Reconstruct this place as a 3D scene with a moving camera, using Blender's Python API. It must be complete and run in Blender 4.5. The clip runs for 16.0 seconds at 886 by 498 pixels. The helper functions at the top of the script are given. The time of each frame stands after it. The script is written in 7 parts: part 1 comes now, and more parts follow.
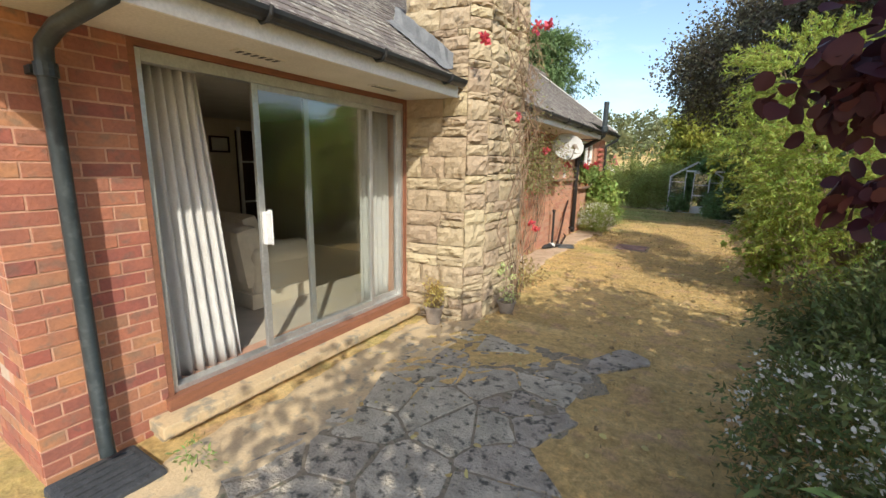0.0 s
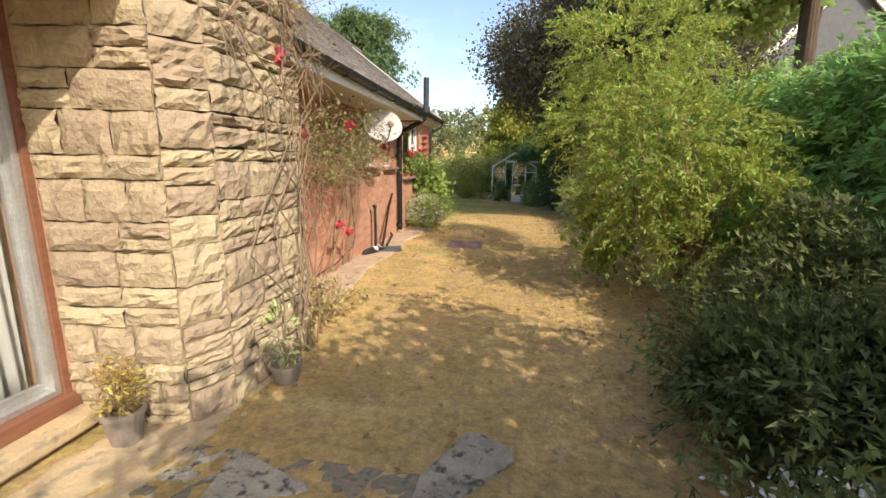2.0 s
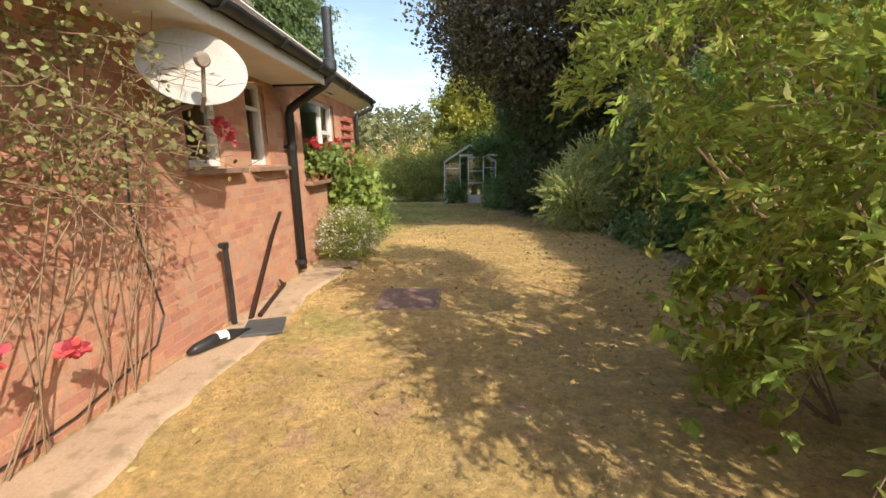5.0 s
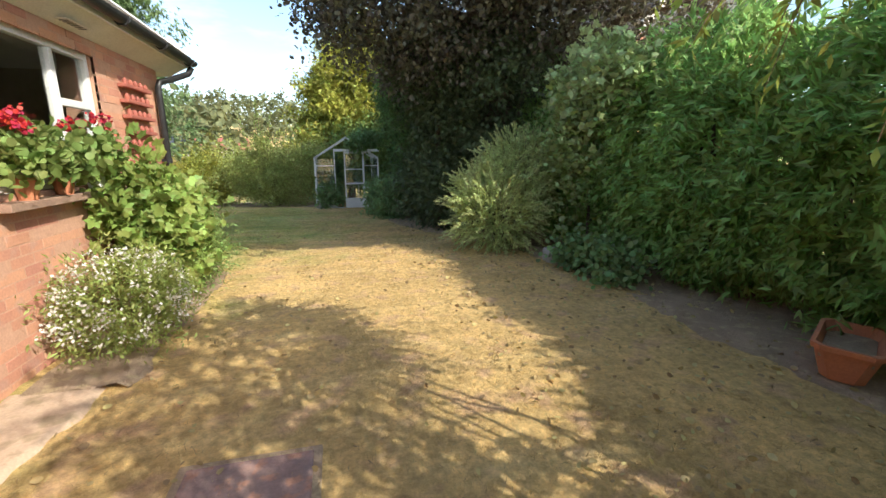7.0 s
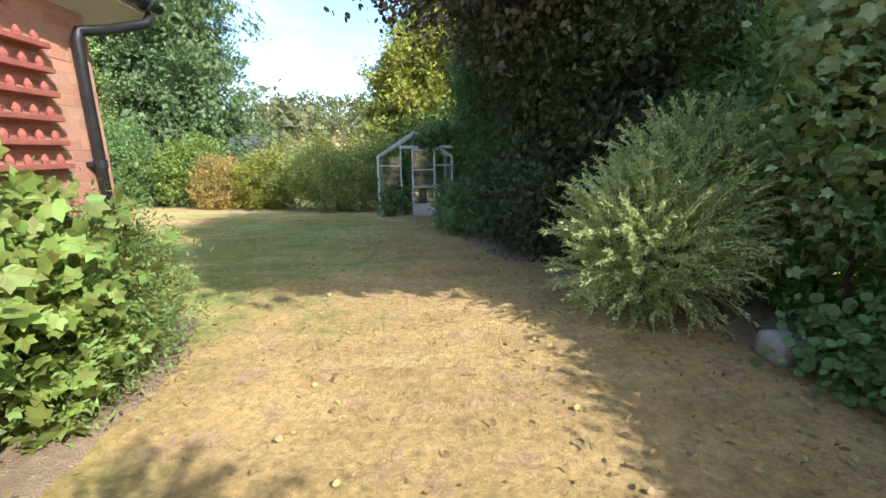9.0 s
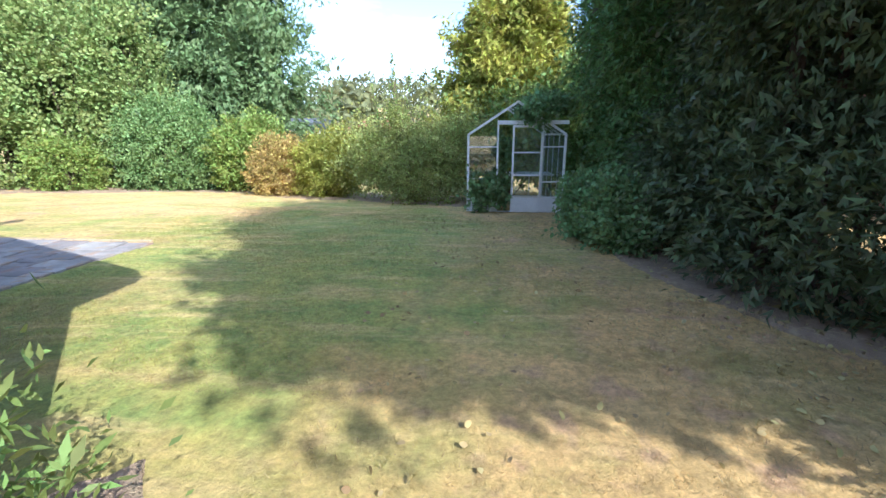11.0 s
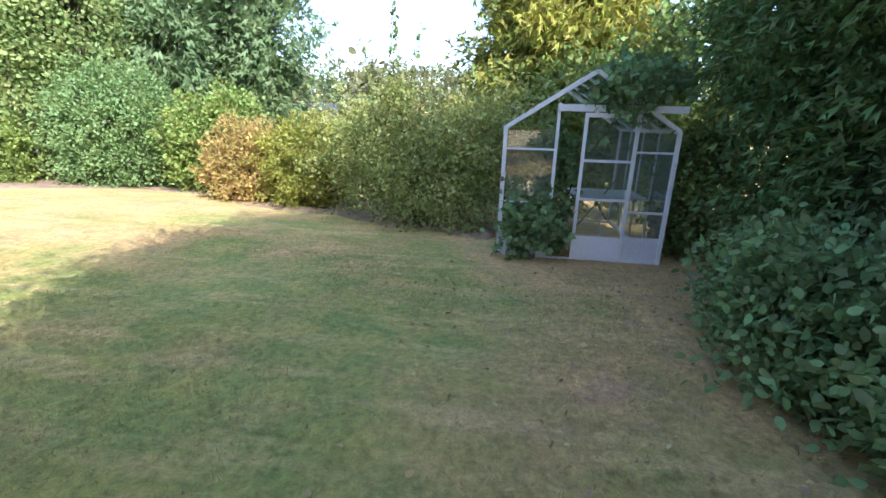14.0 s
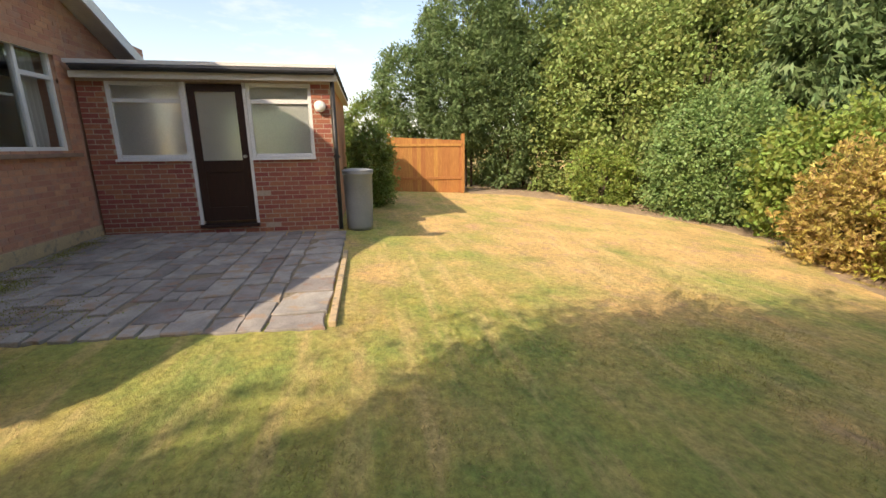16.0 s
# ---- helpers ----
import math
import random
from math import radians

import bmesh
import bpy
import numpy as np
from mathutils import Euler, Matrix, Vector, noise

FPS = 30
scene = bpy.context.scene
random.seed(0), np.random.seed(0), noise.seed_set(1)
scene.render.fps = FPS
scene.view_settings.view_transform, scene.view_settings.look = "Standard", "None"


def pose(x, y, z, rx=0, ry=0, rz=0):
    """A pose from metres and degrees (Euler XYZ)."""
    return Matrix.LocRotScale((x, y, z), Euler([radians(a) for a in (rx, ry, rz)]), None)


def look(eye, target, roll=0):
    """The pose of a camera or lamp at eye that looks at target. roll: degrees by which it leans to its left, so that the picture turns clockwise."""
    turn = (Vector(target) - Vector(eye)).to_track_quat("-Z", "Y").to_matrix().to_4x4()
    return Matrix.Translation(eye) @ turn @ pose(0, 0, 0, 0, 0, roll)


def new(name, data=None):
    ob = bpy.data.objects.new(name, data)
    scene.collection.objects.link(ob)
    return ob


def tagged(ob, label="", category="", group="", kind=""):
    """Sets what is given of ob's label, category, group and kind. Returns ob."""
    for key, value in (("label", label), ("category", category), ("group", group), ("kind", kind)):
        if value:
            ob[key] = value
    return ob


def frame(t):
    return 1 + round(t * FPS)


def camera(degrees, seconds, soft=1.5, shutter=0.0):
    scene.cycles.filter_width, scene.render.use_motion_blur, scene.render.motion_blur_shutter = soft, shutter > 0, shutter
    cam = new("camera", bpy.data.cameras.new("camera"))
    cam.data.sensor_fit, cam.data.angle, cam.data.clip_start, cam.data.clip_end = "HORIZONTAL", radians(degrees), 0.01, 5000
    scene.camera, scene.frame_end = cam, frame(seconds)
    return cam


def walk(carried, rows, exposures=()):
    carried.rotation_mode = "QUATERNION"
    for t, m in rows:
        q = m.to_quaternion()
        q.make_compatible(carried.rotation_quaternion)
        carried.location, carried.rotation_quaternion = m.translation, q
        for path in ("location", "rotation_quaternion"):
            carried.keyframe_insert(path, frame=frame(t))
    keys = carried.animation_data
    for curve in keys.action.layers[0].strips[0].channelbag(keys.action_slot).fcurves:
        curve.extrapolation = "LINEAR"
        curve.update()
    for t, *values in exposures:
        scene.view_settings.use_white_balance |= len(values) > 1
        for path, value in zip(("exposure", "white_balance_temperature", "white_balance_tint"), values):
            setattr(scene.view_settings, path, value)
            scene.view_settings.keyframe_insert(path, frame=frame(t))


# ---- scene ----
cam = camera(93.2, 16.0)
PATH = [
    (0, (0.801, 0.405, 1.671), (-0.213, 2.083, 1.274), 1.1),
    (0.5, (0.665, 0.666, 1.648), (-0.258, 2.402, 1.28), 1.5),
    (1, (0.536, 1.109, 1.595), (-0.158, 2.944, 1.21), 2.3),
    (1.5, (0.478, 1.659, 1.556), (-0.004, 3.554, 1.135), 2.7),
    (2, (0.543, 2.233, 1.528), (0.231, 4.166, 1.118), 1.0),
    (2.5, (0.595, 2.791, 1.525), (0.308, 4.728, 1.118), 0.4),
    (3, (0.541, 3.342, 1.529), (0.243, 5.276, 1.115), 0.1),
    (3.2, (0.503, 3.568, 1.546), (0.217, 5.503, 1.131), 0.1),
    (5.3, (0.232, 6.029, 1.438), (0.217, 7.983, 1.015), -1.1),
    (5.5, (0.189, 6.297, 1.458), (0.24, 8.25, 1.027), -1.0),
    (6, (0.143, 6.941, 1.469), (0.355, 8.881, 1.032), -0.6),
    (6.5, (0.129, 7.572, 1.483), (0.484, 9.491, 1.046), -0.3),
    (7, (0.186, 8.169, 1.481), (0.667, 10.058, 1.034), -0.1),
    (7.5, (0.334, 8.841, 1.493), (0.8, 10.737, 1.061), 0.4),
    (8, (0.401, 9.439, 1.511), (0.798, 11.345, 1.056), 0.9),
    (8.5, (0.504, 10.096, 1.476), (0.756, 12.027, 1.021), -0.2),
    (9, (0.52, 10.764, 1.467), (0.654, 12.706, 1.01), -0.7),
    (9.2, (0.497, 10.97, 1.48), (0.608, 12.91, 1.005), -0.7),
    (11.3, (-0.536, 13.78, 1.307), (-0.683, 15.699, 0.762), 0.4),
    (11.5, (-0.571, 14.031, 1.304), (-0.743, 15.944, 0.745), 1.1),
    (12, (-0.554, 14.589, 1.37), (-0.985, 16.498, 0.957), 1.9),
    (12.5, (-0.492, 15.203, 1.379), (-1.026, 17.102, 1.046), 2.9),
    (13, (-0.426, 15.865, 1.336), (-0.897, 17.757, 0.89), 0.5),
    (13.5, (-0.426, 16.498, 1.324), (-0.713, 18.426, 0.875), 0.4),
    (14, (-0.496, 17.093, 1.334), (-0.729, 18.996, 0.767), 1.6),
    (14.5, (-0.741, 17.593, 1.399), (-1.575, 19.335, 0.879), 1.6),
    (15, (-0.86, 18.262, 1.357), (-2.359, 19.465, 0.807), -0.8),
    (15.5, (-1.129, 18.73, 1.369), (-2.952, 19.383, 0.869), -0.9),
    (16, (-1.428, 19.202, 1.352), (-3.342, 19.536, 0.875), -0.5),
]
walk(cam, [(t, look(eye, target, roll)) for t, eye, target, roll in PATH], exposures=[(0, 0.8, 6400, 8), (2.5, 0.95, 7000, 12), (5.5, 0.95, 7100, 12), (7.5, 1.4, 6200, 8), (9, 1.4, 5900, 10), (11.5, 1.75, 5400, 13), (12.5, 1.65, 5500, 16), (14, 1.8, 5600, 18), (14.6, 1.45, 6000, 16), (15.2, 1.2, 7400, 15), (16, 1.1, 8000, 16)])

# ---- light ----
SUN = Vector((0.85, -0.98, 1.0)).normalized()
world = bpy.data.worlds.new("sky")
scene.world = world
world.use_nodes = True
wn, wl = world.node_tree.nodes, world.node_tree.links
sky = wn.new("ShaderNodeTexSky")
sky.sky_type = "NISHITA"
sky.sun_disc = False
sky.sun_elevation = math.asin(SUN.z)
sky.sun_rotation = math.atan2(SUN.x, SUN.y)
sky.air_density, sky.dust_density, sky.ozone_density = 1.0, 1.6, 1.5
wl.new(sky.outputs[0], wn["Background"].inputs[0])
wn["Background"].inputs[1].default_value = 0.15
# thin high cloud drifting over the blue
wtc = wn.new("ShaderNodeTexCoord")
wmap = wn.new("ShaderNodeMapping")
wmap.inputs["Scale"].default_value = (1.0, 1.0, 3.6)
wl.new(wtc.outputs["Generated"], wmap.inputs[0])
wnoise = wn.new("ShaderNodeTexNoise")
wnoise.inputs["Scale"].default_value, wnoise.inputs["Detail"].default_value = 2.6, 7.0
wnoise.inputs["Roughness"].default_value = 0.62
wl.new(wmap.outputs[0], wnoise.inputs["Vector"])
wramp = wn.new("ShaderNodeValToRGB")
wramp.color_ramp.elements[0].position, wramp.color_ramp.elements[1].position = 0.49, 0.88
wl.new(wnoise.outputs[0], wramp.inputs[0])
wmix = wn.new("ShaderNodeMix")
wmix.data_type = "RGBA"
wl.new(wramp.outputs[0], wmix.inputs[0])
wl.new(sky.outputs[0], wmix.inputs[6])
wmix.inputs[7].default_value = (4.3, 4.6, 5.0, 1)
wl.new(wmix.outputs[2], wn["Background"].inputs[0])

sun = new("sun", bpy.data.lights.new("sun", "SUN"))
sun.data.energy, sun.data.angle, sun.data.color = 2.75, radians(0.53), (1.0, 0.93, 0.80)
sun.matrix_world = look(SUN * 60, (0, 0, 0))

# ---- materials ----
RNG = np.random.default_rng(7)


def mat(name, a, b, scale=8.0, rough=0.85, bump=0.3, metal=0.0, detail=6.0, fine=60.0, third=None, island=0.0, obj_random=0.0, spec=0.4, leaf=0.0, aniso=None, dist=0.01):
    """Two colours mixed by coarse noise, fine grain over it, bump from both; optional stain colour and variation by piece."""
    m = bpy.data.materials.new(name)
    m.use_nodes = True
    n, l = m.node_tree.nodes, m.node_tree.links
    p = n["Principled BSDF"]
    tc = n.new("ShaderNodeTexCoord")
    vec = tc.outputs["Object"]
    if aniso:
        mp = n.new("ShaderNodeMapping")
        mp.inputs["Scale"].default_value = aniso
        l.new(vec, mp.inputs[0])
        vec = mp.outputs[0]
    if obj_random:
        oi0 = n.new("ShaderNodeObjectInfo")
        sc = n.new("ShaderNodeVectorMath")
        sc.operation = "SCALE"
        sc.inputs[0].default_value = (17.0, 31.0, 23.0)
        l.new(oi0.outputs["Random"], sc.inputs["Scale"])
        ad = n.new("ShaderNodeVectorMath")
        l.new(vec, ad.inputs[0])
        l.new(sc.outputs[0], ad.inputs[1])
        vec = ad.outputs[0]
    big = n.new("ShaderNodeTexNoise")
    big.inputs["Scale"].default_value, big.inputs["Detail"].default_value = scale, detail
    big.inputs["Roughness"].default_value = 0.65
    l.new(vec, big.inputs["Vector"])
    ramp = n.new("ShaderNodeValToRGB")
    ramp.color_ramp.elements[0].position, ramp.color_ramp.elements[1].position = 0.34, 0.66
    ramp.color_ramp.elements[0].color, ramp.color_ramp.elements[1].color = (*a, 1), (*b, 1)
    l.new(big.outputs[0], ramp.inputs[0])
    col = ramp.outputs[0]
    grain = n.new("ShaderNodeTexNoise")
    grain.inputs["Scale"].default_value, grain.inputs["Detail"].default_value = fine, 4.0
    l.new(vec, grain.inputs["Vector"])
    if third:
        st = n.new("ShaderNodeTexNoise")
        st.inputs["Scale"].default_value, st.inputs["Detail"].default_value = scale * 2.7, 8.0
        l.new(vec, st.inputs["Vector"])
        sr = n.new("ShaderNodeValToRGB")
        sr.color_ramp.elements[0].position, sr.color_ramp.elements[1].position = 0.54, 0.66
        l.new(st.outputs[0], sr.inputs[0])
        mx = n.new("ShaderNodeMix")
        mx.data_type = "RGBA"
        l.new(sr.outputs[0], mx.inputs[0])
        l.new(col, mx.inputs[6])
        mx.inputs[7].default_value = (*third, 1)
        col = mx.outputs[2]
    hsv = n.new("ShaderNodeHueSaturation")
    l.new(col, hsv.inputs["Color"])
    gm = n.new("ShaderNodeMapRange")
    gm.inputs[3].default_value, gm.inputs[4].default_value = 0.78, 1.22
    l.new(grain.outputs[0], gm.inputs[0])
    val = gm.outputs[0]
    for amount, node, sock in ((island, "ShaderNodeNewGeometry", "Random Per Island"), (obj_random, "ShaderNodeObjectInfo", "Random")):
        if amount:
            src = n.new(node)
            mr = n.new("ShaderNodeMapRange")
            mr.inputs[3].default_value, mr.inputs[4].default_value = 1 - amount, 1 + amount
            l.new(src.outputs[sock], mr.inputs[0])
            mu = n.new("ShaderNodeMath")
            mu.operation = "MULTIPLY"
            l.new(val, mu.inputs[0])
            l.new(mr.outputs[0], mu.inputs[1])
            val = mu.outputs[0]
            hr = n.new("ShaderNodeMapRange")
            hr.inputs[3].default_value, hr.inputs[4].default_value = 0.5 - 0.045 * amount * 2, 0.5 + 0.045 * amount * 2
            l.new(src.outputs[sock], hr.inputs[0])
            l.new(hr.outputs[0], hsv.inputs["Hue"])
    l.new(val, hsv.inputs["Value"])
    l.new(hsv.outputs[0], p.inputs["Base Color"])
    p.inputs["Roughness"].default_value, p.inputs["Metallic"].default_value = rough, metal
    p.inputs["Specular IOR Level"].default_value = spec
    if bump:
        add = n.new("ShaderNodeMath")
        l.new(big.outputs[0], add.inputs[0])
        l.new(grain.outputs[0], add.inputs[1])
        bp = n.new("ShaderNodeBump")
        bp.inputs["Strength"].default_value, bp.inputs["Distance"].default_value = bump, dist
        l.new(add.outputs[0], bp.inputs["Height"])
        l.new(bp.outputs[0], p.inputs["Normal"])
    if leaf:
        tr = n.new("ShaderNodeBsdfTranslucent")
        l.new(hsv.outputs[0], tr.inputs[0])
        ms = n.new("ShaderNodeMixShader")
        ms.inputs[0].default_value = leaf
        l.new(p.outputs[0], ms.inputs[1])
        l.new(tr.outputs[0], ms.inputs[2])
        l.new(ms.outputs[0], n["Material Output"].inputs[0])
    return m


def leafmat(name, a, b, v=0.35, t=0.3, rough=0.55):
    return mat(name, a, b, scale=1.6, rough=rough, bump=0.0, fine=25.0, island=v, leaf=t, spec=0.35, detail=3.0)


def glassmat(name, tint=(0.93, 0.95, 0.94), haze=0.0):
    m = bpy.data.materials.new(name)
    m.use_nodes = True
    n, l = m.node_tree.nodes, m.node_tree.links
    tr = n.new("ShaderNodeBsdfTransparent")
    tr.inputs[0].default_value = (*tint, 1)
    gl = n.new("ShaderNodeBsdfGlossy")
    gl.inputs["Roughness"].default_value = 0.015
    lw = n.new("ShaderNodeLayerWeight")
    lw.inputs[0].default_value = 0.5
    pw = n.new("ShaderNodeMath")
    pw.operation = "POWER"
    pw.inputs[1].default_value = 4.0
    l.new(lw.outputs["Facing"], pw.inputs[0])
    fr = n.new("ShaderNodeMapRange")
    fr.inputs[3].default_value, fr.inputs[4].default_value = 0.09, 0.95
    l.new(pw.outputs[0], fr.inputs[0])
    nz = n.new("ShaderNodeTexNoise")
    nz.inputs["Scale"].default_value = 1.3
    bp = n.new("ShaderNodeBump")
    bp.inputs["Strength"].default_value, bp.inputs["Distance"].default_value = 0.05, 0.02
    l.new(nz.outputs[0], bp.inputs["Height"])
    l.new(bp.outputs[0], gl.inputs["Normal"])
    ms = n.new("ShaderNodeMixShader")
    l.new(fr.outputs[0], ms.inputs[0])
    l.new(tr.outputs[0], ms.inputs[1])
    l.new(gl.outputs[0], ms.inputs[2])
    out = ms.outputs[0]
    if haze:
        df = n.new("ShaderNodeBsdfDiffuse")
        df.inputs[0].default_value = (0.55, 0.6, 0.58, 1)
        m2 = n.new("ShaderNodeMixShader")
        m2.inputs[0].default_value = haze
        l.new(out, m2.inputs[1])
        l.new(df.outputs[0], m2.inputs[2])
        out = m2.outputs[0]
    l.new(out, n["Material Output"].inputs[0])
    return m


M_BRICK = mat("brick_orange_red", (0.42, 0.165, 0.095), (0.27, 0.12, 0.085), 5, 0.9, 0.45, obj_random=0.2, third=(0.25, 0.135, 0.095))
M_BRICK_J = mat("brick_orange_red_run", (0.42, 0.165, 0.095), (0.27, 0.12, 0.085), 5, 0.9, 0.45, island=0.2, third=(0.25, 0.135, 0.095))
M_BRICKP = mat("brick_pink_sandfaced", (0.58, 0.29, 0.19), (0.45, 0.215, 0.145), 2.2, 0.92, 0.35, obj_random=0.1, third=(0.45, 0.26, 0.195))
M_BRICKP_J = mat("brick_pink_run", (0.58, 0.29, 0.19), (0.45, 0.215, 0.145), 2.2, 0.92, 0.35, island=0.1, third=(0.45, 0.26, 0.195))
M_BRICKD = mat("brick_dark_red", (0.40, 0.135, 0.085), (0.30, 0.10, 0.07), 12, 0.88, 0.3, obj_random=0.16)
M_BRICKD_J = mat("brick_dark_red_run", (0.40, 0.135, 0.085), (0.30, 0.10, 0.07), 12, 0.88, 0.3, island=0.16)
M_SILL = mat("sill_tile_brown", (0.34, 0.22, 0.16), (0.24, 0.155, 0.115), 7, 0.85, 0.3)
M_MORTAR = mat("mortar_pale", (0.52, 0.41, 0.32), (0.42, 0.33, 0.25), 20, 0.95, 0.3)
M_MORTAR_P = mat("mortar_pink_buff", (0.54, 0.32, 0.22), (0.47, 0.27, 0.19), 20, 0.95, 0.3)
M_STONE = mat("limestone_honey", (0.45, 0.355, 0.235), (0.37, 0.29, 0.19), 5, 0.93, 0.8, obj_random=0.14, third=(0.38, 0.30, 0.20), fine=35, dist=0.02)
M_TILE = mat("roof_tile_grey_brown", (0.20, 0.165, 0.14), (0.13, 0.115, 0.105), 6, 0.92, 0.5, obj_random=0.3, third=(0.36, 0.34, 0.29))
M_TILE_J = mat("roof_tile_run", (0.20, 0.165, 0.14), (0.13, 0.115, 0.105), 6, 0.92, 0.5, island=0.3, third=(0.36, 0.34, 0.29))
M_WHITE = mat("white_gloss_paint", (0.78, 0.77, 0.74), (0.70, 0.69, 0.66), 3, 0.4, 0.05)
M_SOFFIT = mat("soffit_off_white", (0.72, 0.69, 0.62), (0.62, 0.59, 0.52), 3, 0.6, 0.05)
M_UPVC = mat("upvc_white", (0.80, 0.80, 0.79), (0.74, 0.74, 0.73), 3, 0.3, 0.0)
M_ALU = mat("aluminium_dull", (0.62, 0.62, 0.60), (0.52, 0.52, 0.51), 12, 0.42, 0.08, metal=0.75)
M_BLACK = mat("black_plastic", (0.018, 0.019, 0.021), (0.035, 0.036, 0.038), 8, 0.42, 0.1)
M_GREYPIPE = mat("dark_grey_paint", (0.024, 0.032, 0.036), (0.038, 0.048, 0.052), 8, 0.4, 0.15, third=(0.055, 0.066, 0.07))
M_TIMBER = mat("timber_red_brown", (0.27, 0.11, 0.06), (0.20, 0.085, 0.05), 6, 0.7, 0.3, aniso=(6, 1, 6))
M_CONCRETE = mat("concrete_sandy", (0.58, 0.43, 0.25), (0.46, 0.35, 0.22), 4, 0.95, 0.5, third=(0.30, 0.26, 0.19))
M_PATH = mat("concrete_pinkish", (0.55, 0.40, 0.28), (0.46, 0.33, 0.23), 3, 0.95, 0.4, third=(0.36, 0.27, 0.17))
M_PAVE = mat("crazy_paving_grey", (0.52, 0.45, 0.35), (0.31, 0.265, 0.205), 6, 0.95, 1.0, obj_random=0.10, third=(0.105, 0.095, 0.075), fine=60, dist=0.02)
M_SLAB = mat("patio_slab_grey", (0.40, 0.365, 0.335), (0.20, 0.19, 0.18), 2.2, 0.92, 0.9, obj_random=0.2, third=(0.34, 0.24, 0.18))
M_JOINT = mat("paving_joint_grit", (0.22, 0.18, 0.13), (0.30, 0.24, 0.165), 12, 0.97, 0.8, third=(0.13, 0.125, 0.08))
M_SOIL = mat("dry_soil_brown", (0.46, 0.33, 0.22), (0.33, 0.235, 0.155), 5, 0.97, 1.0, third=(0.50, 0.38, 0.23), fine=90, dist=0.03)
M_CARPET = mat("carpet_beige", (0.56, 0.49, 0.40), (0.48, 0.42, 0.34), 5, 1.0, 0.4, fine=220)
M_PLASTER = mat("wall_cream", (0.70, 0.62, 0.48), (0.65, 0.57, 0.44), 2, 0.9, 0.05)
M_SOFA = mat("fabric_cream", (0.68, 0.60, 0.47), (0.60, 0.52, 0.40), 6, 0.95, 0.3, fine=180)
M_CURTAIN = mat("curtain_off_white", (0.80, 0.79, 0.77), (0.72, 0.71, 0.69), 5, 0.95, 0.2, fine=160, leaf=0.35)
M_DARKWOOD = mat("dark_wood", (0.045, 0.02, 0.014), (0.03, 0.015, 0.012), 5, 0.35, 0.2, aniso=(8, 8, 1))
M_TERRA = mat("terracotta", (0.52, 0.20, 0.10), (0.44, 0.17, 0.09), 7, 0.8, 0.2)
M_REDTILE = mat("red_clay", (0.40, 0.13, 0.09), (0.30, 0.10, 0.08), 9, 0.8, 0.3)
M_POT = mat("grey_pot", (0.33, 0.27, 0.22), (0.24, 0.20, 0.165), 9, 0.8, 0.3)
M_FENCE = mat("fence_orange_timber", (0.46, 0.21, 0.065), (0.34, 0.145, 0.045), 4, 0.75, 0.3, aniso=(8, 8, 1), obj_random=0.12)
M_BUTT = mat("grey_plastic", (0.27, 0.29, 0.31), (0.24, 0.26, 0.28), 4, 0.5, 0.05)
M_DISH = mat("dish_pale_grey", (0.46, 0.455, 0.44), (0.40, 0.395, 0.38), 5, 0.6, 0.1, third=(0.45, 0.44, 0.40))
M_LINER = mat("black_felt", (0.035, 0.038, 0.042), (0.06, 0.063, 0.07), 14, 0.8, 0.9)
M_MOSS = leafmat("moss_yellow_green", (0.30, 0.30, 0.06), (0.22, 0.20, 0.06), 0.35, 0.1)
M_SLATE = mat("slate_grey", (0.10, 0.11, 0.115), (0.075, 0.08, 0.085), 8, 0.6, 0.2)
M_BARK = mat("bark_brown", (0.13, 0.09, 0.06), (0.08, 0.06, 0.045), 9, 0.95, 0.9, aniso=(4, 4, 1), dist=0.02)
M_TWIG = mat("dry_twig", (0.32, 0.22, 0.14), (0.22, 0.15, 0.10), 9, 0.95, 0.3)
M_FELT = mat("roof_felt", (0.06, 0.06, 0.06), (0.10, 0.10, 0.10), 6, 0.9, 0.4)
M_BULK = mat("bulkhead_lamp_white", (0.85, 0.84, 0.80), (0.80, 0.79, 0.76), 6, 0.3, 0.0)
M_ROCK = mat("pale_stone", (0.45, 0.42, 0.38), (0.36, 0.34, 0.30), 5, 0.9, 0.6)
M_GLASS = glassmat("window_glass")
M_GGLASS = glassmat("greenhouse_glass", (0.86, 0.90, 0.88), 0.05)
M_FROST = mat("frosted_glass", (0.86, 0.89, 0.84), (0.78, 0.83, 0.80), 1.5, 0.42, 0.1)
fp = M_FROST.node_tree.nodes["Principled BSDF"]
fp.inputs["Transmission Weight"].default_value, fp.inputs["IOR"].default_value = 0.8, 1.2
# grey far below the living room's cream: the darkness of unlit rooms in colour
M_ROOM_GLOOM = mat("room_gloom_grey", (0.30, 0.29, 0.27), (0.25, 0.24, 0.23), 2, 0.9, 0.05)

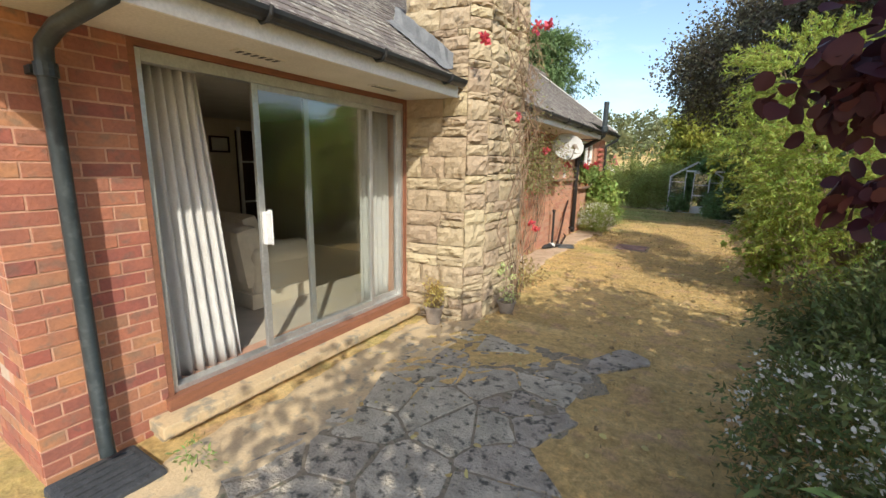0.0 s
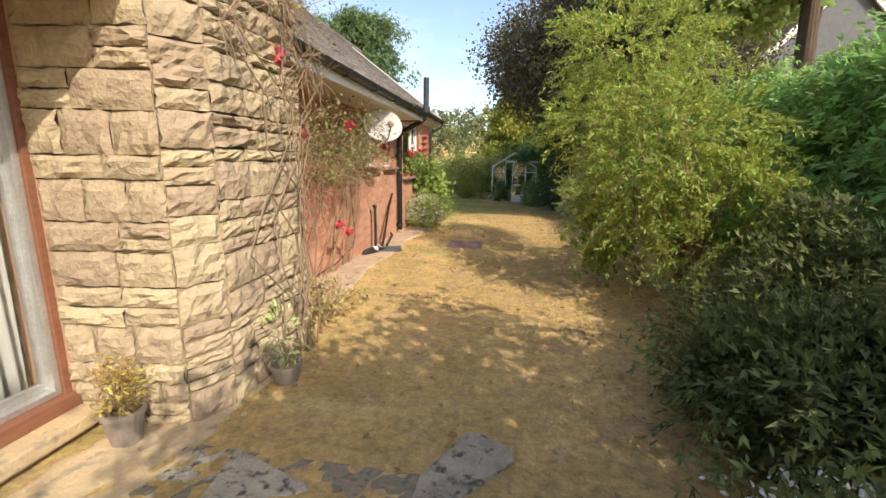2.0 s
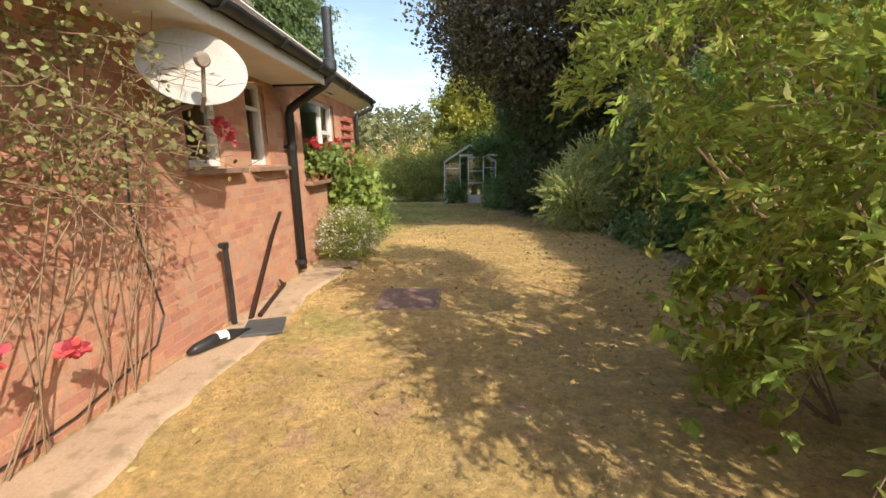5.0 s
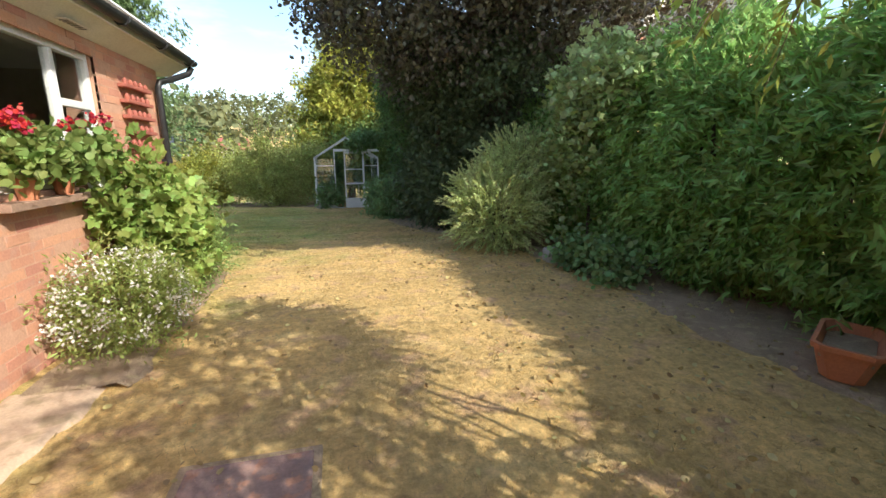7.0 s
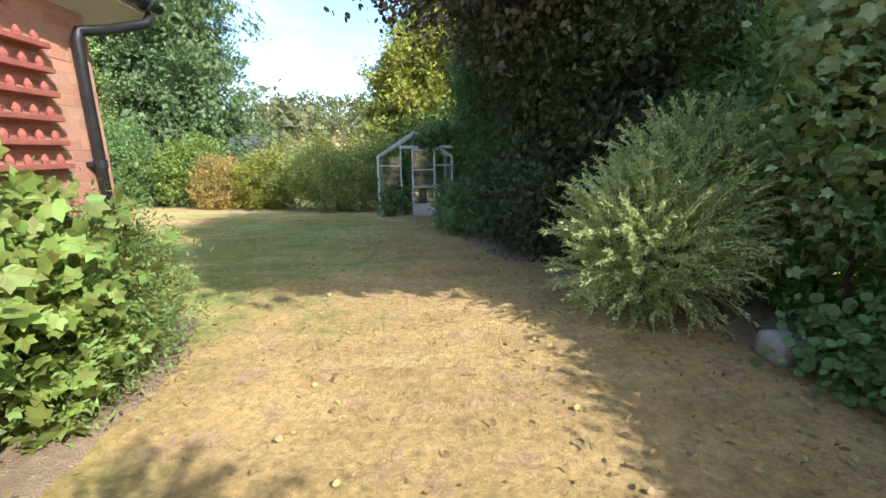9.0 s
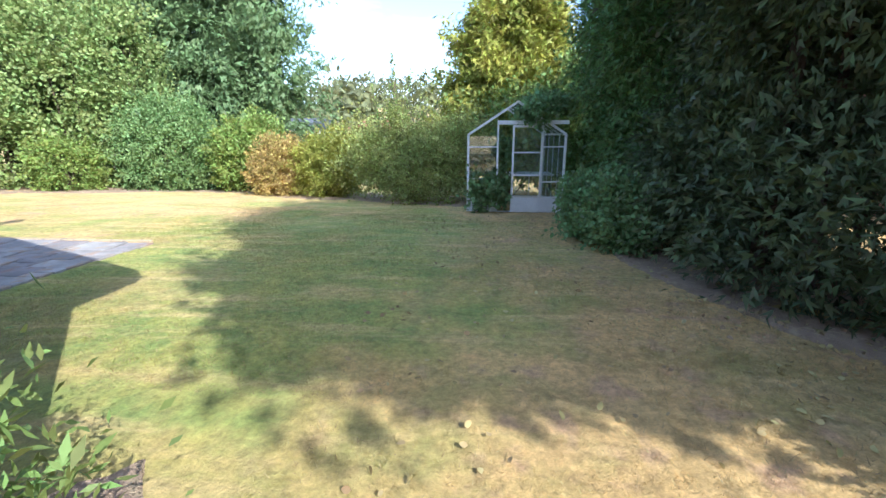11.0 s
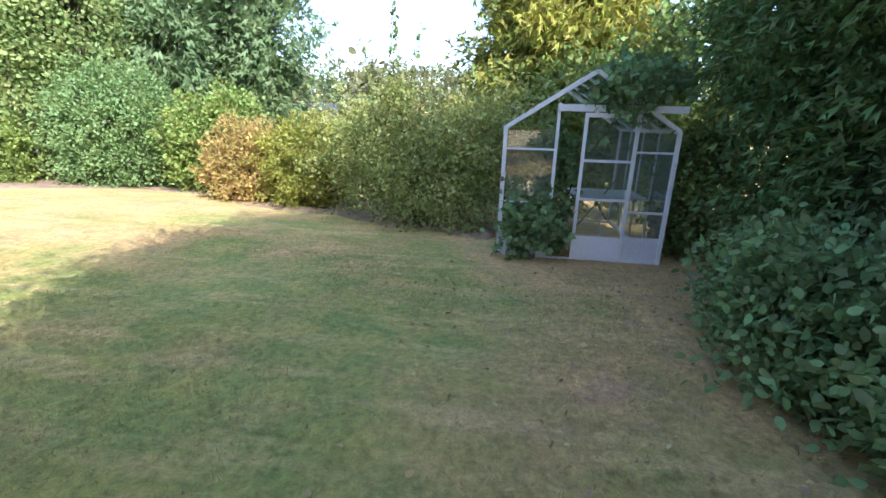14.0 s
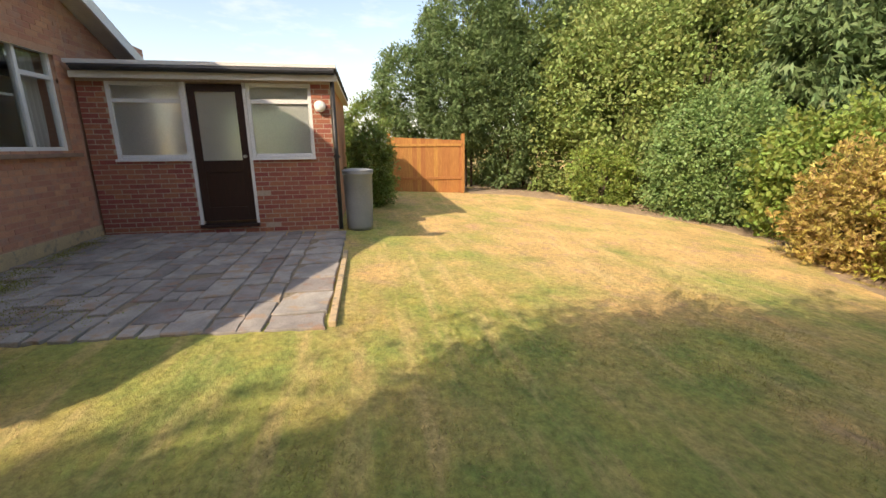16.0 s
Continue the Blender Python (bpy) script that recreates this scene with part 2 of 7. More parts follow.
L_WILLOW = leafmat("leaf_yellow_green", (0.46, 0.50, 0.11), (0.28, 0.35, 0.075), 0.4, 0.5)
L_HEDGE = leafmat("leaf_conifer_green", (0.40, 0.58, 0.19), (0.27, 0.44, 0.14), 0.35, 0.5)
L_YEW = leafmat("leaf_yew", (0.20, 0.30, 0.095), (0.12, 0.20, 0.06), 0.45, 0.3)
L_SPIKY = leafmat("leaf_grey_green", (0.70, 0.74, 0.36), (0.50, 0.58, 0.24), 0.3, 0.45)
L_DARK = leafmat("leaf_dark_bronze", (0.125, 0.125, 0.08), (0.145, 0.12, 0.082), 0.45, 0.25)
L_PURPLE = leafmat("leaf_purple", (0.085, 0.024, 0.034), (0.055, 0.018, 0.026), 0.4, 0.3)
L_JUNIPER = leafmat("leaf_juniper", (0.17, 0.19, 0.065), (0.11, 0.14, 0.045), 0.4, 0.3)
L_LAUREL = leafmat("leaf_blue_green", (0.25, 0.36, 0.14), (0.15, 0.24, 0.09), 0.35, 0.35, 0.6)
L_MID = leafmat("leaf_mid_green", (0.30, 0.39, 0.12), (0.18, 0.25, 0.07), 0.35, 0.4)
L_DOME = leafmat("leaf_cool_evergreen", (0.24, 0.35, 0.125), (0.16, 0.26, 0.09), 0.2, 0.3, 0.5)
L_MIXED = leafmat("leaf_mixed_green", (0.34, 0.41, 0.14), (0.19, 0.27, 0.085), 0.28, 0.35)
L_ROSELEAF = leafmat("leaf_rose_olive", (0.30, 0.28, 0.11), (0.20, 0.20, 0.08), 0.35, 0.3)
L_IVY = leafmat("leaf_creeper_green", (0.52, 0.62, 0.30), (0.36, 0.47, 0.19), 0.3, 0.4)
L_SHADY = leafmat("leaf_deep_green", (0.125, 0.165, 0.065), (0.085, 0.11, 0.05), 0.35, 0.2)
L_PALE = leafmat("leaf_pale_shoot", (0.55, 0.56, 0.30), (0.45, 0.48, 0.22), 0.25, 0.35)
L_BRIGHT = leafmat("leaf_bright_green", (0.33, 0.41, 0.10), (0.21, 0.29, 0.075), 0.35, 0.4)
L_LIGHT = leafmat("leaf_light_olive", (0.42, 0.44, 0.14), (0.29, 0.34, 0.10), 0.35, 0.4)
L_GOLD = leafmat("leaf_golden", (0.46, 0.44, 0.08), (0.28, 0.31, 0.06), 0.35, 0.35)
L_BROWN = leafmat("leaf_dry_brown", (0.56, 0.40, 0.14), (0.42, 0.33, 0.11), 0.35, 0.35)
L_SPRUCE = leafmat("leaf_fir_green", (0.20, 0.29, 0.12), (0.12, 0.19, 0.075), 0.2, 0.3)
L_FAR = leafmat("leaf_far_wood", (0.19, 0.205, 0.095), (0.12, 0.14, 0.07), 0.2, 0.2, 0.9)
L_FARY = leafmat("leaf_far_yellow", (0.27, 0.27, 0.07), (0.2, 0.22, 0.06), 0.3, 0.3)
L_PETAL = leafmat("petal_white", (0.82, 0.80, 0.74), (0.75, 0.70, 0.66), 0.1, 0.3)
L_RED = leafmat("petal_red", (0.62, 0.05, 0.07), (0.5, 0.03, 0.06), 0.25, 0.3)
L_ROSE = leafmat("petal_rose_pink", (0.75, 0.14, 0.16), (0.65, 0.10, 0.14), 0.2, 0.3)
L_STRAW = leafmat("straw", (0.46, 0.36, 0.17), (0.36, 0.27, 0.12), 0.3, 0.2)


def lawn_material(name, leaf=0.0):
    """Drought-bleached turf: straw and tan patches, olive and green where it is moister, fine thatch grain over all."""
    m = mat(name, (0.70, 0.47, 0.19), (0.47, 0.325, 0.13), 1.5, 0.96, 0.9, detail=14, fine=17, third=(0.56, 0.36, 0.19), dist=0.035, leaf=leaf)
    n, l = m.node_tree.nodes, m.node_tree.links
    hsv = next(x for x in n if x.bl_idname == "ShaderNodeHueSaturation")
    gr = hsv.inputs["Value"].links[0].from_node
    gr.inputs[1].default_value, gr.inputs[2].default_value = 0.28, 0.72
    gr.inputs[3].default_value, gr.inputs[4].default_value = 0.50, 1.50
    grain = gr.inputs[0].links[0].from_node
    grain.inputs["Detail"].default_value, grain.inputs["Roughness"].default_value = 9.0, 0.78
    src = hsv.inputs["Color"].links[0].from_socket
    tc = n.new("ShaderNodeTexCoord")
    sp = n.new("ShaderNodeSeparateXYZ")
    l.new(tc.outputs["Object"], sp.inputs[0])

    def slope(axis, lo, hi, a, b):
        mr = n.new("ShaderNodeMapRange")
        mr.inputs[1].default_value, mr.inputs[2].default_value = lo, hi
        mr.inputs[3].default_value, mr.inputs[4].default_value = a, b
        l.new(sp.outputs[axis], mr.inputs[0])
        return mr.outputs[0]

    def add(p, q):
        ad = n.new("ShaderNodeMath")
        l.new(p, ad.inputs[0])
        l.new(q, ad.inputs[1])
        return ad.outputs[0]

    def noise(scale, detail, stretch=None):
        nz = n.new("ShaderNodeTexNoise")
        nz.inputs["Scale"].default_value, nz.inputs["Detail"].default_value = scale, detail
        nz.inputs["Roughness"].default_value = 0.62
        vec = tc.outputs["Object"]
        if stretch:
            mp = n.new("ShaderNodeMapping")
            mp.inputs["Scale"].default_value = stretch
            mp.inputs["Rotation"].default_value = (0, 0, 0.35)
            l.new(vec, mp.inputs[0])
            vec = mp.outputs[0]
        l.new(vec, nz.inputs["Vector"])
        return nz.outputs[0]

    # greener at the bottom of the garden and beside the patio, bare again under the trees and on the far side
    wet = add(add(slope(1, 12.5, 16.0, -0.10, 0.17), slope(0, -7.5, -3.0, -0.13, 0.02)), add(slope(0, -1.2, 1.0, 0.0, -0.27), slope(1, 19.5, 23.0, 0.0, -0.10)))
    wet = add(wet, noise(0.75, 10))
    rp = n.new("ShaderNodeValToRGB")
    rp.color_ramp.elements[0].position, rp.color_ramp.elements[1].position = 0.42, 0.68
    l.new(wet, rp.inputs[0])
    green = n.new("ShaderNodeValToRGB")
    green.color_ramp.elements[0].color, green.color_ramp.elements[1].color = (0.44, 0.41, 0.11, 1), (0.25, 0.32, 0.085, 1)
    green.color_ramp.elements[0].position, green.color_ramp.elements[1].position = 0.35, 0.66
    l.new(noise(3.2, 8), green.inputs[0])
    mx = n.new("ShaderNodeMix")
    mx.data_type = "RGBA"
    l.new(rp.outputs[0], mx.inputs[0])
    l.new(src, mx.inputs[6])
    l.new(green.outputs[0], mx.inputs[7])
    # faint mowing streaks of bleached thatch
    st = n.new("ShaderNodeValToRGB")
    st.color_ramp.elements[0].position, st.color_ramp.elements[1].position = 0.52, 0.72
    st.color_ramp.elements[1].color = (0.75, 0.75, 0.75, 1)
    l.new(noise(1.0, 9, (0.7, 4.2, 1.0)), st.inputs[0])
    m2 = n.new("ShaderNodeMix")
    m2.data_type = "RGBA"
    l.new(st.outputs[0], m2.inputs[0])
    l.new(mx.outputs[2], m2.inputs[6])
    m2.inputs[7].default_value = (0.72, 0.53, 0.24, 1)
    l.new(m2.outputs[2], hsv.inputs["Color"])
    return m


M_LAWN = lawn_material("lawn_dry")
M_BLADE = lawn_material("lawn_blade", 0.35)


# ---- builders ----
def ground_z(x, y):
    """The garden falls gently away from the house."""
    return 0.03 - 0.0018 * np.maximum(0, np.minimum(y, 29) - 9) ** 2 + 0.02 * np.clip(-np.asarray(x) - 5, 0, 12)


def np_mesh(name, verts, quads, flat=False):
    verts, quads = np.asarray(verts, np.float32).reshape(-1, 3), np.asarray(quads, np.int32).reshape(-1, 4)
    me = bpy.data.meshes.new(name)
    me.vertices.add(len(verts))
    me.vertices.foreach_set("co", verts.ravel())
    me.loops.add(quads.size)
    me.loops.foreach_set("vertex_index", quads.ravel())
    me.polygons.add(len(quads))
    me.polygons.foreach_set("loop_start", np.arange(0, quads.size, 4, dtype=np.int32))
    me.update(calc_edges=True)
    if flat:
        me.shade_flat()
    return me


def to_mesh(name, bm, smooth=False):
    me = bpy.data.meshes.new(name)
    bmesh.ops.recalc_face_normals(bm, faces=bm.faces)
    bm.to_mesh(me)
    bm.free()
    return me


def part(name, bm, material, parent, label="", smooth=False):
    """Links a bmesh or mesh as one object under a thing or part."""
    me = bm if isinstance(bm, bpy.types.Mesh) else to_mesh(name, bm)
    ob = new(name, me)
    me.materials.append(material)
    if smooth:
        me.polygons.foreach_set("use_smooth", [True] * len(me.polygons))
    if parent is not None:
        ob.parent = parent
        ob.matrix_parent_inverse = Matrix.Translation(-parent.location)
    if label:
        tagged(ob, label)
    return ob


def base(name, x, y, z, label, category, group="", kind=""):
    ob = new(name)
    ob.empty_display_size = 0.1
    ob.location = (x, y, z)
    return tagged(ob, label, category, group, kind)


def single(name, bm, material, label, category, group="", kind="", smooth=False):
    return tagged(part(name, bm, material, None, "", smooth), label, category, group, kind)


def box(bm, x0, x1, y0, y1, z0, z1, m=None, bevel=0.0):
    got = bmesh.ops.create_cube(bm, size=1.0)["verts"]
    for v in got:
        v.co = Vector((x0 + (x1 - x0) * (v.co.x + 0.5), y0 + (y1 - y0) * (v.co.y + 0.5), z0 + (z1 - z0) * (v.co.z + 0.5)))
    if bevel:
        edges = list({e for v in got for e in v.link_edges})
        made = bmesh.ops.bevel(bm, geom=edges, offset=bevel, segments=2, affect="EDGES", profile=0.6)
        got = list({v for f in made["faces"] for v in f.verts} | {v for v in got if v.is_valid})
    if m is not None:
        bmesh.ops.transform(bm, matrix=m, verts=got)
    return bm


def boxed(*args, **kw):
    return box(bmesh.new(), *args, **kw)


def tube(bm, pts, radii, seg=8, cap=True):
    """A tapered tube through points."""
    pts = [Vector(p) for p in pts]
    rings = []
    for i, p in enumerate(pts):
        d = (pts[min(i + 1, len(pts) - 1)] - pts[max(i - 1, 0)]).normalized()
        s = d.orthogonal().normalized() if not rings else (side - d * side.dot(d)).normalized()
        side = s
        t = d.cross(s)
        r = radii[i] if hasattr(radii, "__len__") else radii
        rings.append([bm.verts.new(p + (s * math.cos(a) + t * math.sin(a)) * r) for a in [2 * math.pi * k / seg for k in range(seg)]])
    for a, b in zip(rings, rings[1:]):
        for k in range(seg):
            bm.faces.new((a[k], a[(k + 1) % seg], b[(k + 1) % seg], b[k]))
    if cap:
        bm.faces.new(rings[0][::-1])
        bm.faces.new(rings[-1])
    return bm


def lathe(bm, profile, cx, cy, seg=24):
    """Turned shape: profile of (radius, z)."""
    rings = [[bm.verts.new((cx + r * math.cos(2 * math.pi * k / seg), cy + r * math.sin(2 * math.pi * k / seg), z)) for k in range(seg)] for r, z in profile]
    for a, b in zip(rings, rings[1:]):
        for k in range(seg):
            bm.faces.new((a[k], a[(k + 1) % seg], b[(k + 1) % seg], b[k]))
    bm.faces.new(rings[0][::-1])
    bm.faces.new(rings[-1])
    return bm


def prism(bm, poly, z0, z1):
    lo = [bm.verts.new((x, y, z0)) for x, y in poly]
    hi = [bm.verts.new((x, y, z1)) for x, y in poly]
    bm.faces.new(lo[::-1])
    bm.faces.new(hi)
    for k in range(len(poly)):
        j = (k + 1) % len(poly)
        bm.faces.new((lo[k], lo[j], hi[j], hi[k]))
    return bm


# leaf outlines: along y from the stalk, folded at the midrib
LEAF = {
    "lance": (np.array([(0, 0, 0), (-0.16, 0.45, 0.03), (0, 1, -0.05), (0.16, 0.45, 0.03)]), [(0, 3, 2, 1)]),
    "oval": (np.array([(0, 0, 0), (-0.3, 0.25, 0.06), (-0.3, 0.65, 0.05), (0, 1, -0.06), (0.3, 0.65, 0.05), (0.3, 0.25, 0.06)]), [(0, 5, 4, 3), (0, 3, 2, 1)]),
    "round": (np.array([(0, 0, 0), (-0.34, 0.14, 0.07), (-0.47, 0.48, 0.08), (-0.33, 0.82, 0.04), (0, 1, -0.08), (0.33, 0.82, 0.04), (0.47, 0.48, 0.08), (0.34, 0.14, 0.07), (0, 0.5, -0.01)]), [(0, 7, 6, 8), (8, 6, 5, 4), (0, 8, 2, 1), (8, 4, 3, 2)]),
    "spray": (np.array([(0, 0, 0), (-0.16, 0.35, 0.03), (-0.30, 0.98, -0.10), (0.04, 0.52, 0.02), (0, 0, 0), (-0.02, 0.5, 0.02), (0.26, 1.0, -0.12), (0.17, 0.38, 0.03)]), [(0, 3, 2, 1), (4, 7, 6, 5)]),
    "vine": (np.array([(0, 0.0, 0), (-0.30, 0.50, 0.05), (0, 1, -0.08), (0.30, 0.50, 0.05), (0, 0.0, 0), (-0.36, 0.02, 0.04), (-0.60, 0.56, -0.05), (-0.24, 0.56, 0.06), (0, 0.0, 0), (0.24, 0.56, 0.06), (0.60, 0.56, -0.05), (0.36, 0.02, 0.04), (0, 0.08, 0), (-0.14, -0.16, 0.03), (-0.50, -0.02, -0.04), (-0.44, 0.26, 0.03), (0, 0.08, 0), (0.44, 0.26, 0.03), (0.50, -0.02, -0.04), (0.14, -0.16, 0.03)]), [(0, 3, 2, 1), (4, 7, 6, 5), (8, 11, 10, 9), (12, 15, 14, 13), (16, 19, 18, 17)]),
    "blade": (np.array([(-0.05, 0, 0), (-0.03, 0.6, 0.02), (0, 1, 0.08), (0.05, 0, 0)]), [(0, 3, 2, 1)]),
}


def leaf_mesh(name, pts, grow, size, shape, rng, spread=0.8, jitter=0.35):
    """One small folded leaf at every point, pointing along grow with some spread."""
    t, f = LEAF[shape]
    n = len(pts)
    d = grow + rng.normal(0, spread, (n, 3))
    d /= np.linalg.norm(d, axis=1, keepdims=True) + 1e-9
    s = np.cross(d, rng.normal(0, 1, (n, 3)) + np.array([0, 0, 0.6]))
    s /= np.linalg.norm(s, axis=1, keepdims=True) + 1e-9
    u = np.cross(s, d)
    k = (size * (1 + rng.uniform(-jitter, jitter, n)))[:, None, None]
    v = pts[:, None, :] + k * (t[None, :, 0:1] * s[:, None] + t[None, :, 1:2] * d[:, None] + t[None, :, 2:3] * u[:, None])
    q = (np.array(f)[None] + (np.arange(n) * len(t))[:, None, None]).reshape(-1, 4)
    return np_mesh(name, v.reshape(-1, 3), q)


def crown(blobs, n, rng, clump=0.16, shell=0.55, per=26, floor=None, rough=0.16):
    """Points in clumps through the outer part of some ellipsoids, and the way each grows."""
    blobs = np.array(blobs, float)
    w = (blobs[:, 3] * blobs[:, 4] + blobs[:, 4] * blobs[:, 5] + blobs[:, 3] * blobs[:, 5])
    m = max(1, n // per)
    which = rng.choice(len(blobs), m, p=w / w.sum())
    d = rng.normal(0, 1, (m, 3))
    d /= np.linalg.norm(d, axis=1, keepdims=True)
    r = shell + (1 - shell) * rng.uniform(0, 1, m) ** 0.45
    r *= 1 + rng.normal(0, rough, m) * (r > 0.85)
    c = blobs[which, :3] + d * blobs[which, 3:6] * r[:, None]
    k = np.repeat(np.arange(m), per)
    pts = c[k] + rng.normal(0, 1, (m * per, 3)) * clump * rng.uniform(0.5, 1.3, m)[k][:, None]
    grow = d[k] / blobs[which, 3:6][k]
    grow /= np.linalg.norm(grow, axis=1, keepdims=True)
    grow = 0.7 * grow + rng.normal(0, 0.5, (m, 3))[k]
    gz = ground_z(pts[:, 0], pts[:, 1]) + 0.02 if floor is None else floor
    keep = pts[:, 2] > gz
    return pts[keep], grow[keep]


def wood(bm, x, y, z, tops, r0=0.05, bend=0.15, rng=None, seg=6):
    """Stems that leave one foot and fan out to some tops."""
    for p in tops:
        a, b = Vector((x, y, z)), Vector(p)
        mid = a.lerp(b, 0.5) + Vector(rng.normal(0, bend, 3)) * (b - a).length * 0.3
        mid2 = a.lerp(b, 0.25) + (mid - a.lerp(b, 0.5)) * 0.6
        tube(bm, [a, mid2, mid, b], [r0, r0 * 0.8, r0 * 0.6, r0 * 0.2], seg)
    return bm


def plant(name, x, y, blobs, n, leaf, size, shape, label, category, seed, stems=7, r0=0.03, bark=None, clump=0.12, shell=0.5, spread=0.8, per=26, rough=0.16, droop=0.0, group="", extra=()):
    rng = np.random.default_rng(seed)
    z = float(ground_z(x, y))
    root = base(name, x, y, z, label, category, group)
    b = np.array(blobs, float)
    tops = []
    for k in range(stems):
        q = b[k % len(b)]
        d = rng.normal(0, 1, 3)
        d /= np.linalg.norm(d)
        tops.append(tuple(q[:3] + d * q[3:6] * 0.6))
    tagged(part("branchwork", wood(bmesh.new(), x, y, z - 0.05, tops, r0, rng=rng), bark or M_BARK, root), kind="stuff")
    pts, grow = crown(blobs, n, rng, clump, shell, per, rough=rough)
    grow[:, 2] -= droop
    tagged(part("foliage", leaf_mesh("foliage", pts, grow, size, shape, rng, spread), leaf, root), kind="stuff")
    for pname, m, count, sz, shp, mate, low in extra:
        p2, g2 = crown(blobs, count * m, rng, 0.03 if m > 1 else 0.02, 0.92, m, rough=0.05)
        ok = p2[:, 2] > np.quantile(p2[:, 2], low)
        tagged(part(pname, leaf_mesh(pname, p2[ok], g2[ok], sz, shp, rng, 0.9), mate, root), kind="stuff")
    return root


def tree(name, x, y, blobs, n, leaf, size, shape, label, category, seed, trunk=0.2, height=3.0, limbs=10, clump=0.35, shell=0.45, per=40, spread=0.8, droop=0.0, rough=0.14, group="", bark=None):
    rng = np.random.default_rng(seed)
    z = float(ground_z(x, y))
    root = base(name, x, y, z, label, category, group)
    part("trunk", tube(bmesh.new(), [(x, y, z - 0.1), (x + 0.05, y, z + height * 0.3), (x - 0.04, y + 0.05, z + height * 0.65), (x, y, z + height)], [trunk * 1.25, trunk, trunk * 0.8, trunk * 0.35], 12), bark or M_BARK, root)
    b = np.array(blobs, float)
    for k in range(limbs):
        q = b[k % len(b)]
        d = rng.normal(0, 1, 3)
        d /= np.linalg.norm(d)
        e = q[:3] + d * q[3:6] * 0.7
        s = Vector((x, y, z + height * rng.uniform(0.4, 0.95)))
        e = Vector(e)
        part("limb", tube(bmesh.new(), [s, s.lerp(e, 0.5) + Vector((0, 0, 0.1)), e], [trunk * 0.4, trunk * 0.22, trunk * 0.05], 6), bark or M_BARK, root)
    pts, grow = crown(blobs, n, rng, clump, shell, per, rough=rough)
    grow[:, 2] -= droop
    tagged(part("crown", leaf_mesh("crown", pts, grow, size, shape, rng, spread), leaf, root), kind="stuff")
    return root


def shooted(name, x, y, blobs, shoots, length, per, leaf, size, shape, label, category, seed, up=0.3, droop=0.3, width=0.02, bark=None, stems=12, west=-99.0, spread=0.55):
    """A shrub of many thin shoots that leave its mass and arch over, with leaves all along each."""
    rng = np.random.default_rng(seed)
    z = float(ground_z(x, y))
    root = base(name, x, y, z, label, category)
    b = np.array(blobs, float)
    w = b[:, 3] * b[:, 4] + b[:, 4] * b[:, 5] + b[:, 3] * b[:, 5]
    k = rng.choice(len(b), shoots, p=w / w.sum())
    d = rng.normal(0, 1, (shoots, 3))
    d /= np.linalg.norm(d, axis=1, keepdims=True)
    p0 = b[k, :3] + d * b[k, 3:6] * rng.uniform(0.3, 1.0, shoots)[:, None] ** 0.6
    p0[:, 2] = np.maximum(p0[:, 2], ground_z(p0[:, 0], p0[:, 1]) + 0.08)
    way = d + rng.normal(0, 0.35, (shoots, 3)) + (0, 0, up)
    way /= np.linalg.norm(way, axis=1, keepdims=True)
    ln = length * rng.uniform(0.55, 1.35, shoots)
    t = np.linspace(0.05, 1.0, per)
    c = p0[:, None] + way[:, None] * (ln[:, None] * t)[..., None]
    c[..., 2] -= droop * ln[:, None] * t ** 2
    tan = np.tile(way[:, None], (1, per, 1)) - np.array((0, 0, 1)) * (2 * droop * t)[None, :, None]
    tan /= np.linalg.norm(tan, axis=2, keepdims=True)
    pts = c.reshape(-1, 3) + rng.normal(0, width * 0.4, (shoots * per, 3))
    grow = tan.reshape(-1, 3) * 0.8
    keep = (pts[:, 2] > ground_z(pts[:, 0], pts[:, 1]) + 0.03) & (pts[:, 0] > west)
    tops = [tuple(p0[i]) for i in rng.choice(shoots, stems, replace=False)]
    tagged(part("branchwork", wood(bmesh.new(), x, y, z - 0.05, tops, 0.022, rng=rng), bark or M_BARK, root), kind="stuff")
    bm = bmesh.new()
    for i in range(0, shoots, 3):
        if c[i, -1, 0] < west:
            continue
        tube(bm, [Vector(c[i, j]) for j in (0, per // 2, per - 1)], [0.0045, 0.003, 0.0012], 4, False)
    tagged(part("twig", bm, bark or M_BARK, root), kind="stuff")
    tagged(part("foliage", leaf_mesh("foliage", pts[keep], grow[keep], size, shape, rng, spread), leaf, root), kind="stuff")
    return root


# walls: u along the wall, w out of it, z up
def face_x(x):
    return Matrix(((0, 0, 1, x), (1, 0, 0, 0), (0, 1, 0, 0), (0, 0, 0, 1)))  # u = +y, v = z, w = +x


def face_y(y):
    return Matrix(((-1, 0, 0, 0), (0, 0, 1, y), (0, 1, 0, 0), (0, 0, 0, 1)))  # u = -x, v = z, w = +y


def holed(m, u0, u1, v0, v1, holes, w0, w1):
    """A wall with openings, as boxes round them, in one mesh."""
    us = sorted({u0, u1, *[h for o in holes for h in o[:2] if u0 < h < u1]})
    bm = bmesh.new()
    for a, b in zip(us, us[1:]):
        c = (a + b) / 2
        cuts = sorted([(o[2], o[3]) for o in holes if o[0] < c < o[1]])
        v = v0
        for lo, hi in cuts + [(v1, v1)]:
            if lo > v + 1e-4:
                box(bm, a, b, v, lo, w0, w1, m)
            v = max(v, hi)
    bmesh.ops.remove_doubles(bm, verts=bm.verts, dist=1e-5)
    return bm


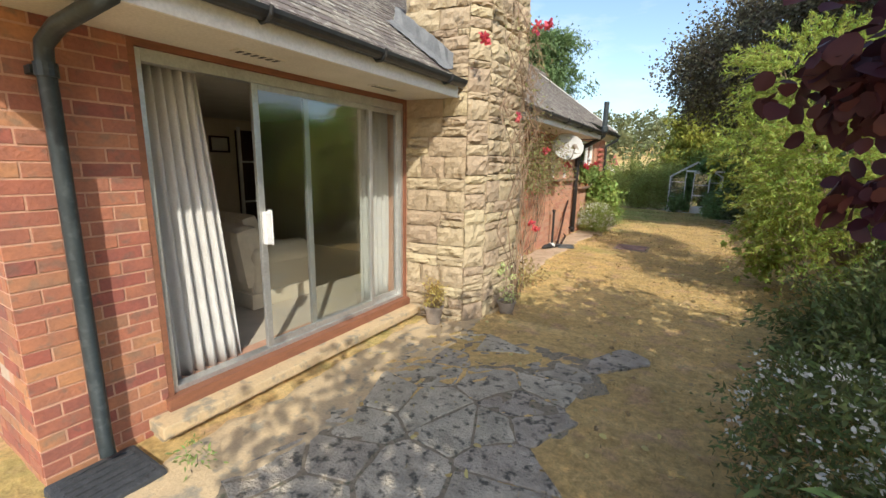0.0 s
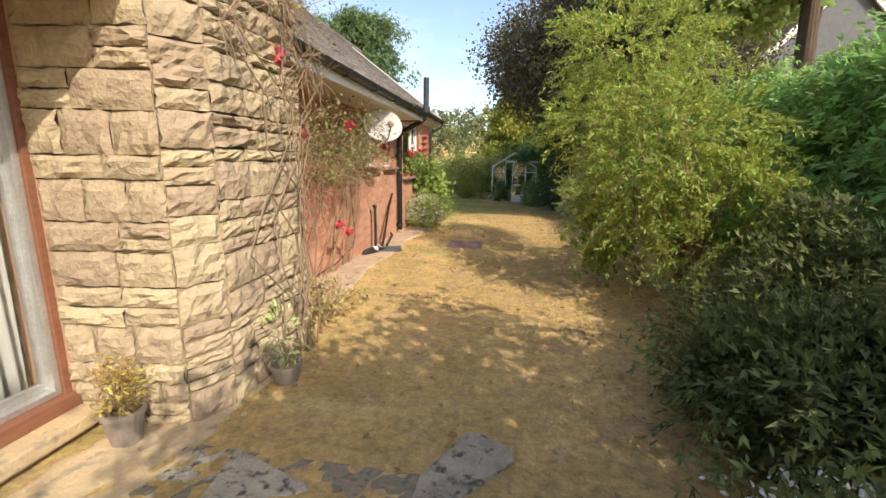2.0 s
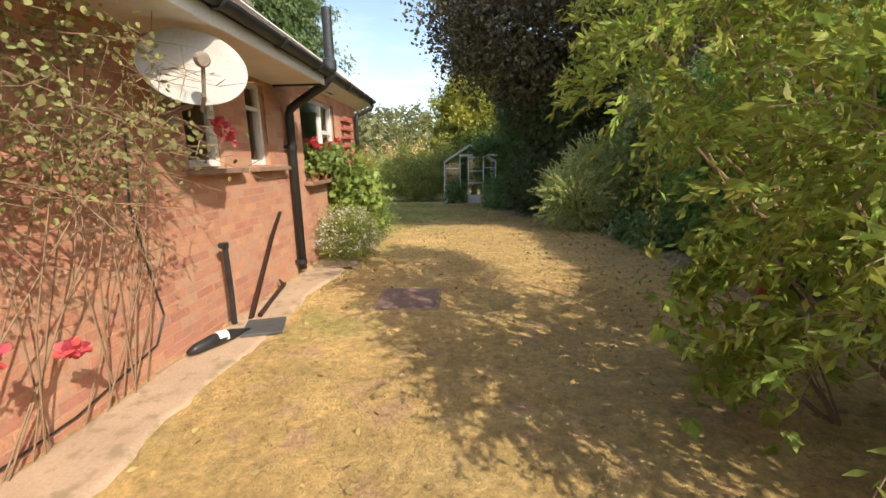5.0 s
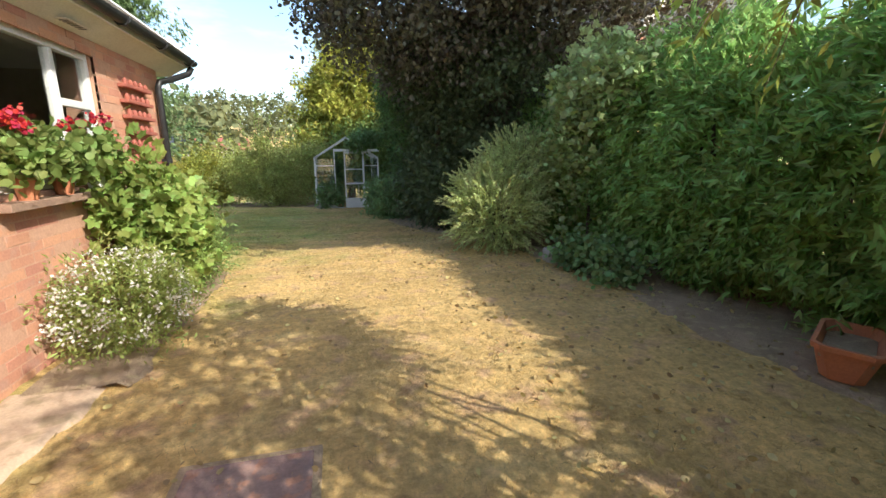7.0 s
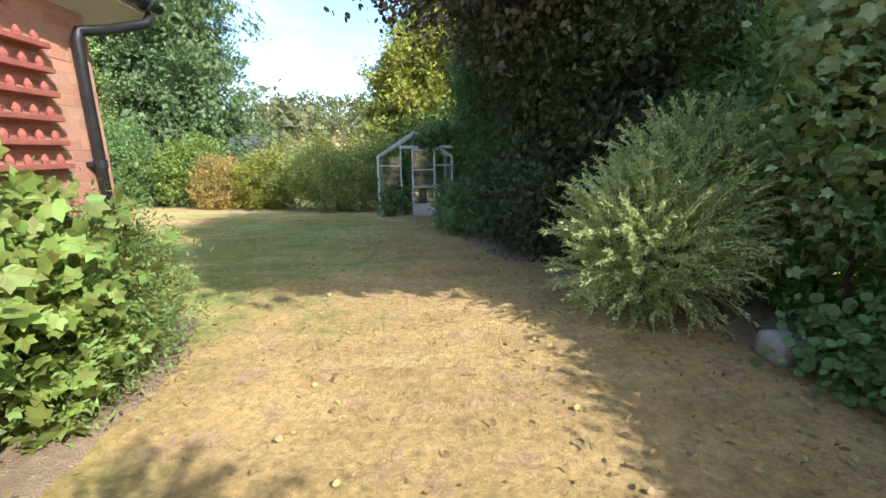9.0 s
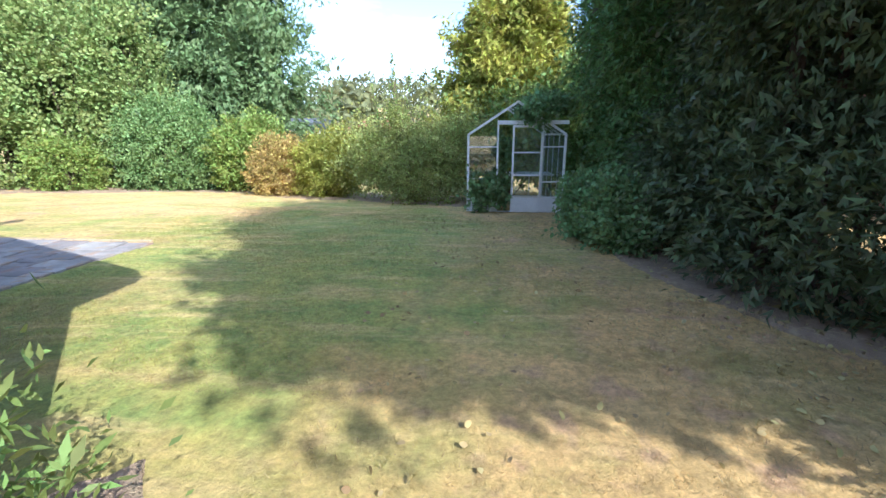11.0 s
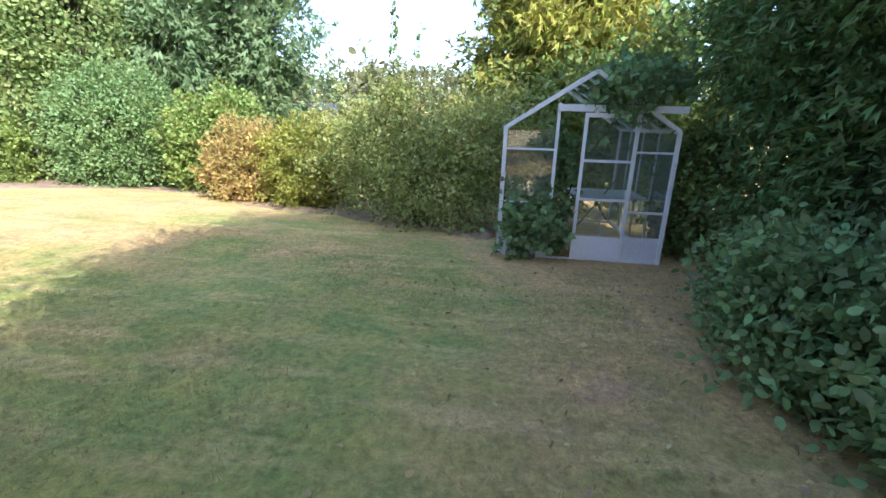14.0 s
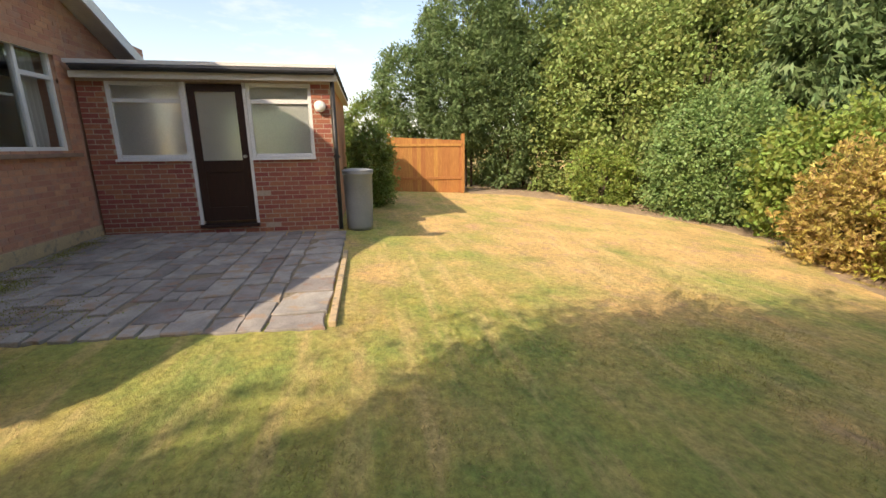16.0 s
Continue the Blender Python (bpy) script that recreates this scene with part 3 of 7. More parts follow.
def brick_template(l, h, d):
    c = 0.0016
    v = []
    for w, i in ((-d, 0), (-c, 0), (0, c)):
        v += [(i, i, w), (l - i, i, w), (l - i, h - i, w), (i, h - i, w)]
    f = [(8, 9, 10, 11)]
    for o in (0, 4):
        f += [(o + k, o + (k + 1) % 4, o + 4 + (k + 1) % 4, o + 4 + k) for k in range(4)]
    return np.array(v), f


BRICKS = {}


def brickwork(parent, m, u0, u1, v0, v1, holes, piece_mat, run_mat, near=None, seed=1, length=0.215, course=0.075, joint=0.01, name="brick", proud=0.004):
    """Stretcher courses round the openings. Those in the near stretch are objects, the rest one run."""
    rng = np.random.default_rng(seed)
    run_v, run_f, count, off = [], [], 0, 0
    row = 0
    v = v0
    while v + course * 0.6 < v1:
        h = min(course - joint, v1 - v)
        u = u0 - (length + joint) / 2 * (row % 2)
        while u < u1 - 0.02:
            spans = [(max(u, u0), min(u + length, u1))]
            for a, b, lo, hi in holes:
                if v + h * 0.5 > lo and v + h * 0.5 < hi:
                    spans = [s for p, q in spans for s in ((p, min(q, a)), (max(p, b), q)) if s[1] - s[0] > 0.03]
            for p, q in spans:
                if q - p < 0.03:
                    continue
                l = round(q - p, 3)
                w = proud + float(rng.normal(0, 0.0015))
                if near and near[0] <= p and q <= near[1] and near[2] <= v <= near[3] and count < 300:
                    key = (l, round(h, 3), piece_mat.name)
                    if key not in BRICKS:
                        tv, tf = brick_template(l, h, 0.025)
                        BRICKS[key] = np_mesh(name, tv, tf, True)
                        BRICKS[key].materials.append(piece_mat)
                    ob = new(name, BRICKS[key])
                    ob.parent = parent
                    ob.matrix_basis = m @ Matrix.Translation((p, v, w)) @ Matrix.Rotation(float(rng.normal(0, 0.004)), 4, "Z")
                    count += 1
                else:
                    tv, tf = brick_template(l, h, 0.025)
                    tv = tv + np.array((p, v, w))
                    mm = np.array(m)
                    run_v.append(tv @ mm[:3, :3].T + mm[:3, 3])
                    run_f.append(np.array(tf) + off)
                    off += len(tv)
            u += length + joint
        v += course
        row += 1
    if run_v:
        tagged(part("brick_run", np_mesh("brick_run", np.concatenate(run_v), np.concatenate(run_f), True), run_mat, parent), kind="stuff")


def casement(name, m, u0, u1, v0, v1, bars, lights, depth, material, label, glass=None, frame_w=0.055, sill=None, glass_w=-0.03):
    """A window: frame with posts and rails, one pane a light, a sill. bars: (u0,u1,v0,v1)."""
    c = m @ Vector(((u0 + u1) / 2, v0, 0))
    root = base(name, c.x, c.y, c.z, label, "window", kind="structure")
    fr = bmesh.new()
    w0, w1 = -depth - 0.05, -depth + 0.02
    f = frame_w
    box(fr, u0, u0 + f, v0, v1, w0, w1, m, 0.006)
    box(fr, u1 - f, u1, v0, v1, w0, w1, m, 0.006)
    box(fr, u0 + f, u1 - f, v0, v0 + f, w0, w1, m, 0.006)
    box(fr, u0 + f, u1 - f, v1 - f, v1, w0, w1, m, 0.006)
    part("window_frame", fr, material, root)
    for a, b, lo, hi in bars:
        part("bar", boxed(a, b, lo, hi, w0 + 0.004, w1 - 0.004, m, bevel=0.005), material, root)
    for a, b, lo, hi in lights:
        p = part("pane", boxed(a, b, lo, hi, -depth - 0.018, -depth - 0.012, m), glass or M_GLASS, root)
        p.visible_shadow = False
    if sill:
        s0, s1, sv, out, th, smat = sill
        part("window_sill", boxed(s0, s1, sv - th, sv, -depth, out, m, bevel=0.008), smat, root)
    return root

# ---- ground ----
def spaced(*spans):
    return np.unique(np.concatenate([np.linspace(a, b, n) for a, b, n in spans]))


gx = spaced((-600, -40, 15), (-40, -16, 25), (-16, -3, 66), (-3, 5, 161), (5, 40, 36), (40, 600, 15))
gy = spaced((-600, -20, 15), (-20, 0, 21), (0, 20, 321), (20, 32, 97), (32, 80, 25), (80, 700, 20))
GX, GY = np.meshgrid(gx, gy)
GZ = ground_z(GX, GY)
inside = (np.abs(GX - 0) < 18) & (GY > -2) & (GY < 32)
GZ = GZ + np.where(inside, RNG.normal(0, 0.004, GX.shape) + 0.012 * np.sin(GX * 1.7 + 0.6 * np.sin(GY * 1.1)) * np.sin(GY * 1.3), 0)
GZ = GZ + np.where(GY > 95, 0.12 * np.clip(GY - 95, 0, 130), 0)
nx = len(gx)
idx = np.arange(GX.size).reshape(GX.shape)
quads = np.stack([idx[:-1, :-1], idx[:-1, 1:], idx[1:, 1:], idx[1:, :-1]], -1).reshape(-1, 4)
ground = single("ground", np_mesh("ground", np.stack([GX, GY, GZ], -1).reshape(-1, 3), quads), M_LAWN, "sun-dried yellow and green lawn sloping gently away", "lawn", kind="structure", smooth=True)


def sheet(name, outline, lift, material, label, category, step=0.12, rough=0.02, seed=3, edge=0.06):
    """A patch of other ground, laid over the lawn with a wandering edge; outline: function of y that gives x0, x1, then y range."""
    rng = np.random.default_rng(seed)
    f, y0, y1 = outline
    ys = np.arange(y0, y1 + step, step)
    rows = []
    for y in ys:
        a, b = f(y)
        a += rng.normal(0, edge)
        b += rng.normal(0, edge)
        us = np.linspace(0, 1, 14)
        x = a + (b - a) * us
        z = ground_z(x, y) + lift + rng.normal(0, rough, 14)
        z[0], z[-1] = ground_z(a, y) - 0.02, ground_z(b, y) - 0.02
        rows.append(np.stack([x, np.full(14, y), z], -1))
    v = np.array(rows)
    n = len(ys)
    k = np.arange(n * 14).reshape(n, 14)
    q = np.stack([k[:-1, :-1], k[:-1, 1:], k[1:, 1:], k[1:, :-1]], -1).reshape(-1, 4)
    return single(name, np_mesh(name, v.reshape(-1, 3), q), material, label, category, kind="structure", smooth=True)


def strip(name, line, width, lift, material, label, category, seed=3, step=0.25):
    """A long bed along a line of plan points, to the left of it, with a wandering front edge."""
    rng = np.random.default_rng(seed)
    pts = [np.array(p, float) for p in line]
    path = []
    for a, b in zip(pts, pts[1:]):
        n = max(2, int(np.linalg.norm(b - a) / step))
        path += [a + (b - a) * k / n for k in range(n)]
    path.append(pts[-1])
    path = np.array(path)
    d = np.gradient(path, axis=0)
    d /= np.linalg.norm(d, axis=1, keepdims=True)
    side = np.stack([-d[:, 1], d[:, 0]], -1)
    wob = np.cumsum(rng.normal(0, 0.03, len(path)))
    wob -= np.linspace(wob[0], wob[-1], len(path))
    rows = []
    for k in range(9):
        off = width * (k / 8) ** 1.6
        q = path + side * (off + (wob + rng.normal(0, 0.02, len(path))) * (1 - k / 8))[:, None]
        z = ground_z(q[:, 0], q[:, 1]) + (-0.02 if k == 0 else lift * min(1, k / 2) + rng.normal(0, 0.012, len(path)))
        rows.append(np.stack([q[:, 0], q[:, 1], z], -1))
    v = np.array(rows)
    n = len(path)
    k = np.arange(9 * n).reshape(9, n)
    q = np.stack([k[:-1, :-1], k[:-1, 1:], k[1:, 1:], k[1:, :-1]], -1).reshape(-1, 4)
    return single(name, np_mesh(name, v.reshape(-1, 3), q), material, label, category, kind="structure", smooth=True)


strip("ground_bed_hedge", [(4.6, 2.0), (2.9, 2.2), (2.6, 6.0), (3.0, 9.0), (3.1, 12.0), (2.7, 14.6), (1.9, 16.2), (1.5, 18.0), (1.5, 20.0), (1.8, 22.2)][::-1], 2.0, 0.02, M_SOIL, "dusty brown soil strewn with litter under the hedge", "flower bed")
strip("ground_bed_house", [(-1.15, 11.0), (-1.12, 12.6), (-1.2, 13.8), (-1.45, 14.5), (-1.8, 14.8)], 0.6, 0.03, M_SOIL, "dry brown soil bed along the house wall", "flower bed", seed=4)
strip("ground_bed_back", [(-0.6, 23.3), (-2.4, 24.2), (-4.0, 25.2), (-6.0, 25.5), (-7.5, 26.6), (-9.5, 26.6), (-11.0, 25.6), (-13.0, 24.8), (-14.2, 23.6), (-14.3, 22.3)][::-1], 2.5, 0.02, M_SOIL, "thin bare brown soil under the back shrubs", "flower bed", seed=5)
sheet("ground_door_strip", (lambda y: (-1.62, -0.98 + 0.05 * math.sin(4 * y)), 0.7, 4.9), 0.012, M_CONCRETE, "worn sandy concrete strip before the patio door", "paving", rough=0.004, seed=8, edge=0.03)
sheet("pavement_path", (lambda y: (-1.85, -1.32 + 0.04 * math.sin(y * 3)), 5.4, 11.0), 0.02, M_PATH, "pale pinkish concrete path along the brick wall", "path", rough=0.002, seed=9, edge=0.015)

# ---- house ----
WX = -1.85          # the garden wall's face
SOUTH, CORNER, GABLE = 0.95, 14.3, 15.05
EAVE_X, EAVE_Z = -1.24, 2.28
STEP_Y = 10.55      # where the eaves step back
EAVE_F, EAVE_FZ = -1.60, 2.28 + 0.36 * 0.75
RIDGE_X, PITCH, BACK_PITCH = -4.35, 0.75, 0.44
WEST_X = -11.0
MX, MG = face_x(WX), face_y(GABLE)

PD = (1.55, 4.02, 0.22, 2.30)
W1 = (8.9, 9.42, 1.42, 2.2)
W2 = (9.9, 10.32, 1.42, 2.26)
W3 = (11.35, 12.85, 1.22, 2.34)
east_holes = [PD, W1, W2, W3]
wall_e = single("wall_east", holed(MX, SOUTH, CORNER, -0.3, 2.5, east_holes, -0.28, 0.0), M_MORTAR_P, "pinkish red brick outer wall with pale mortar", "wall", kind="structure")
wall_s = single("wall_south", holed(face_y(SOUTH), 2.13, 11.0, -0.3, 2.42, [], 0.0, 0.28), M_MORTAR, "red brick return wall at the house end", "wall", kind="structure")
# gable wall in two depths
WE = (6.9, 8.42, 1.33, 2.66)
bm = holed(MG, 4.6, 11.0, -0.4, 2.6, [WE], -0.28, 0.0)
gv = [bm.verts.new(MG @ Vector(p)) for w in (0, -0.28) for p in ((4.6, 2.6, w), (11.0, 2.6, w), (6.2, 4.55, w), (4.6, 4.6, w))]
for f in ((0, 1, 2, 3), (7, 6, 5, 4), (0, 3, 7, 4), (1, 5, 6, 2), (3, 2, 6, 7)):
    bm.faces.new([gv[k] for k in f])
wall_n = single("wall_north", bm, M_MORTAR_P, "pink brick gable wall with a shallow rendered plinth", "wall", kind="structure")
bm = box(bmesh.new(), -4.6, WX - 0.281, CORNER - 0.28, CORNER, -0.3, 2.5)
box(bm, -4.6, -4.32, CORNER, GABLE - 0.28, -0.3, 3.2)
wall_ne = single("wall_north_east", bm, M_MORTAR, "pink brick wall at the garden corner of the house", "wall", kind="structure")
single("wall_west", boxed(-11.28, -11.0, SOUTH, GABLE, -0.3, 2.42), M_BRICKP_J, "brick wall on the far side of the house", "wall", kind="structure")

# roof: two slopes, verge boards, soffit, fascia
def slope_z(x):
    """Height of the roof: steep to the garden, shallow behind the ridge."""
    if x > RIDGE_X:
        return EAVE_Z + 0.16 + (EAVE_X - x) * PITCH
    if x > -6.2:
        return 4.62 + (x + 6.2) * (EAVE_Z + 0.16 + (EAVE_X - RIDGE_X) * PITCH - 4.62) / 1.85
    return 4.62 + (x + 6.2) * BACK_PITCH


bm = bmesh.new()
RIDGE_Z = slope_z(RIDGE_X)
WE_X = -11.16
STEP_X, VERGE_E, VERGE_W = RIDGE_X, 14.74, GABLE + 0.32
for ya, yb, xa, xb in ((SOUTH - 0.35, STEP_Y, EAVE_X, EAVE_F), (SOUTH - 0.35, VERGE_E, EAVE_F, RIDGE_X), (SOUTH - 0.35, VERGE_W, RIDGE_X, -6.2), (SOUTH - 0.35, VERGE_W, -6.2, WE_X)):
    p = [(xa, ya, slope_z(xa)), (xb, ya, slope_z(xb)), (xb, yb, slope_z(xb)), (xa, yb, slope_z(xa))]
    hi = [bm.verts.new(q) for q in p]
    lo = [bm.verts.new((q[0], q[1], q[2] - 0.06)) for q in p]
    bm.faces.new(hi)
    bm.faces.new(lo[::-1])
    for k in range(4):
        bm.faces.new((hi[k], hi[(k + 1) % 4], lo[(k + 1) % 4], lo[k]))
roof = single("roof", bm, M_FELT, "low-pitched roof of mottled grey-brown plain tiles", "roof", kind="structure")
bm = boxed(WX + 0.002, EAVE_X - 0.024, SOUTH - 0.3, STEP_Y, EAVE_Z + 0.02, EAVE_Z + 0.035)
sv = [bm.verts.new(p) for y in (STEP_Y + 0.03, VERGE_E - 0.022) for p in ((WX + 0.008, y, 2.455), (EAVE_F - 0.024, y, EAVE_FZ + 0.02), (EAVE_F - 0.024, y, EAVE_FZ + 0.035), (WX + 0.008, y, 2.47))]
for f in ((0, 1, 2, 3), (7, 6, 5, 4), (0, 4, 5, 1), (1, 5, 6, 2), (2, 6, 7, 3), (3, 7, 4, 0)):
    bm.faces.new([sv[k] for k in f])
single("ceiling_soffit", bm, M_SOFFIT, "off-white painted soffit boards under the eaves", "soffit", kind="structure")
for y in (2.15, 3.35, 6.6, 8.9, 12.4):
    EZ = EAVE_Z if y < STEP_Y else 2.462
    VX = -1.64 if y < STEP_Y else -1.79
    v = base("soffit_vent", VX, y, EZ + 0.012, "slim off-white slotted vent in the soffit", "vent", "soffit vents")
    part("vent_plate", boxed(VX, VX + 0.09, y - 0.16, y + 0.16, EZ + 0.012, EZ + 0.022, bevel=0.003), M_SOFFIT, v)
    # plate is uncut: solid black bars stand for the shade inside its slots
    for k in range(6):
        part("slot_shade", boxed(VX + 0.015, VX + 0.075, y - 0.135 + k * 0.05, y - 0.115 + k * 0.05, EZ + 0.009, EZ + 0.0125), M_BLACK, v)
bm = boxed(EAVE_X - 0.022, EAVE_X, SOUTH - 0.33, 4.0, EAVE_Z, EAVE_Z + 0.15, bevel=0.004)
box(bm, EAVE_X - 0.022, EAVE_X, 5.3, STEP_Y, EAVE_Z, EAVE_Z + 0.15, bevel=0.004)
box(bm, EAVE_F - 0.022, EAVE_F, STEP_Y + 0.03, VERGE_E, EAVE_FZ + 0.015, EAVE_FZ + 0.15, bevel=0.004)
single("trim_verge_end", prism(bmesh.new(), [(WX + 0.01, STEP_Y + 0.002), (EAVE_X, STEP_Y + 0.002), (EAVE_X, STEP_Y + 0.022), (WX + 0.01, STEP_Y + 0.022)], EAVE_Z + 0.0, EAVE_Z + 0.15), M_BLACK, "black board closing the end of the stepped eaves", "bargeboard", kind="structure")
single("trim_fascia", bm, M_WHITE, "white painted fascia board under the gutter", "fascia", kind="structure")
bm = bmesh.new()
for xa, xb, yv in ((EAVE_F, RIDGE_X, VERGE_E), (RIDGE_X, -6.2, VERGE_W), (-6.2, WE_X, VERGE_W)):
    q = [(xa, slope_z(xa) - 0.14), (xb, slope_z(xb) - 0.14), (xb, slope_z(xb) + 0.045), (xa, slope_z(xa) + 0.045)]
    a = [bm.verts.new((x, yv - 0.02, z)) for x, z in q]
    b = [bm.verts.new((x, yv + 0.02, z)) for x, z in q]
    bm.faces.new(a[::-1])
    bm.faces.new(b)
    for k in range(4):
        bm.faces.new((a[k], a[(k + 1) % 4], b[(k + 1) % 4], b[k]))
single("trim_bargeboard", bm, M_WHITE, "white painted bargeboard along the gable verge", "bargeboard", kind="structure")
# boxed soffit that closes the verge
bm = boxed(-4.6, WX + 0.006, CORNER + 0.002, VERGE_E - 0.022, 2.455, 2.47)
single("ceiling_verge", bm, M_SOFFIT, "cream soffit under the corner of the roof", "soffit", kind="structure")


bm = bmesh.new()
for xa, xb in ((RIDGE_X - 0.3, -6.2), (-6.2, WE_X)):
    vv = [bm.verts.new(p) for y in (GABLE + 0.002, VERGE_W - 0.022) for p in ((xa, y, slope_z(xa) - 0.085), (xb, y, slope_z(xb) - 0.085), (xb, y, slope_z(xb) - 0.065), (xa, y, slope_z(xa) - 0.065))]
    for f in ((0, 1, 2, 3), (7, 6, 5, 4), (0, 4, 5, 1), (1, 5, 6, 2), (2, 6, 7, 3), (3, 7, 4, 0)):
        bm.faces.new([vv[k] for k in f])
single("ceiling_gable_verge", bm, M_SOFFIT, "cream boards under the gable verge", "soffit", kind="structure")


def gutter(y0, y1, ex, ez):
    """Half-round gutter with brackets and joints."""
    root = base("gutter", ex, (y0 + y1) / 2, ez + 0.1, "black plastic half-round gutter fixed along the fascia", "gutter", "eaves gutters")
    bm = bmesh.new()
    prof = [(ex + 0.055 + r * math.cos(a), ez + 0.145 + r * math.sin(a)) for r, rev in ((0.058, 0), (0.05, 1)) for a in (np.linspace(math.pi, 2 * math.pi, 9) if not rev else np.linspace(2 * math.pi, math.pi, 9))]
    a = [bm.verts.new((x, y0, z)) for x, z in prof]
    b = [bm.verts.new((x, y1, z)) for x, z in prof]
    for k in range(len(prof)):
        j = (k + 1) % len(prof)
        bm.faces.new((a[k], a[j], b[j], b[k]))
    bm.faces.new(a)
    bm.faces.new(b[::-1])
    part("channel", bm, M_BLACK, root)
    y = y0 + 0.35
    while y < y1:
        part("bracket", tube(bmesh.new(), [(ex, y, ez + 0.16), (ex + 0.005, y, ez + 0.11), (ex + 0.03, y, ez + 0.082), (ex + 0.08, y, ez + 0.082), (ex + 0.11, y, ez + 0.11), (ex + 0.118, y, ez + 0.15)], 0.012, 6), M_BLACK, root)
        y += 0.9


gutter(SOUTH - 0.3, 3.98, EAVE_X, EAVE_Z)
gutter(5.3, STEP_Y, EAVE_X, EAVE_Z)
gutter(STEP_Y + 0.06, VERGE_E, EAVE_F, EAVE_FZ - 0.05)

# roof tiles: rows up the garden slope
TG, TW = 0.11, 0.17
tilt = math.atan(PITCH)
tv, tf = brick_template(TW - 0.006, 0.20, 0.014)
tile_me = np_mesh("tile", tv, tf, True)
tile_me.materials.append(M_TILE)
rows_n = int((EAVE_X - RIDGE_X) / math.cos(tilt) / TG)
run_v, run_f, off, made = [], [], 0, 0
trng = np.random.default_rng(21)
for side in (0, 1):
    for r in range(rows_n + 1):
        y = SOUTH - 0.36 + (TW / 2 if r % 2 else 0)
        while y < (VERGE_E if EAVE_X + 0.05 - r * TG * math.cos(tilt) > STEP_X else VERGE_W) - 0.1:
            d = r * TG
            if side == 0:
                x = EAVE_X + 0.05 - d * math.cos(tilt)
                z = EAVE_Z + 0.16 - 0.05 * PITCH + d * math.sin(tilt) + 0.026
                m = Matrix.Translation((x, y, z)) @ Matrix(((0, -math.cos(tilt), math.sin(tilt)), (1, 0, 0), (0, math.sin(tilt), math.cos(tilt)))).to_4x4() @ Matrix.Rotation(-0.055 + trng.normal(0, 0.012), 4, "X") @ Matrix.Rotation(trng.normal(0, 0.012), 4, "Z")
                if not (3.85 < y < 5.4 and x > -2.0) and not (y > STEP_Y - 0.1 and x > EAVE_F + 0.06):
                    if 1.2 < y < 3.8 and r < 17 and made < 300:
                        ob = new("tile", tile_me)
                        ob.parent = roof
                        ob.matrix_basis = m
                        made += 1
                    else:
                        mm = np.array(m)
                        run_v.append(tv @ mm[:3, :3].T + mm[:3, 3])
                        run_f.append(np.array(tf) + off)
                        off += len(tv)
            y += TW
tagged(part("tile_run", np_mesh("tile_run", np.concatenate(run_v), np.concatenate(run_f), True), M_TILE_J, roof), kind="stuff")
bm = bmesh.new()
y = SOUTH - 0.3
while y < GABLE + 0.3:
    tube(bm, [(RIDGE_X, y, RIDGE_Z - 0.01), (RIDGE_X, y + 0.3, RIDGE_Z - 0.01)], [0.11, 0.105], 10)
    y += 0.305
tagged(part("ridge_tile_run", bm, M_TILE_J, roof), kind="stuff")

# the gable triangles under the roof
for nm, y0, y1, xs in (("wall_gable_south", SOUTH + 0.01, SOUTH + 0.2, (-1.9, -4.35, -6.2, -11.0)), ("wall_gable_north_east", CORNER - 0.25, CORNER - 0.01, (-1.9, -4.35, -4.6))):
    bm = bmesh.new()
    top = [(x, slope_z(x) - 0.08) for x in xs]
    poly = [(xs[0], 2.42), *top, (xs[-1], 2.42)]
    a = [bm.verts.new((x, y0, z)) for x, z in poly]
    b = [bm.verts.new((x, y1, z)) for x, z in poly]
    bm.faces.new(a)
    bm.faces.new(b[::-1])
    for k in range(len(poly)):
        n = (k + 1) % len(poly)
        bm.faces.new((a[k], a[n], b[n], b[k]))
    single(nm, bm, M_BRICKP_J, "pink brick gable triangle under the roof", "wall", kind="structure")
fl = bmesh.new()
flr = np.random.default_rng(77)
rows = []
for k in range(13):
    x = -1.27 - k * 0.055
    rows.append([fl.verts.new((x, y + flr.normal(0, 0.006), slope_z(x) + dz + flr.normal(0, 0.005))) for y, dz in ((3.80, 0.05), (3.87, 0.062), (3.935, 0.075), (3.95, 0.2), (3.96, 0.205), (3.955, 0.06), (3.80, 0.04))])
for a, b in zip(rows, rows[1:]):
    for k in range(7):
        fl.faces.new((a[k], a[(k + 1) % 7], b[(k + 1) % 7], b[k]))
fl.faces.new(rows[0])
fl.faces.new(rows[-1][::-1])
single("trim_flashing", fl, mat("lead_flashing", (0.20, 0.205, 0.21), (0.13, 0.135, 0.14), 8, 0.6, 0.4), "crumpled pale grey lead flashing where roof meets chimney", "flashing", kind="structure")

# inside of the rooms
single("floor_living_room", boxed(-6.5, WX - 0.121, SOUTH + 0.29, 5.6, -0.1, 0.2), M_CARPET, "plain beige fitted carpet", "floor", kind="structure")
single("floor_other_rooms", boxed(-10.9, WX - 0.29, 5.71, CORNER - 0.3, -0.1, 0.2), M_CARPET, "beige carpet in the far rooms", "floor", kind="structure")
single("ceiling_rooms", boxed(-10.95, WX - 0.29, SOUTH + 0.29, CORNER - 0.3, 2.38, 2.41), M_SOFFIT, "plain off-white room ceiling", "ceiling", kind="structure")
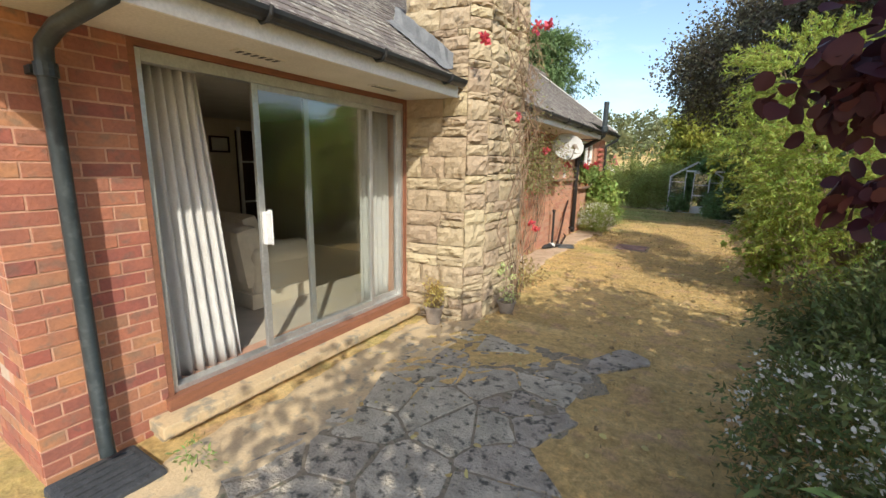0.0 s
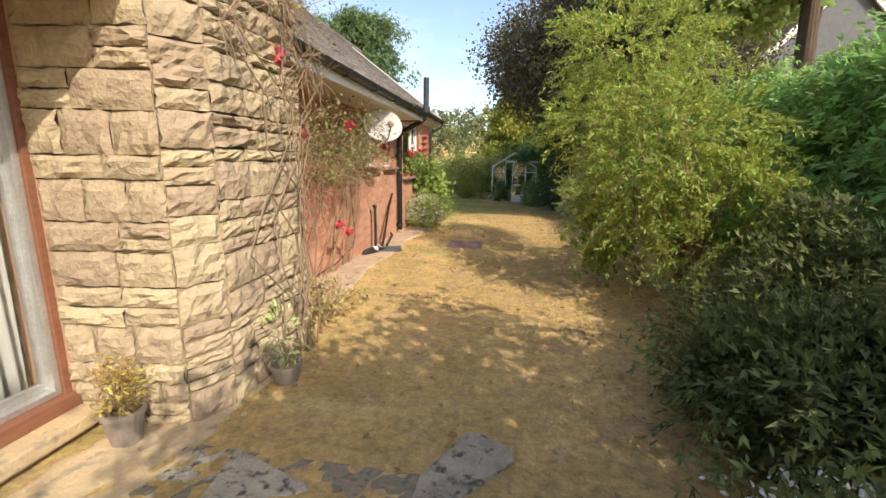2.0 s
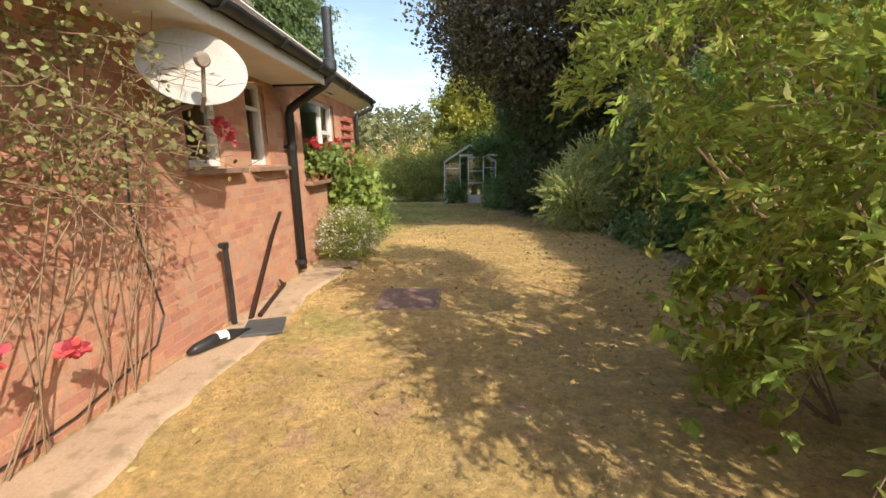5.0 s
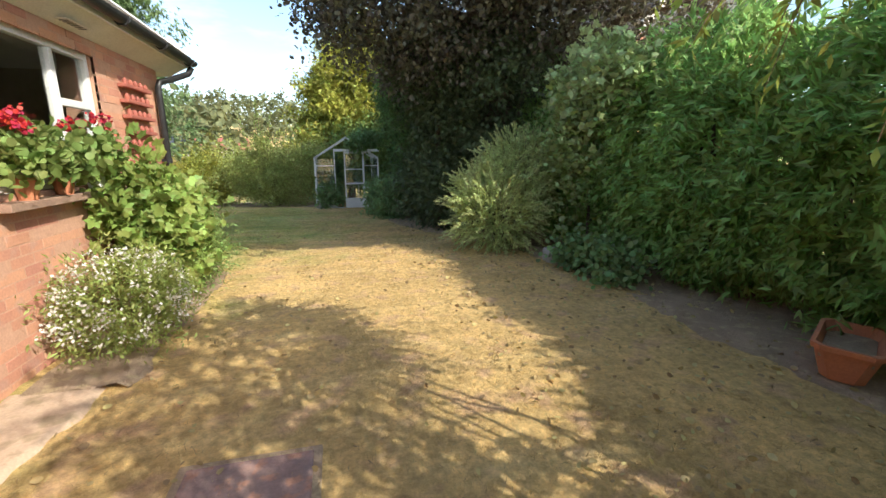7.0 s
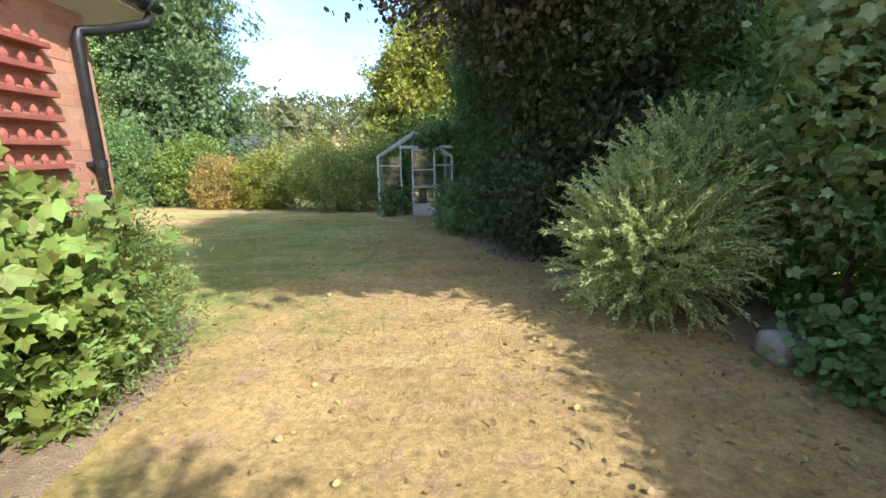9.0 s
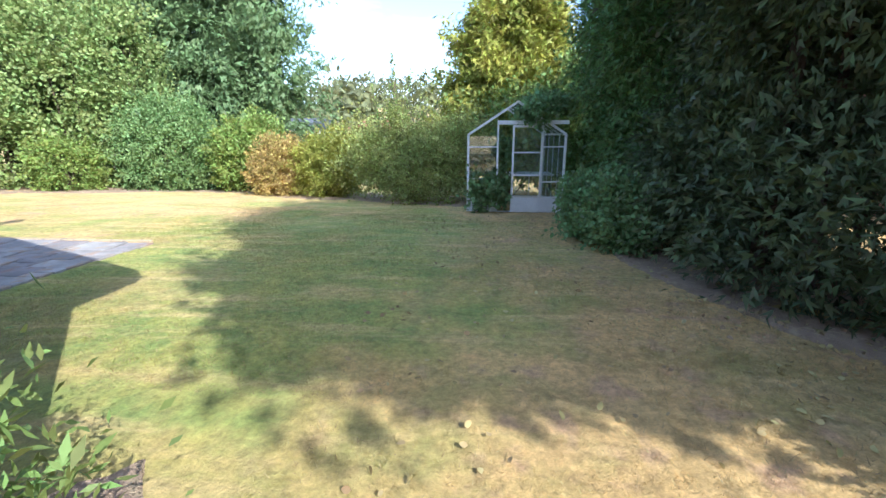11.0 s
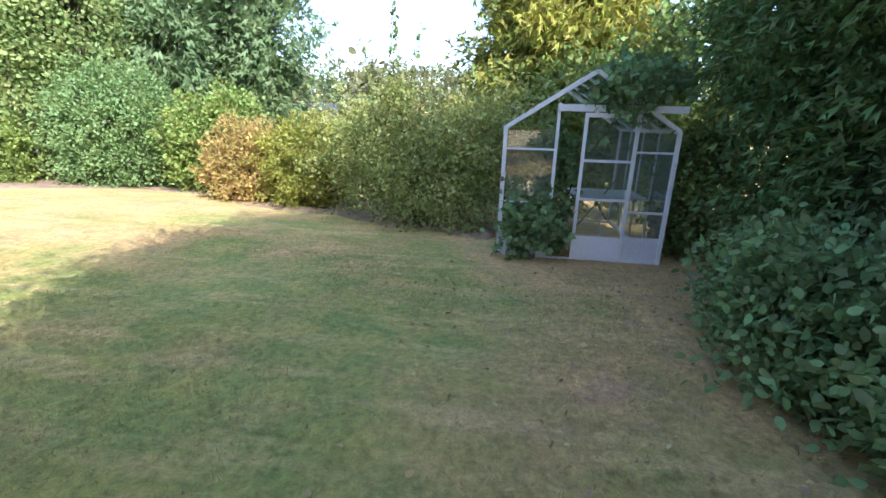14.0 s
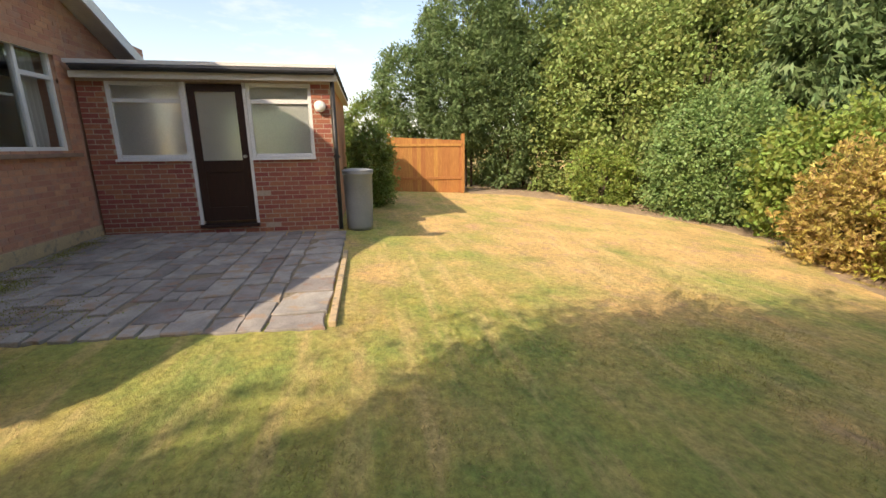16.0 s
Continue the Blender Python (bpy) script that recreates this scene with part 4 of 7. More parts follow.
single("wall_living_back", boxed(-6.6, -6.5, SOUTH + 0.3, 5.7, 0.2, 2.38), M_PLASTER, "cream painted wall at the back of the living room", "wall", kind="structure")
single("wall_living_side", boxed(-6.5, WX - 0.281, 5.6, 5.7, 0.2, 2.38), M_PLASTER, "cream painted side wall of the living room", "wall", kind="structure")
single("wall_living_front", boxed(-6.5, WX - 0.29, SOUTH + 0.285, SOUTH + 0.3, 0.2, 2.38), M_PLASTER, "cream painted end wall of the living room", "wall", kind="structure")
# these walls carry the rooms' darkness in their grey
single("wall_rooms_back", boxed(-5.2, -5.1, 5.71, CORNER - 0.3, 0.2, 2.38), M_ROOM_GLOOM, "inner wall behind the windows, the room's gloom put into its grey", "wall", kind="structure")
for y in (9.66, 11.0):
    single("wall_partition", boxed(-5.1, WX - 0.29, y - 0.05, y + 0.05, 0.2, 2.38), M_ROOM_GLOOM, "partition between two rooms, the rooms' gloom put into its grey", "wall", kind="structure")

# chimney breast of rough stone
CH = [(-1.86, 4.03), (-1.2, 4.12), (-1.08, 4.35), (-1.06, 5.27), (-1.86, 5.29)]
CH_TOP = 4.9
inner = [(-1.86, 4.06), (-1.22, 4.15), (-1.11, 4.36), (-1.09, 5.24), (-1.86, 5.26)]
chimney = single("chimney", prism(bmesh.new(), inner, -0.2, CH_TOP), M_MORTAR, "broad chimney of honey-coloured rock-faced limestone blocks", "chimney", kind="structure")


def stone_mesh(l, h, seed):
    """A rock-faced block: u, v across the face, w out."""
    r = np.random.default_rng(seed)
    nu, nv = 7, 5
    us, vs = np.linspace(0, l, nu), np.linspace(0, h, nv)
    v = []
    ph = r.uniform(0, 6, 4)
    for j, b in enumerate(vs):
        for i, a in enumerate(us):
            edge = min(i, nu - 1 - i) == 0 or min(j, nv - 1 - j) == 0
            w = r.normal(-0.006, 0.006) if edge else 0.010 + 0.010 * math.sin(a * 27 + ph[0]) * math.sin(b * 44 + ph[1]) + r.normal(0, 0.006) + 0.008 * (b / h)
            v.append((a + (0 if i in (0, nu - 1) else r.normal(0, 0.004)) + (r.normal(0, 0.003) if edge else 0), b + r.normal(0, 0.003), w))
    n0 = len(v)
    v += [(0, 0, -0.06), (l, 0, -0.06), (l, h, -0.06), (0, h, -0.06)]
    f = [(j * nu + i, j * nu + i + 1, (j + 1) * nu + i + 1, (j + 1) * nu + i) for j in range(nv - 1) for i in range(nu - 1)]
    c = [0, nu - 1, nu * nv - 1, nu * (nv - 1)]
    for k in range(4):
        f.append((c[k], n0 + k, n0 + (k + 1) % 4, c[(k + 1) % 4]))
    return np_mesh("stone", v, f, True)


def stone_face(p, q, z0, z1, seed):
    """Courses of uneven height along the plan line p to q."""
    p, q = Vector((*p, 0)), Vector((*q, 0))
    d = q - p
    L = d.length
    d.normalize()
    out = Vector((d.y, -d.x, 0))
    m0 = Matrix(((d.x, 0, out.x, p.x), (d.y, 0, out.y, p.y), (0, 1, 0, 0), (0, 0, 0, 1)))
    r = np.random.default_rng(seed)
    z = z0
    while z < z1 - 0.03:
        h = min(float(r.choice([0.07, 0.12, 0.16, 0.19, 0.22])), z1 - z)
        u = 0.0
        while u < L - 0.01:
            l = float(r.uniform(0.16, 0.42))
            if L - u - l < 0.12:
                l = L - u
            split = h > 0.15 and r.random() < 0.22
            for a, b in ((0, 0.5), (0.5, 1)) if split else ((0, 1),):
                me = stone_mesh(l - 0.006, h * (b - a) - 0.006, int(r.integers(1e9)))
                me.materials.append(M_STONE)
                ob = new("stone", me)
                ob.parent = chimney
                ob.matrix_basis = m0 @ Matrix.Translation((u + 0.003, z + h * a + 0.003, 0.012 + float(r.normal(0, 0.006)))) @ Matrix.Rotation(float(r.normal(0, 0.012)), 4, "Z")
            u += l
        z += h


stone_face(CH[0], CH[1], 0.0, CH_TOP - 1.0, 1)
stone_face(CH[1], CH[2], 0.0, CH_TOP - 1.0, 2)
stone_face(CH[2], CH[3], 0.0, CH_TOP - 1.0, 3)
stone_face(CH[3], CH[4], 2.4, CH_TOP - 1.0, 4)

# patio door: timber surround, aluminium leaves, glass
pd = base("door_1", WX, 2.8, 0.2, "aluminium sliding patio door standing open in a red-brown timber surround", "patio door", kind="structure")
bm = boxed(PD[0], PD[0] + 0.035, PD[2], PD[3], -0.12, -0.0, MX)
box(bm, PD[1] - 0.035, PD[1], PD[2], PD[3], -0.12, 0.0, MX)
box(bm, PD[0] + 0.035, PD[1] - 0.035, PD[3] - 0.04, PD[3], -0.12, 0.0, MX)
box(bm, PD[0] - 0.02, PD[1] + 0.0, PD[2] - 0.07, PD[2] + 0.005, -0.12, 0.05, MX)
part("timber_surround", bm, M_TIMBER, pd)
a0, a1, b0, b1 = PD[0] + 0.036, PD[1] - 0.036, PD[2] + 0.006, PD[3] - 0.041
bm = boxed(a0, a0 + 0.035, b0, b1, -0.1, -0.02, MX, bevel=0.004)
box(bm, a1 - 0.035, a1, b0, b1, -0.1, -0.02, MX, bevel=0.004)
box(bm, a0 + 0.035, a1 - 0.035, b0, b0 + 0.035, -0.1, -0.02, MX, bevel=0.004)
box(bm, a0 + 0.035, a1 - 0.035, b1 - 0.07, b1, -0.1, -0.02, MX, bevel=0.004)
part("outer_frame", bm, M_ALU, pd)
leafs = ((2.29, 3.53, -0.05), (2.76, 3.97, -0.085))
for u0, u1, w in leafs:
    bm = boxed(u0, u0 + 0.05, b0 + 0.036, b1 - 0.071, w - 0.015, w + 0.015, MX, bevel=0.004)
    box(bm, u1 - 0.04, u1, b0 + 0.036, b1 - 0.071, w - 0.015, w + 0.015, MX, bevel=0.004)
    box(bm, u0 + 0.05, u1 - 0.04, b0 + 0.036, b0 + 0.085, w - 0.015, w + 0.015, MX, bevel=0.004)
    box(bm, u0 + 0.05, u1 - 0.04, b1 - 0.11, b1 - 0.071, w - 0.015, w + 0.015, MX, bevel=0.004)
    leaf = part("sliding_leaf", bm, M_ALU, pd)
    g = part("pane", boxed(u0 + 0.05, u1 - 0.04, b0 + 0.085, b1 - 0.11, w - 0.003, w + 0.003, MX), M_GLASS, leaf)
    g.visible_shadow = False
bm = boxed(2.30, 2.352, 1.07, 1.31, -0.034, 0.008, MX, bevel=0.01)
box(bm, 2.353, 2.36, 1.06, 1.32, -0.034, 0.012, MX, bevel=0.002)
part("handle", bm, M_UPVC, pd, "white pull handle with a grey edge")
step = single("trim_door_step", box(boxed(-1.84, -1.66, 1.42, 4.02, 0.075, 0.15, bevel=0.012), -1.84, -1.73, 1.44, 4.02, -0.05, 0.074), M_CONCRETE, "worn sandy concrete sill step below the patio door", "step", kind="structure")

# small windows of the garden wall
casement("window_1", MX, *W1, [], [(8.955, 9.365, 1.475, 2.145)], 0.07, M_UPVC, "small white-framed window behind the satellite dish", sill=(8.84, 9.64, 1.40, 0.10, 0.045, M_SILL))
casement("window_2", MX, *W2, [(9.955, 10.265, 1.98, 2.02)], [(9.955, 10.265, 1.475, 1.98), (9.955, 10.265, 2.02, 2.205)], 0.07, M_UPVC, "narrow white-framed window with an open fanlight", sill=(9.84, 10.66, 1.40, 0.10, 0.045, M_SILL))
casement("window_3", MX, *W3, [(12.3, 12.36, 1.275, 2.285), (12.36, 12.795, 1.86, 1.92)], [(11.405, 12.3, 1.275, 2.285), (12.36, 12.795, 1.275, 1.86), (12.36, 12.795, 1.92, 2.285)], 0.07, M_UPVC, "white plastic kitchen window over a stone sill", sill=(11.28, 12.95, 1.18, 0.12, 0.055, M_SILL))
casement("window_4", MG, WE[0], WE[1], WE[2], WE[3], [(7.78, 7.84, 1.385, 2.605), (7.84, 8.365, 2.27, 2.33)], [(6.955, 7.78, 1.385, 2.605), (7.84, 8.365, 1.385, 2.27), (7.84, 8.365, 2.33, 2.605)], 0.07, M_UPVC, "large white-framed window in the gable wall", sill=(6.8, 8.5, 1.3, 0.09, 0.055, M_SILL))
part("sash_board", boxed(6.96, 7.77, 2.0, 2.03, -0.16, -0.14, MG), M_WHITE, bpy.data.objects["window_4"])
# curtain inside the gable window
def curtain(name, m, u0, u1, v0, v1, w, folds, amp, label, lean=0.0):
    bm = bmesh.new()
    n = folds * 10
    grid = []
    for j in range(12):
        t = j / 11
        grid.append([bm.verts.new(m @ Vector((u0 + (u1 - u0) * (i / n) * (1 + lean * (1 - t)) , v0 + (v1 - v0) * t, w + amp * math.sin(i / 10 * 2 * math.pi + 0.6 * math.sin(t * 3)) * (0.75 + 0.35 * (1 - t))))) for i in range(n + 1)])
    for a, b in zip(grid, grid[1:]):
        for i in range(n):
            bm.faces.new((a[i], a[i + 1], b[i + 1], b[i]))
    me = to_mesh(name, bm)
    ob = single(name, me, M_CURTAIN, label, "curtain", smooth=True)
    md = ob.modifiers.new("thick", "SOLIDIFY")
    md.thickness = 0.004
    return ob


curtain("curtain", MX, 1.6, 2.0, 0.22, 2.26, -0.2, 7, 0.035, "drawn-back pleated off-white curtain inside the patio door", lean=0.42)
curtain("curtain", MX, 3.5, 3.95, 0.22, 2.26, -0.2, 6, 0.03, "pleated off-white curtain inside the fixed door leaf")
curtain("curtain", MG, 7.9, 8.35, 1.35, 2.6, -0.22, 5, 0.03, "pale curtain hanging inside the gable window")
# the gloom behind the gable window is in this wall's colour too
single("wall_gable_room", boxed(-10.9, -4.7, 12.2, 12.3, 0.2, 2.6), M_ROOM_GLOOM, "inner wall behind the gable window, the room's gloom put into its grey", "wall", kind="structure")

# ---- side extension with a flat roof ----
EX, EY0, EY1, EV0, EV1 = -8.7, 15.1, 18.66, -0.2, 2.38
ME = face_x(EX)
DR = (16.50, 17.40, 0.15, 2.32)
EW1, EW2 = (15.46, 16.50, 1.2, 2.32), (17.40, 18.37, 1.2, 2.32)
wall_x = single("wall_extension", holed(ME, EY0, EY1, EV0, EV1, [DR, EW1, EW2], -0.22, 0.0), M_MORTAR, "dark red brick front wall of the side extension", "wall", kind="structure")
wall_xs = single("wall_extension_side", boxed(-13.0, EX - 0.22, EY1 - 0.22, EY1 - 0.004, EV0, EV1), M_BRICKP_J, "brick side wall of the extension", "wall", kind="structure")
single("floor_extension", boxed(-13.0, EX - 0.23, EY0, EY1 - 0.23, -0.1, 0.12), M_CONCRETE, "bare floor of the extension", "floor", kind="structure")
EW3 = (16.2, 17.7, 0.95, 2.2)
single("wall_extension_back", holed(face_x(-11.5), EY0, EY1 - 0.23, 0.12, 2.38, [EW3], -0.1, 0.0), M_PLASTER, "cream back wall of the extension", "wall", kind="structure")
bm = boxed(-13.1, EX + 0.16, EY0 + 0.3, EY1 + 0.12, 2.385, 2.44)
single("ceiling_extension", bm, M_SOFFIT, "flat roof deck over the extension", "ceiling", kind="structure")
single("roof_extension", boxed(-13.1, EX + 0.17, EY0 + 0.02, EY1 + 0.13, 2.50, 2.56, bevel=0.01), M_FELT, "flat roof covered in dark felt", "roof", kind="structure")
bm = boxed(EX + 0.14, EX + 0.165, EY0 + 0.02, EY1 + 0.12, 2.34, 2.43)
single("trim_extension_fascia", bm, M_SOFFIT, "cream fascia board along the flat roof", "fascia", kind="structure")
single("trim_extension_edge", boxed(EX + 0.172, EX + 0.2, EY0 + 0.0, EY1 + 0.13, 2.525, 2.58, bevel=0.004), M_WHITE, "white metal drip edge of the flat roof", "trim", kind="structure")
g = base("gutter", EX + 0.22, 16.9, 2.46, "black gutter under the flat roof edge", "gutter", "eaves gutters")
part("channel", tube(bmesh.new(), [(EX + 0.215, EY0 + 0.1, 2.475), (EX + 0.215, EY1 + 0.1, 2.465)], 0.045, 10), M_BLACK, g)
for nm, o in (("window_5", EW1), ("window_6", EW2)):
    u0, u1, v0, v1 = o
    t = 2.02
    casement(nm, ME, u0, u1, v0, v1, [(u0 + 0.055, u1 - 0.055, t, t + 0.06)], [(u0 + 0.055, u1 - 0.055, v0 + 0.055, t), (u0 + 0.055, u1 - 0.055, t + 0.06, v1 - 0.055)], 0.03, M_UPVC, "white-framed obscured-glass window beside the brown door", glass=M_FROST, sill=(u0 - 0.01, u1 + 0.01, v0, 0.05, 0.04, M_UPVC))
casement("window_7", face_x(-11.5), *EW3, [], [(16.255, 17.645, 1.005, 2.145)], 0.03, M_UPVC, "plain white-framed window in the far wall of the extension")
d2 = base("door_2", EX, 16.95, 0.15, "dark brown half-glazed back door in a white frame", "door", kind="structure")
bm = boxed(DR[0], DR[0] + 0.045, DR[2], DR[3], -0.1, 0.01, ME)
box(bm, DR[1] - 0.045, DR[1], DR[2], DR[3], -0.1, 0.01, ME)
part("door_frame", bm, M_WHITE, d2)
d0, d1 = DR[0] + 0.05, DR[1] - 0.05
bm = boxed(d0, d0 + 0.11, 0.2, 2.3, -0.06, -0.015, ME, bevel=0.004)
box(bm, d1 - 0.11, d1, 0.2, 2.3, -0.06, -0.015, ME, bevel=0.004)
box(bm, d0 + 0.11, d1 - 0.11, 2.19, 2.3, -0.06, -0.015, ME, bevel=0.004)
box(bm, d0 + 0.11, d1 - 0.11, 0.98, 1.16, -0.06, -0.015, ME, bevel=0.004)
box(bm, d0 + 0.11, d1 - 0.11, 0.2, 0.42, -0.06, -0.015, ME, bevel=0.004)
leaf = part("door_leaf", bm, M_DARKWOOD, d2)
part("panel", boxed(d0 + 0.11, d1 - 0.11, 0.42, 0.98, -0.05, -0.03, ME), M_DARKWOOD, leaf)
part("pane", boxed(d0 + 0.11, d1 - 0.11, 1.16, 2.19, -0.042, -0.034, ME), M_FROST, leaf)
bm = bmesh.new()
tube(bm, [(EX - 0.015, 17.3, 1.22), (EX + 0.03, 17.3, 1.22), (EX + 0.05, 17.3, 1.22), (EX + 0.075, 17.3, 1.22)], [0.02, 0.012, 0.028, 0.02], 12)
part("door_knob", bm, M_ALU, d2, "round metal knob")
part("threshold", boxed(DR[0], DR[1], 0.10, 0.15, -0.1, 0.06, ME, bevel=0.01), M_DARKWOOD, d2)
lamp = base("wall_lamp", EX, 18.5, 1.98, "white bulkhead lamp on the brick wall", "lamp")
bm = bmesh.new()
bmesh.ops.create_uvsphere(bm, u_segments=16, v_segments=10, radius=0.09, matrix=Matrix.Translation((EX + 0.05, 18.5, 1.98)) @ Matrix.Diagonal((0.7, 1, 1, 1)))
part("shade", bm, M_BULK, lamp)
part("back_plate", tube(bmesh.new(), [(EX - 0.002, 18.5, 1.98), (EX + 0.03, 18.5, 1.98)], 0.07, 14), M_BLACK, lamp)


def downpipe(x, y, z0, z1, r, material, label, clips, swan=None, shoe=None):
    root = base("downpipe", x, y, z0, label, "downpipe", "rainwater pipes")
    pts = [(x, y, z0), (x, y, z1)]
    if shoe:
        pts = [(x + shoe[0], y + shoe[1], z0), (x, y, z0 + 0.09), (x, y, z1)]
    if swan:
        pts += [(x + 0.02, y, z1 + 0.06), *swan]
    part("pipe", tube(bmesh.new(), pts, r, 14), material, root, smooth=True)
    for z in clips:
        bm = tube(bmesh.new(), [(x, y, z - 0.03), (x, y, z + 0.03)], r + 0.008, 14)
        box(bm, x - 0.1, x - r * 0.6, y - 0.05, y + 0.05, z - 0.018, z + 0.018)
        part("clip", bm, material, root)
    return root


downpipe(-1.755, 1.18, 0.12, 2.1, 0.036, M_GREYPIPE, "dark grey metal downpipe on the brick pier", (2.05,), swan=[(-1.62, 1.2, 2.22), (-1.21, 1.24, 2.28), (-1.18, 1.24, 2.38)], shoe=(0.05, -0.01))
stack = downpipe(-1.77, 10.78, 0.1, 2.0, 0.05, M_BLACK, "black soil pipe bending round the eaves into a grey vent stack", (1.62, 0.2), swan=[(-1.62, 10.76, 2.14), (-1.3, 10.68, 2.3), (-1.21, 10.66, 2.38), (-1.2, 10.66, 2.5)])
part("vent_stack", tube(bmesh.new(), [(-1.2, 10.66, 2.52), (-1.2, 10.66, 3.1)], 0.056, 16), M_GREYPIPE, stack, "dark grey vent stack")
part("collar", tube(bmesh.new(), [(-1.2, 10.66, 2.44), (-1.2, 10.66, 2.46), (-1.2, 10.66, 2.56), (-1.2, 10.66, 2.58)], [0.06, 0.075, 0.075, 0.06], 16), M_GREYPIPE, stack)
downpipe(-1.78, 14.1, 0.1, 2.24, 0.036, M_BLACK, "slim black downpipe at the corner of the house", (1.4,), swan=[(-1.7, 14.3, 2.36), (-1.58, 14.6, 2.48), (-1.545, 14.64, 2.56)])
downpipe(EX + 0.06, EY1 + 0.05, 0.0, 2.42, 0.034, M_BLACK, "black downpipe at the end of the extension", (1.2,))

# ---- hedges, shrubs and trees of the boundary ----


def hedge(name, blobs, n, leaf, size, label, seed, x, y, shape="spray", clump=0.1, per=30, shell=0.72, droop=0.0, category="hedge", spread=0.55):
    rng = np.random.default_rng(seed)
    root = base(name, x, y, float(ground_z(x, y)), label, category)
    bm = bmesh.new()
    b = np.array(blobs, float)
    for q in b:
        for k in range(2):
            ox, oy = rng.normal(0, 0.12, 2)
            z = float(ground_z(q[0], q[1]))
            tube(bm, [(q[0] + ox, q[1] + oy, z - 0.05), (q[0] + ox, q[1] + oy, z + (q[2] - z) * 0.7), (q[0] + ox * 2, q[1] + oy * 2, q[2] + q[5] * 0.6)], [0.05, 0.04, 0.01], 6)
    tagged(part("branchwork", bm, M_BARK, root), kind="stuff")
    pts, grow = crown(blobs, n, rng, clump, shell, per, rough=0.06)
    grow[:, 2] -= droop
    tagged(part("foliage", leaf_mesh("foliage", pts, grow, size, shape, rng, spread), leaf, root), kind="stuff")
    return root


# tall clipped conifer hedge along the boundary
hedge("hedge", [(4.45 + 0.08 * math.sin(k * 2.1), 3.6 + k * 0.75, 1.35, 0.9, 0.75, 1.5 + 0.08 * math.sin(k * 1.7)) for k in range(17)], 165000, L_HEDGE, 0.11, "tall dark green conifer hedge along the boundary", 11, 4.4, 9.0, droop=0.3, spread=0.32, clump=0.11)
shooted("shrub", 2.75, 14.4, [(2.62, 14.3, 0.64, 0.62, 0.6, 0.58), (3.1, 14.5, 1.12, 0.58, 0.5, 0.5)], 1500, 0.40, 66, L_SPIKY, 0.042, "lance", "bushy grey-green shrub bristling with long pale spiky shoots", "shrub", 12, up=0.55, droop=0.15, width=0.008, spread=0.42)
plant("creeper", 3.75, 13.5, [(3.6, 13.6, 1.9, 0.4, 0.5, 0.95), (3.6, 13.1, 2.45, 0.35, 0.5, 0.4)], 3600, L_IVY, 0.085, "vine", "broad-leaved creeper climbing the end of the hedge", "climber", 13, stems=1, clump=0.1, per=8)
plant("leafy_plant", 3.2, 12.0, [(3.25, 12.4, 0.15, 0.3, 0.6, 0.26), (3.25, 13.0, 0.15, 0.3, 0.4, 0.25)], 2400, L_LAUREL, 0.06, "round", "low blue-green leafy plants at the hedge foot", "plant", 131, stems=14, r0=0.004, clump=0.08, per=10)
single("rock", boxed(2.95, 3.2, 13.15, 13.42, -0.03, 0.2, bevel=0.07), M_ROCK, "pale rounded garden stone at the foot of the hedge", "stone", smooth=True)

# willowy shrub that hangs over the lawn
shooted("willow_shrub", 2.75, 7.5, [(2.15, 7.2, 1.75, 0.75, 1.1, 0.65), (1.75, 6.8, 1.3, 0.35, 0.5, 0.5), (1.4, 7.95, 1.95, 0.32, 0.6, 0.4), (1.8, 9.1, 2.5, 0.4, 0.6, 0.35), (2.5, 6.2, 1.0, 0.45, 0.45, 0.6), (2.0, 8.3, 3.0, 0.9, 1.0, 0.5)], 1150, 0.42, 44, L_WILLOW, 0.058, "lance", "loose arching shrub with narrow yellow-green leaves", "shrub", 14, up=0.25, droop=0.38, width=0.03, bark=M_TWIG, stems=34, west=0.85)
plant("maple_sapling", 2.3, 7.7, [(1.75, 7.75, 0.65, 0.4, 0.35, 0.4)], 360, L_WILLOW, 0.085, "vine", "young yellow-green shoots at the shrub's foot", "shrub", 15, stems=8, r0=0.008, bark=M_TWIG, clump=0.1, per=6, rough=0.3)

# juniper and daisies by the paving
plant("juniper", 2.4, 4.7, [(2.3, 4.5, 0.35, 0.7, 1.2, 0.5), (2.9, 5.3, 0.6, 0.7, 0.9, 0.65), (2.9, 4.0, 0.6, 0.7, 0.8, 0.65)], 52000, L_JUNIPER, 0.06, "spray", "dark spreading juniper with feathery shoots", "shrub", 16, clump=0.07, spread=0.4, per=30, rough=0.2)
plant("daisy_bush", 1.55, 3.1, [(1.6, 3.0, 0.3, 0.5, 0.75, 0.38), (1.75, 2.3, 0.3, 0.4, 0.5, 0.35)], 11000, L_JUNIPER, 0.05, "lance", "low bush starred with small white daisies", "flowering plant", 17, stems=14, r0=0.006, bark=M_TWIG, clump=0.08, extra=(("blossom", 7, 300, 0.024, "oval", L_PETAL, 0.3),))
plant("fern", 1.5, 2.2, [(1.55, 2.1, 0.2, 0.25, 0.25, 0.2)], 900, L_MID, 0.1, "lance", "small green weed beside the daisies", "plant", 18, stems=4, r0=0.004)

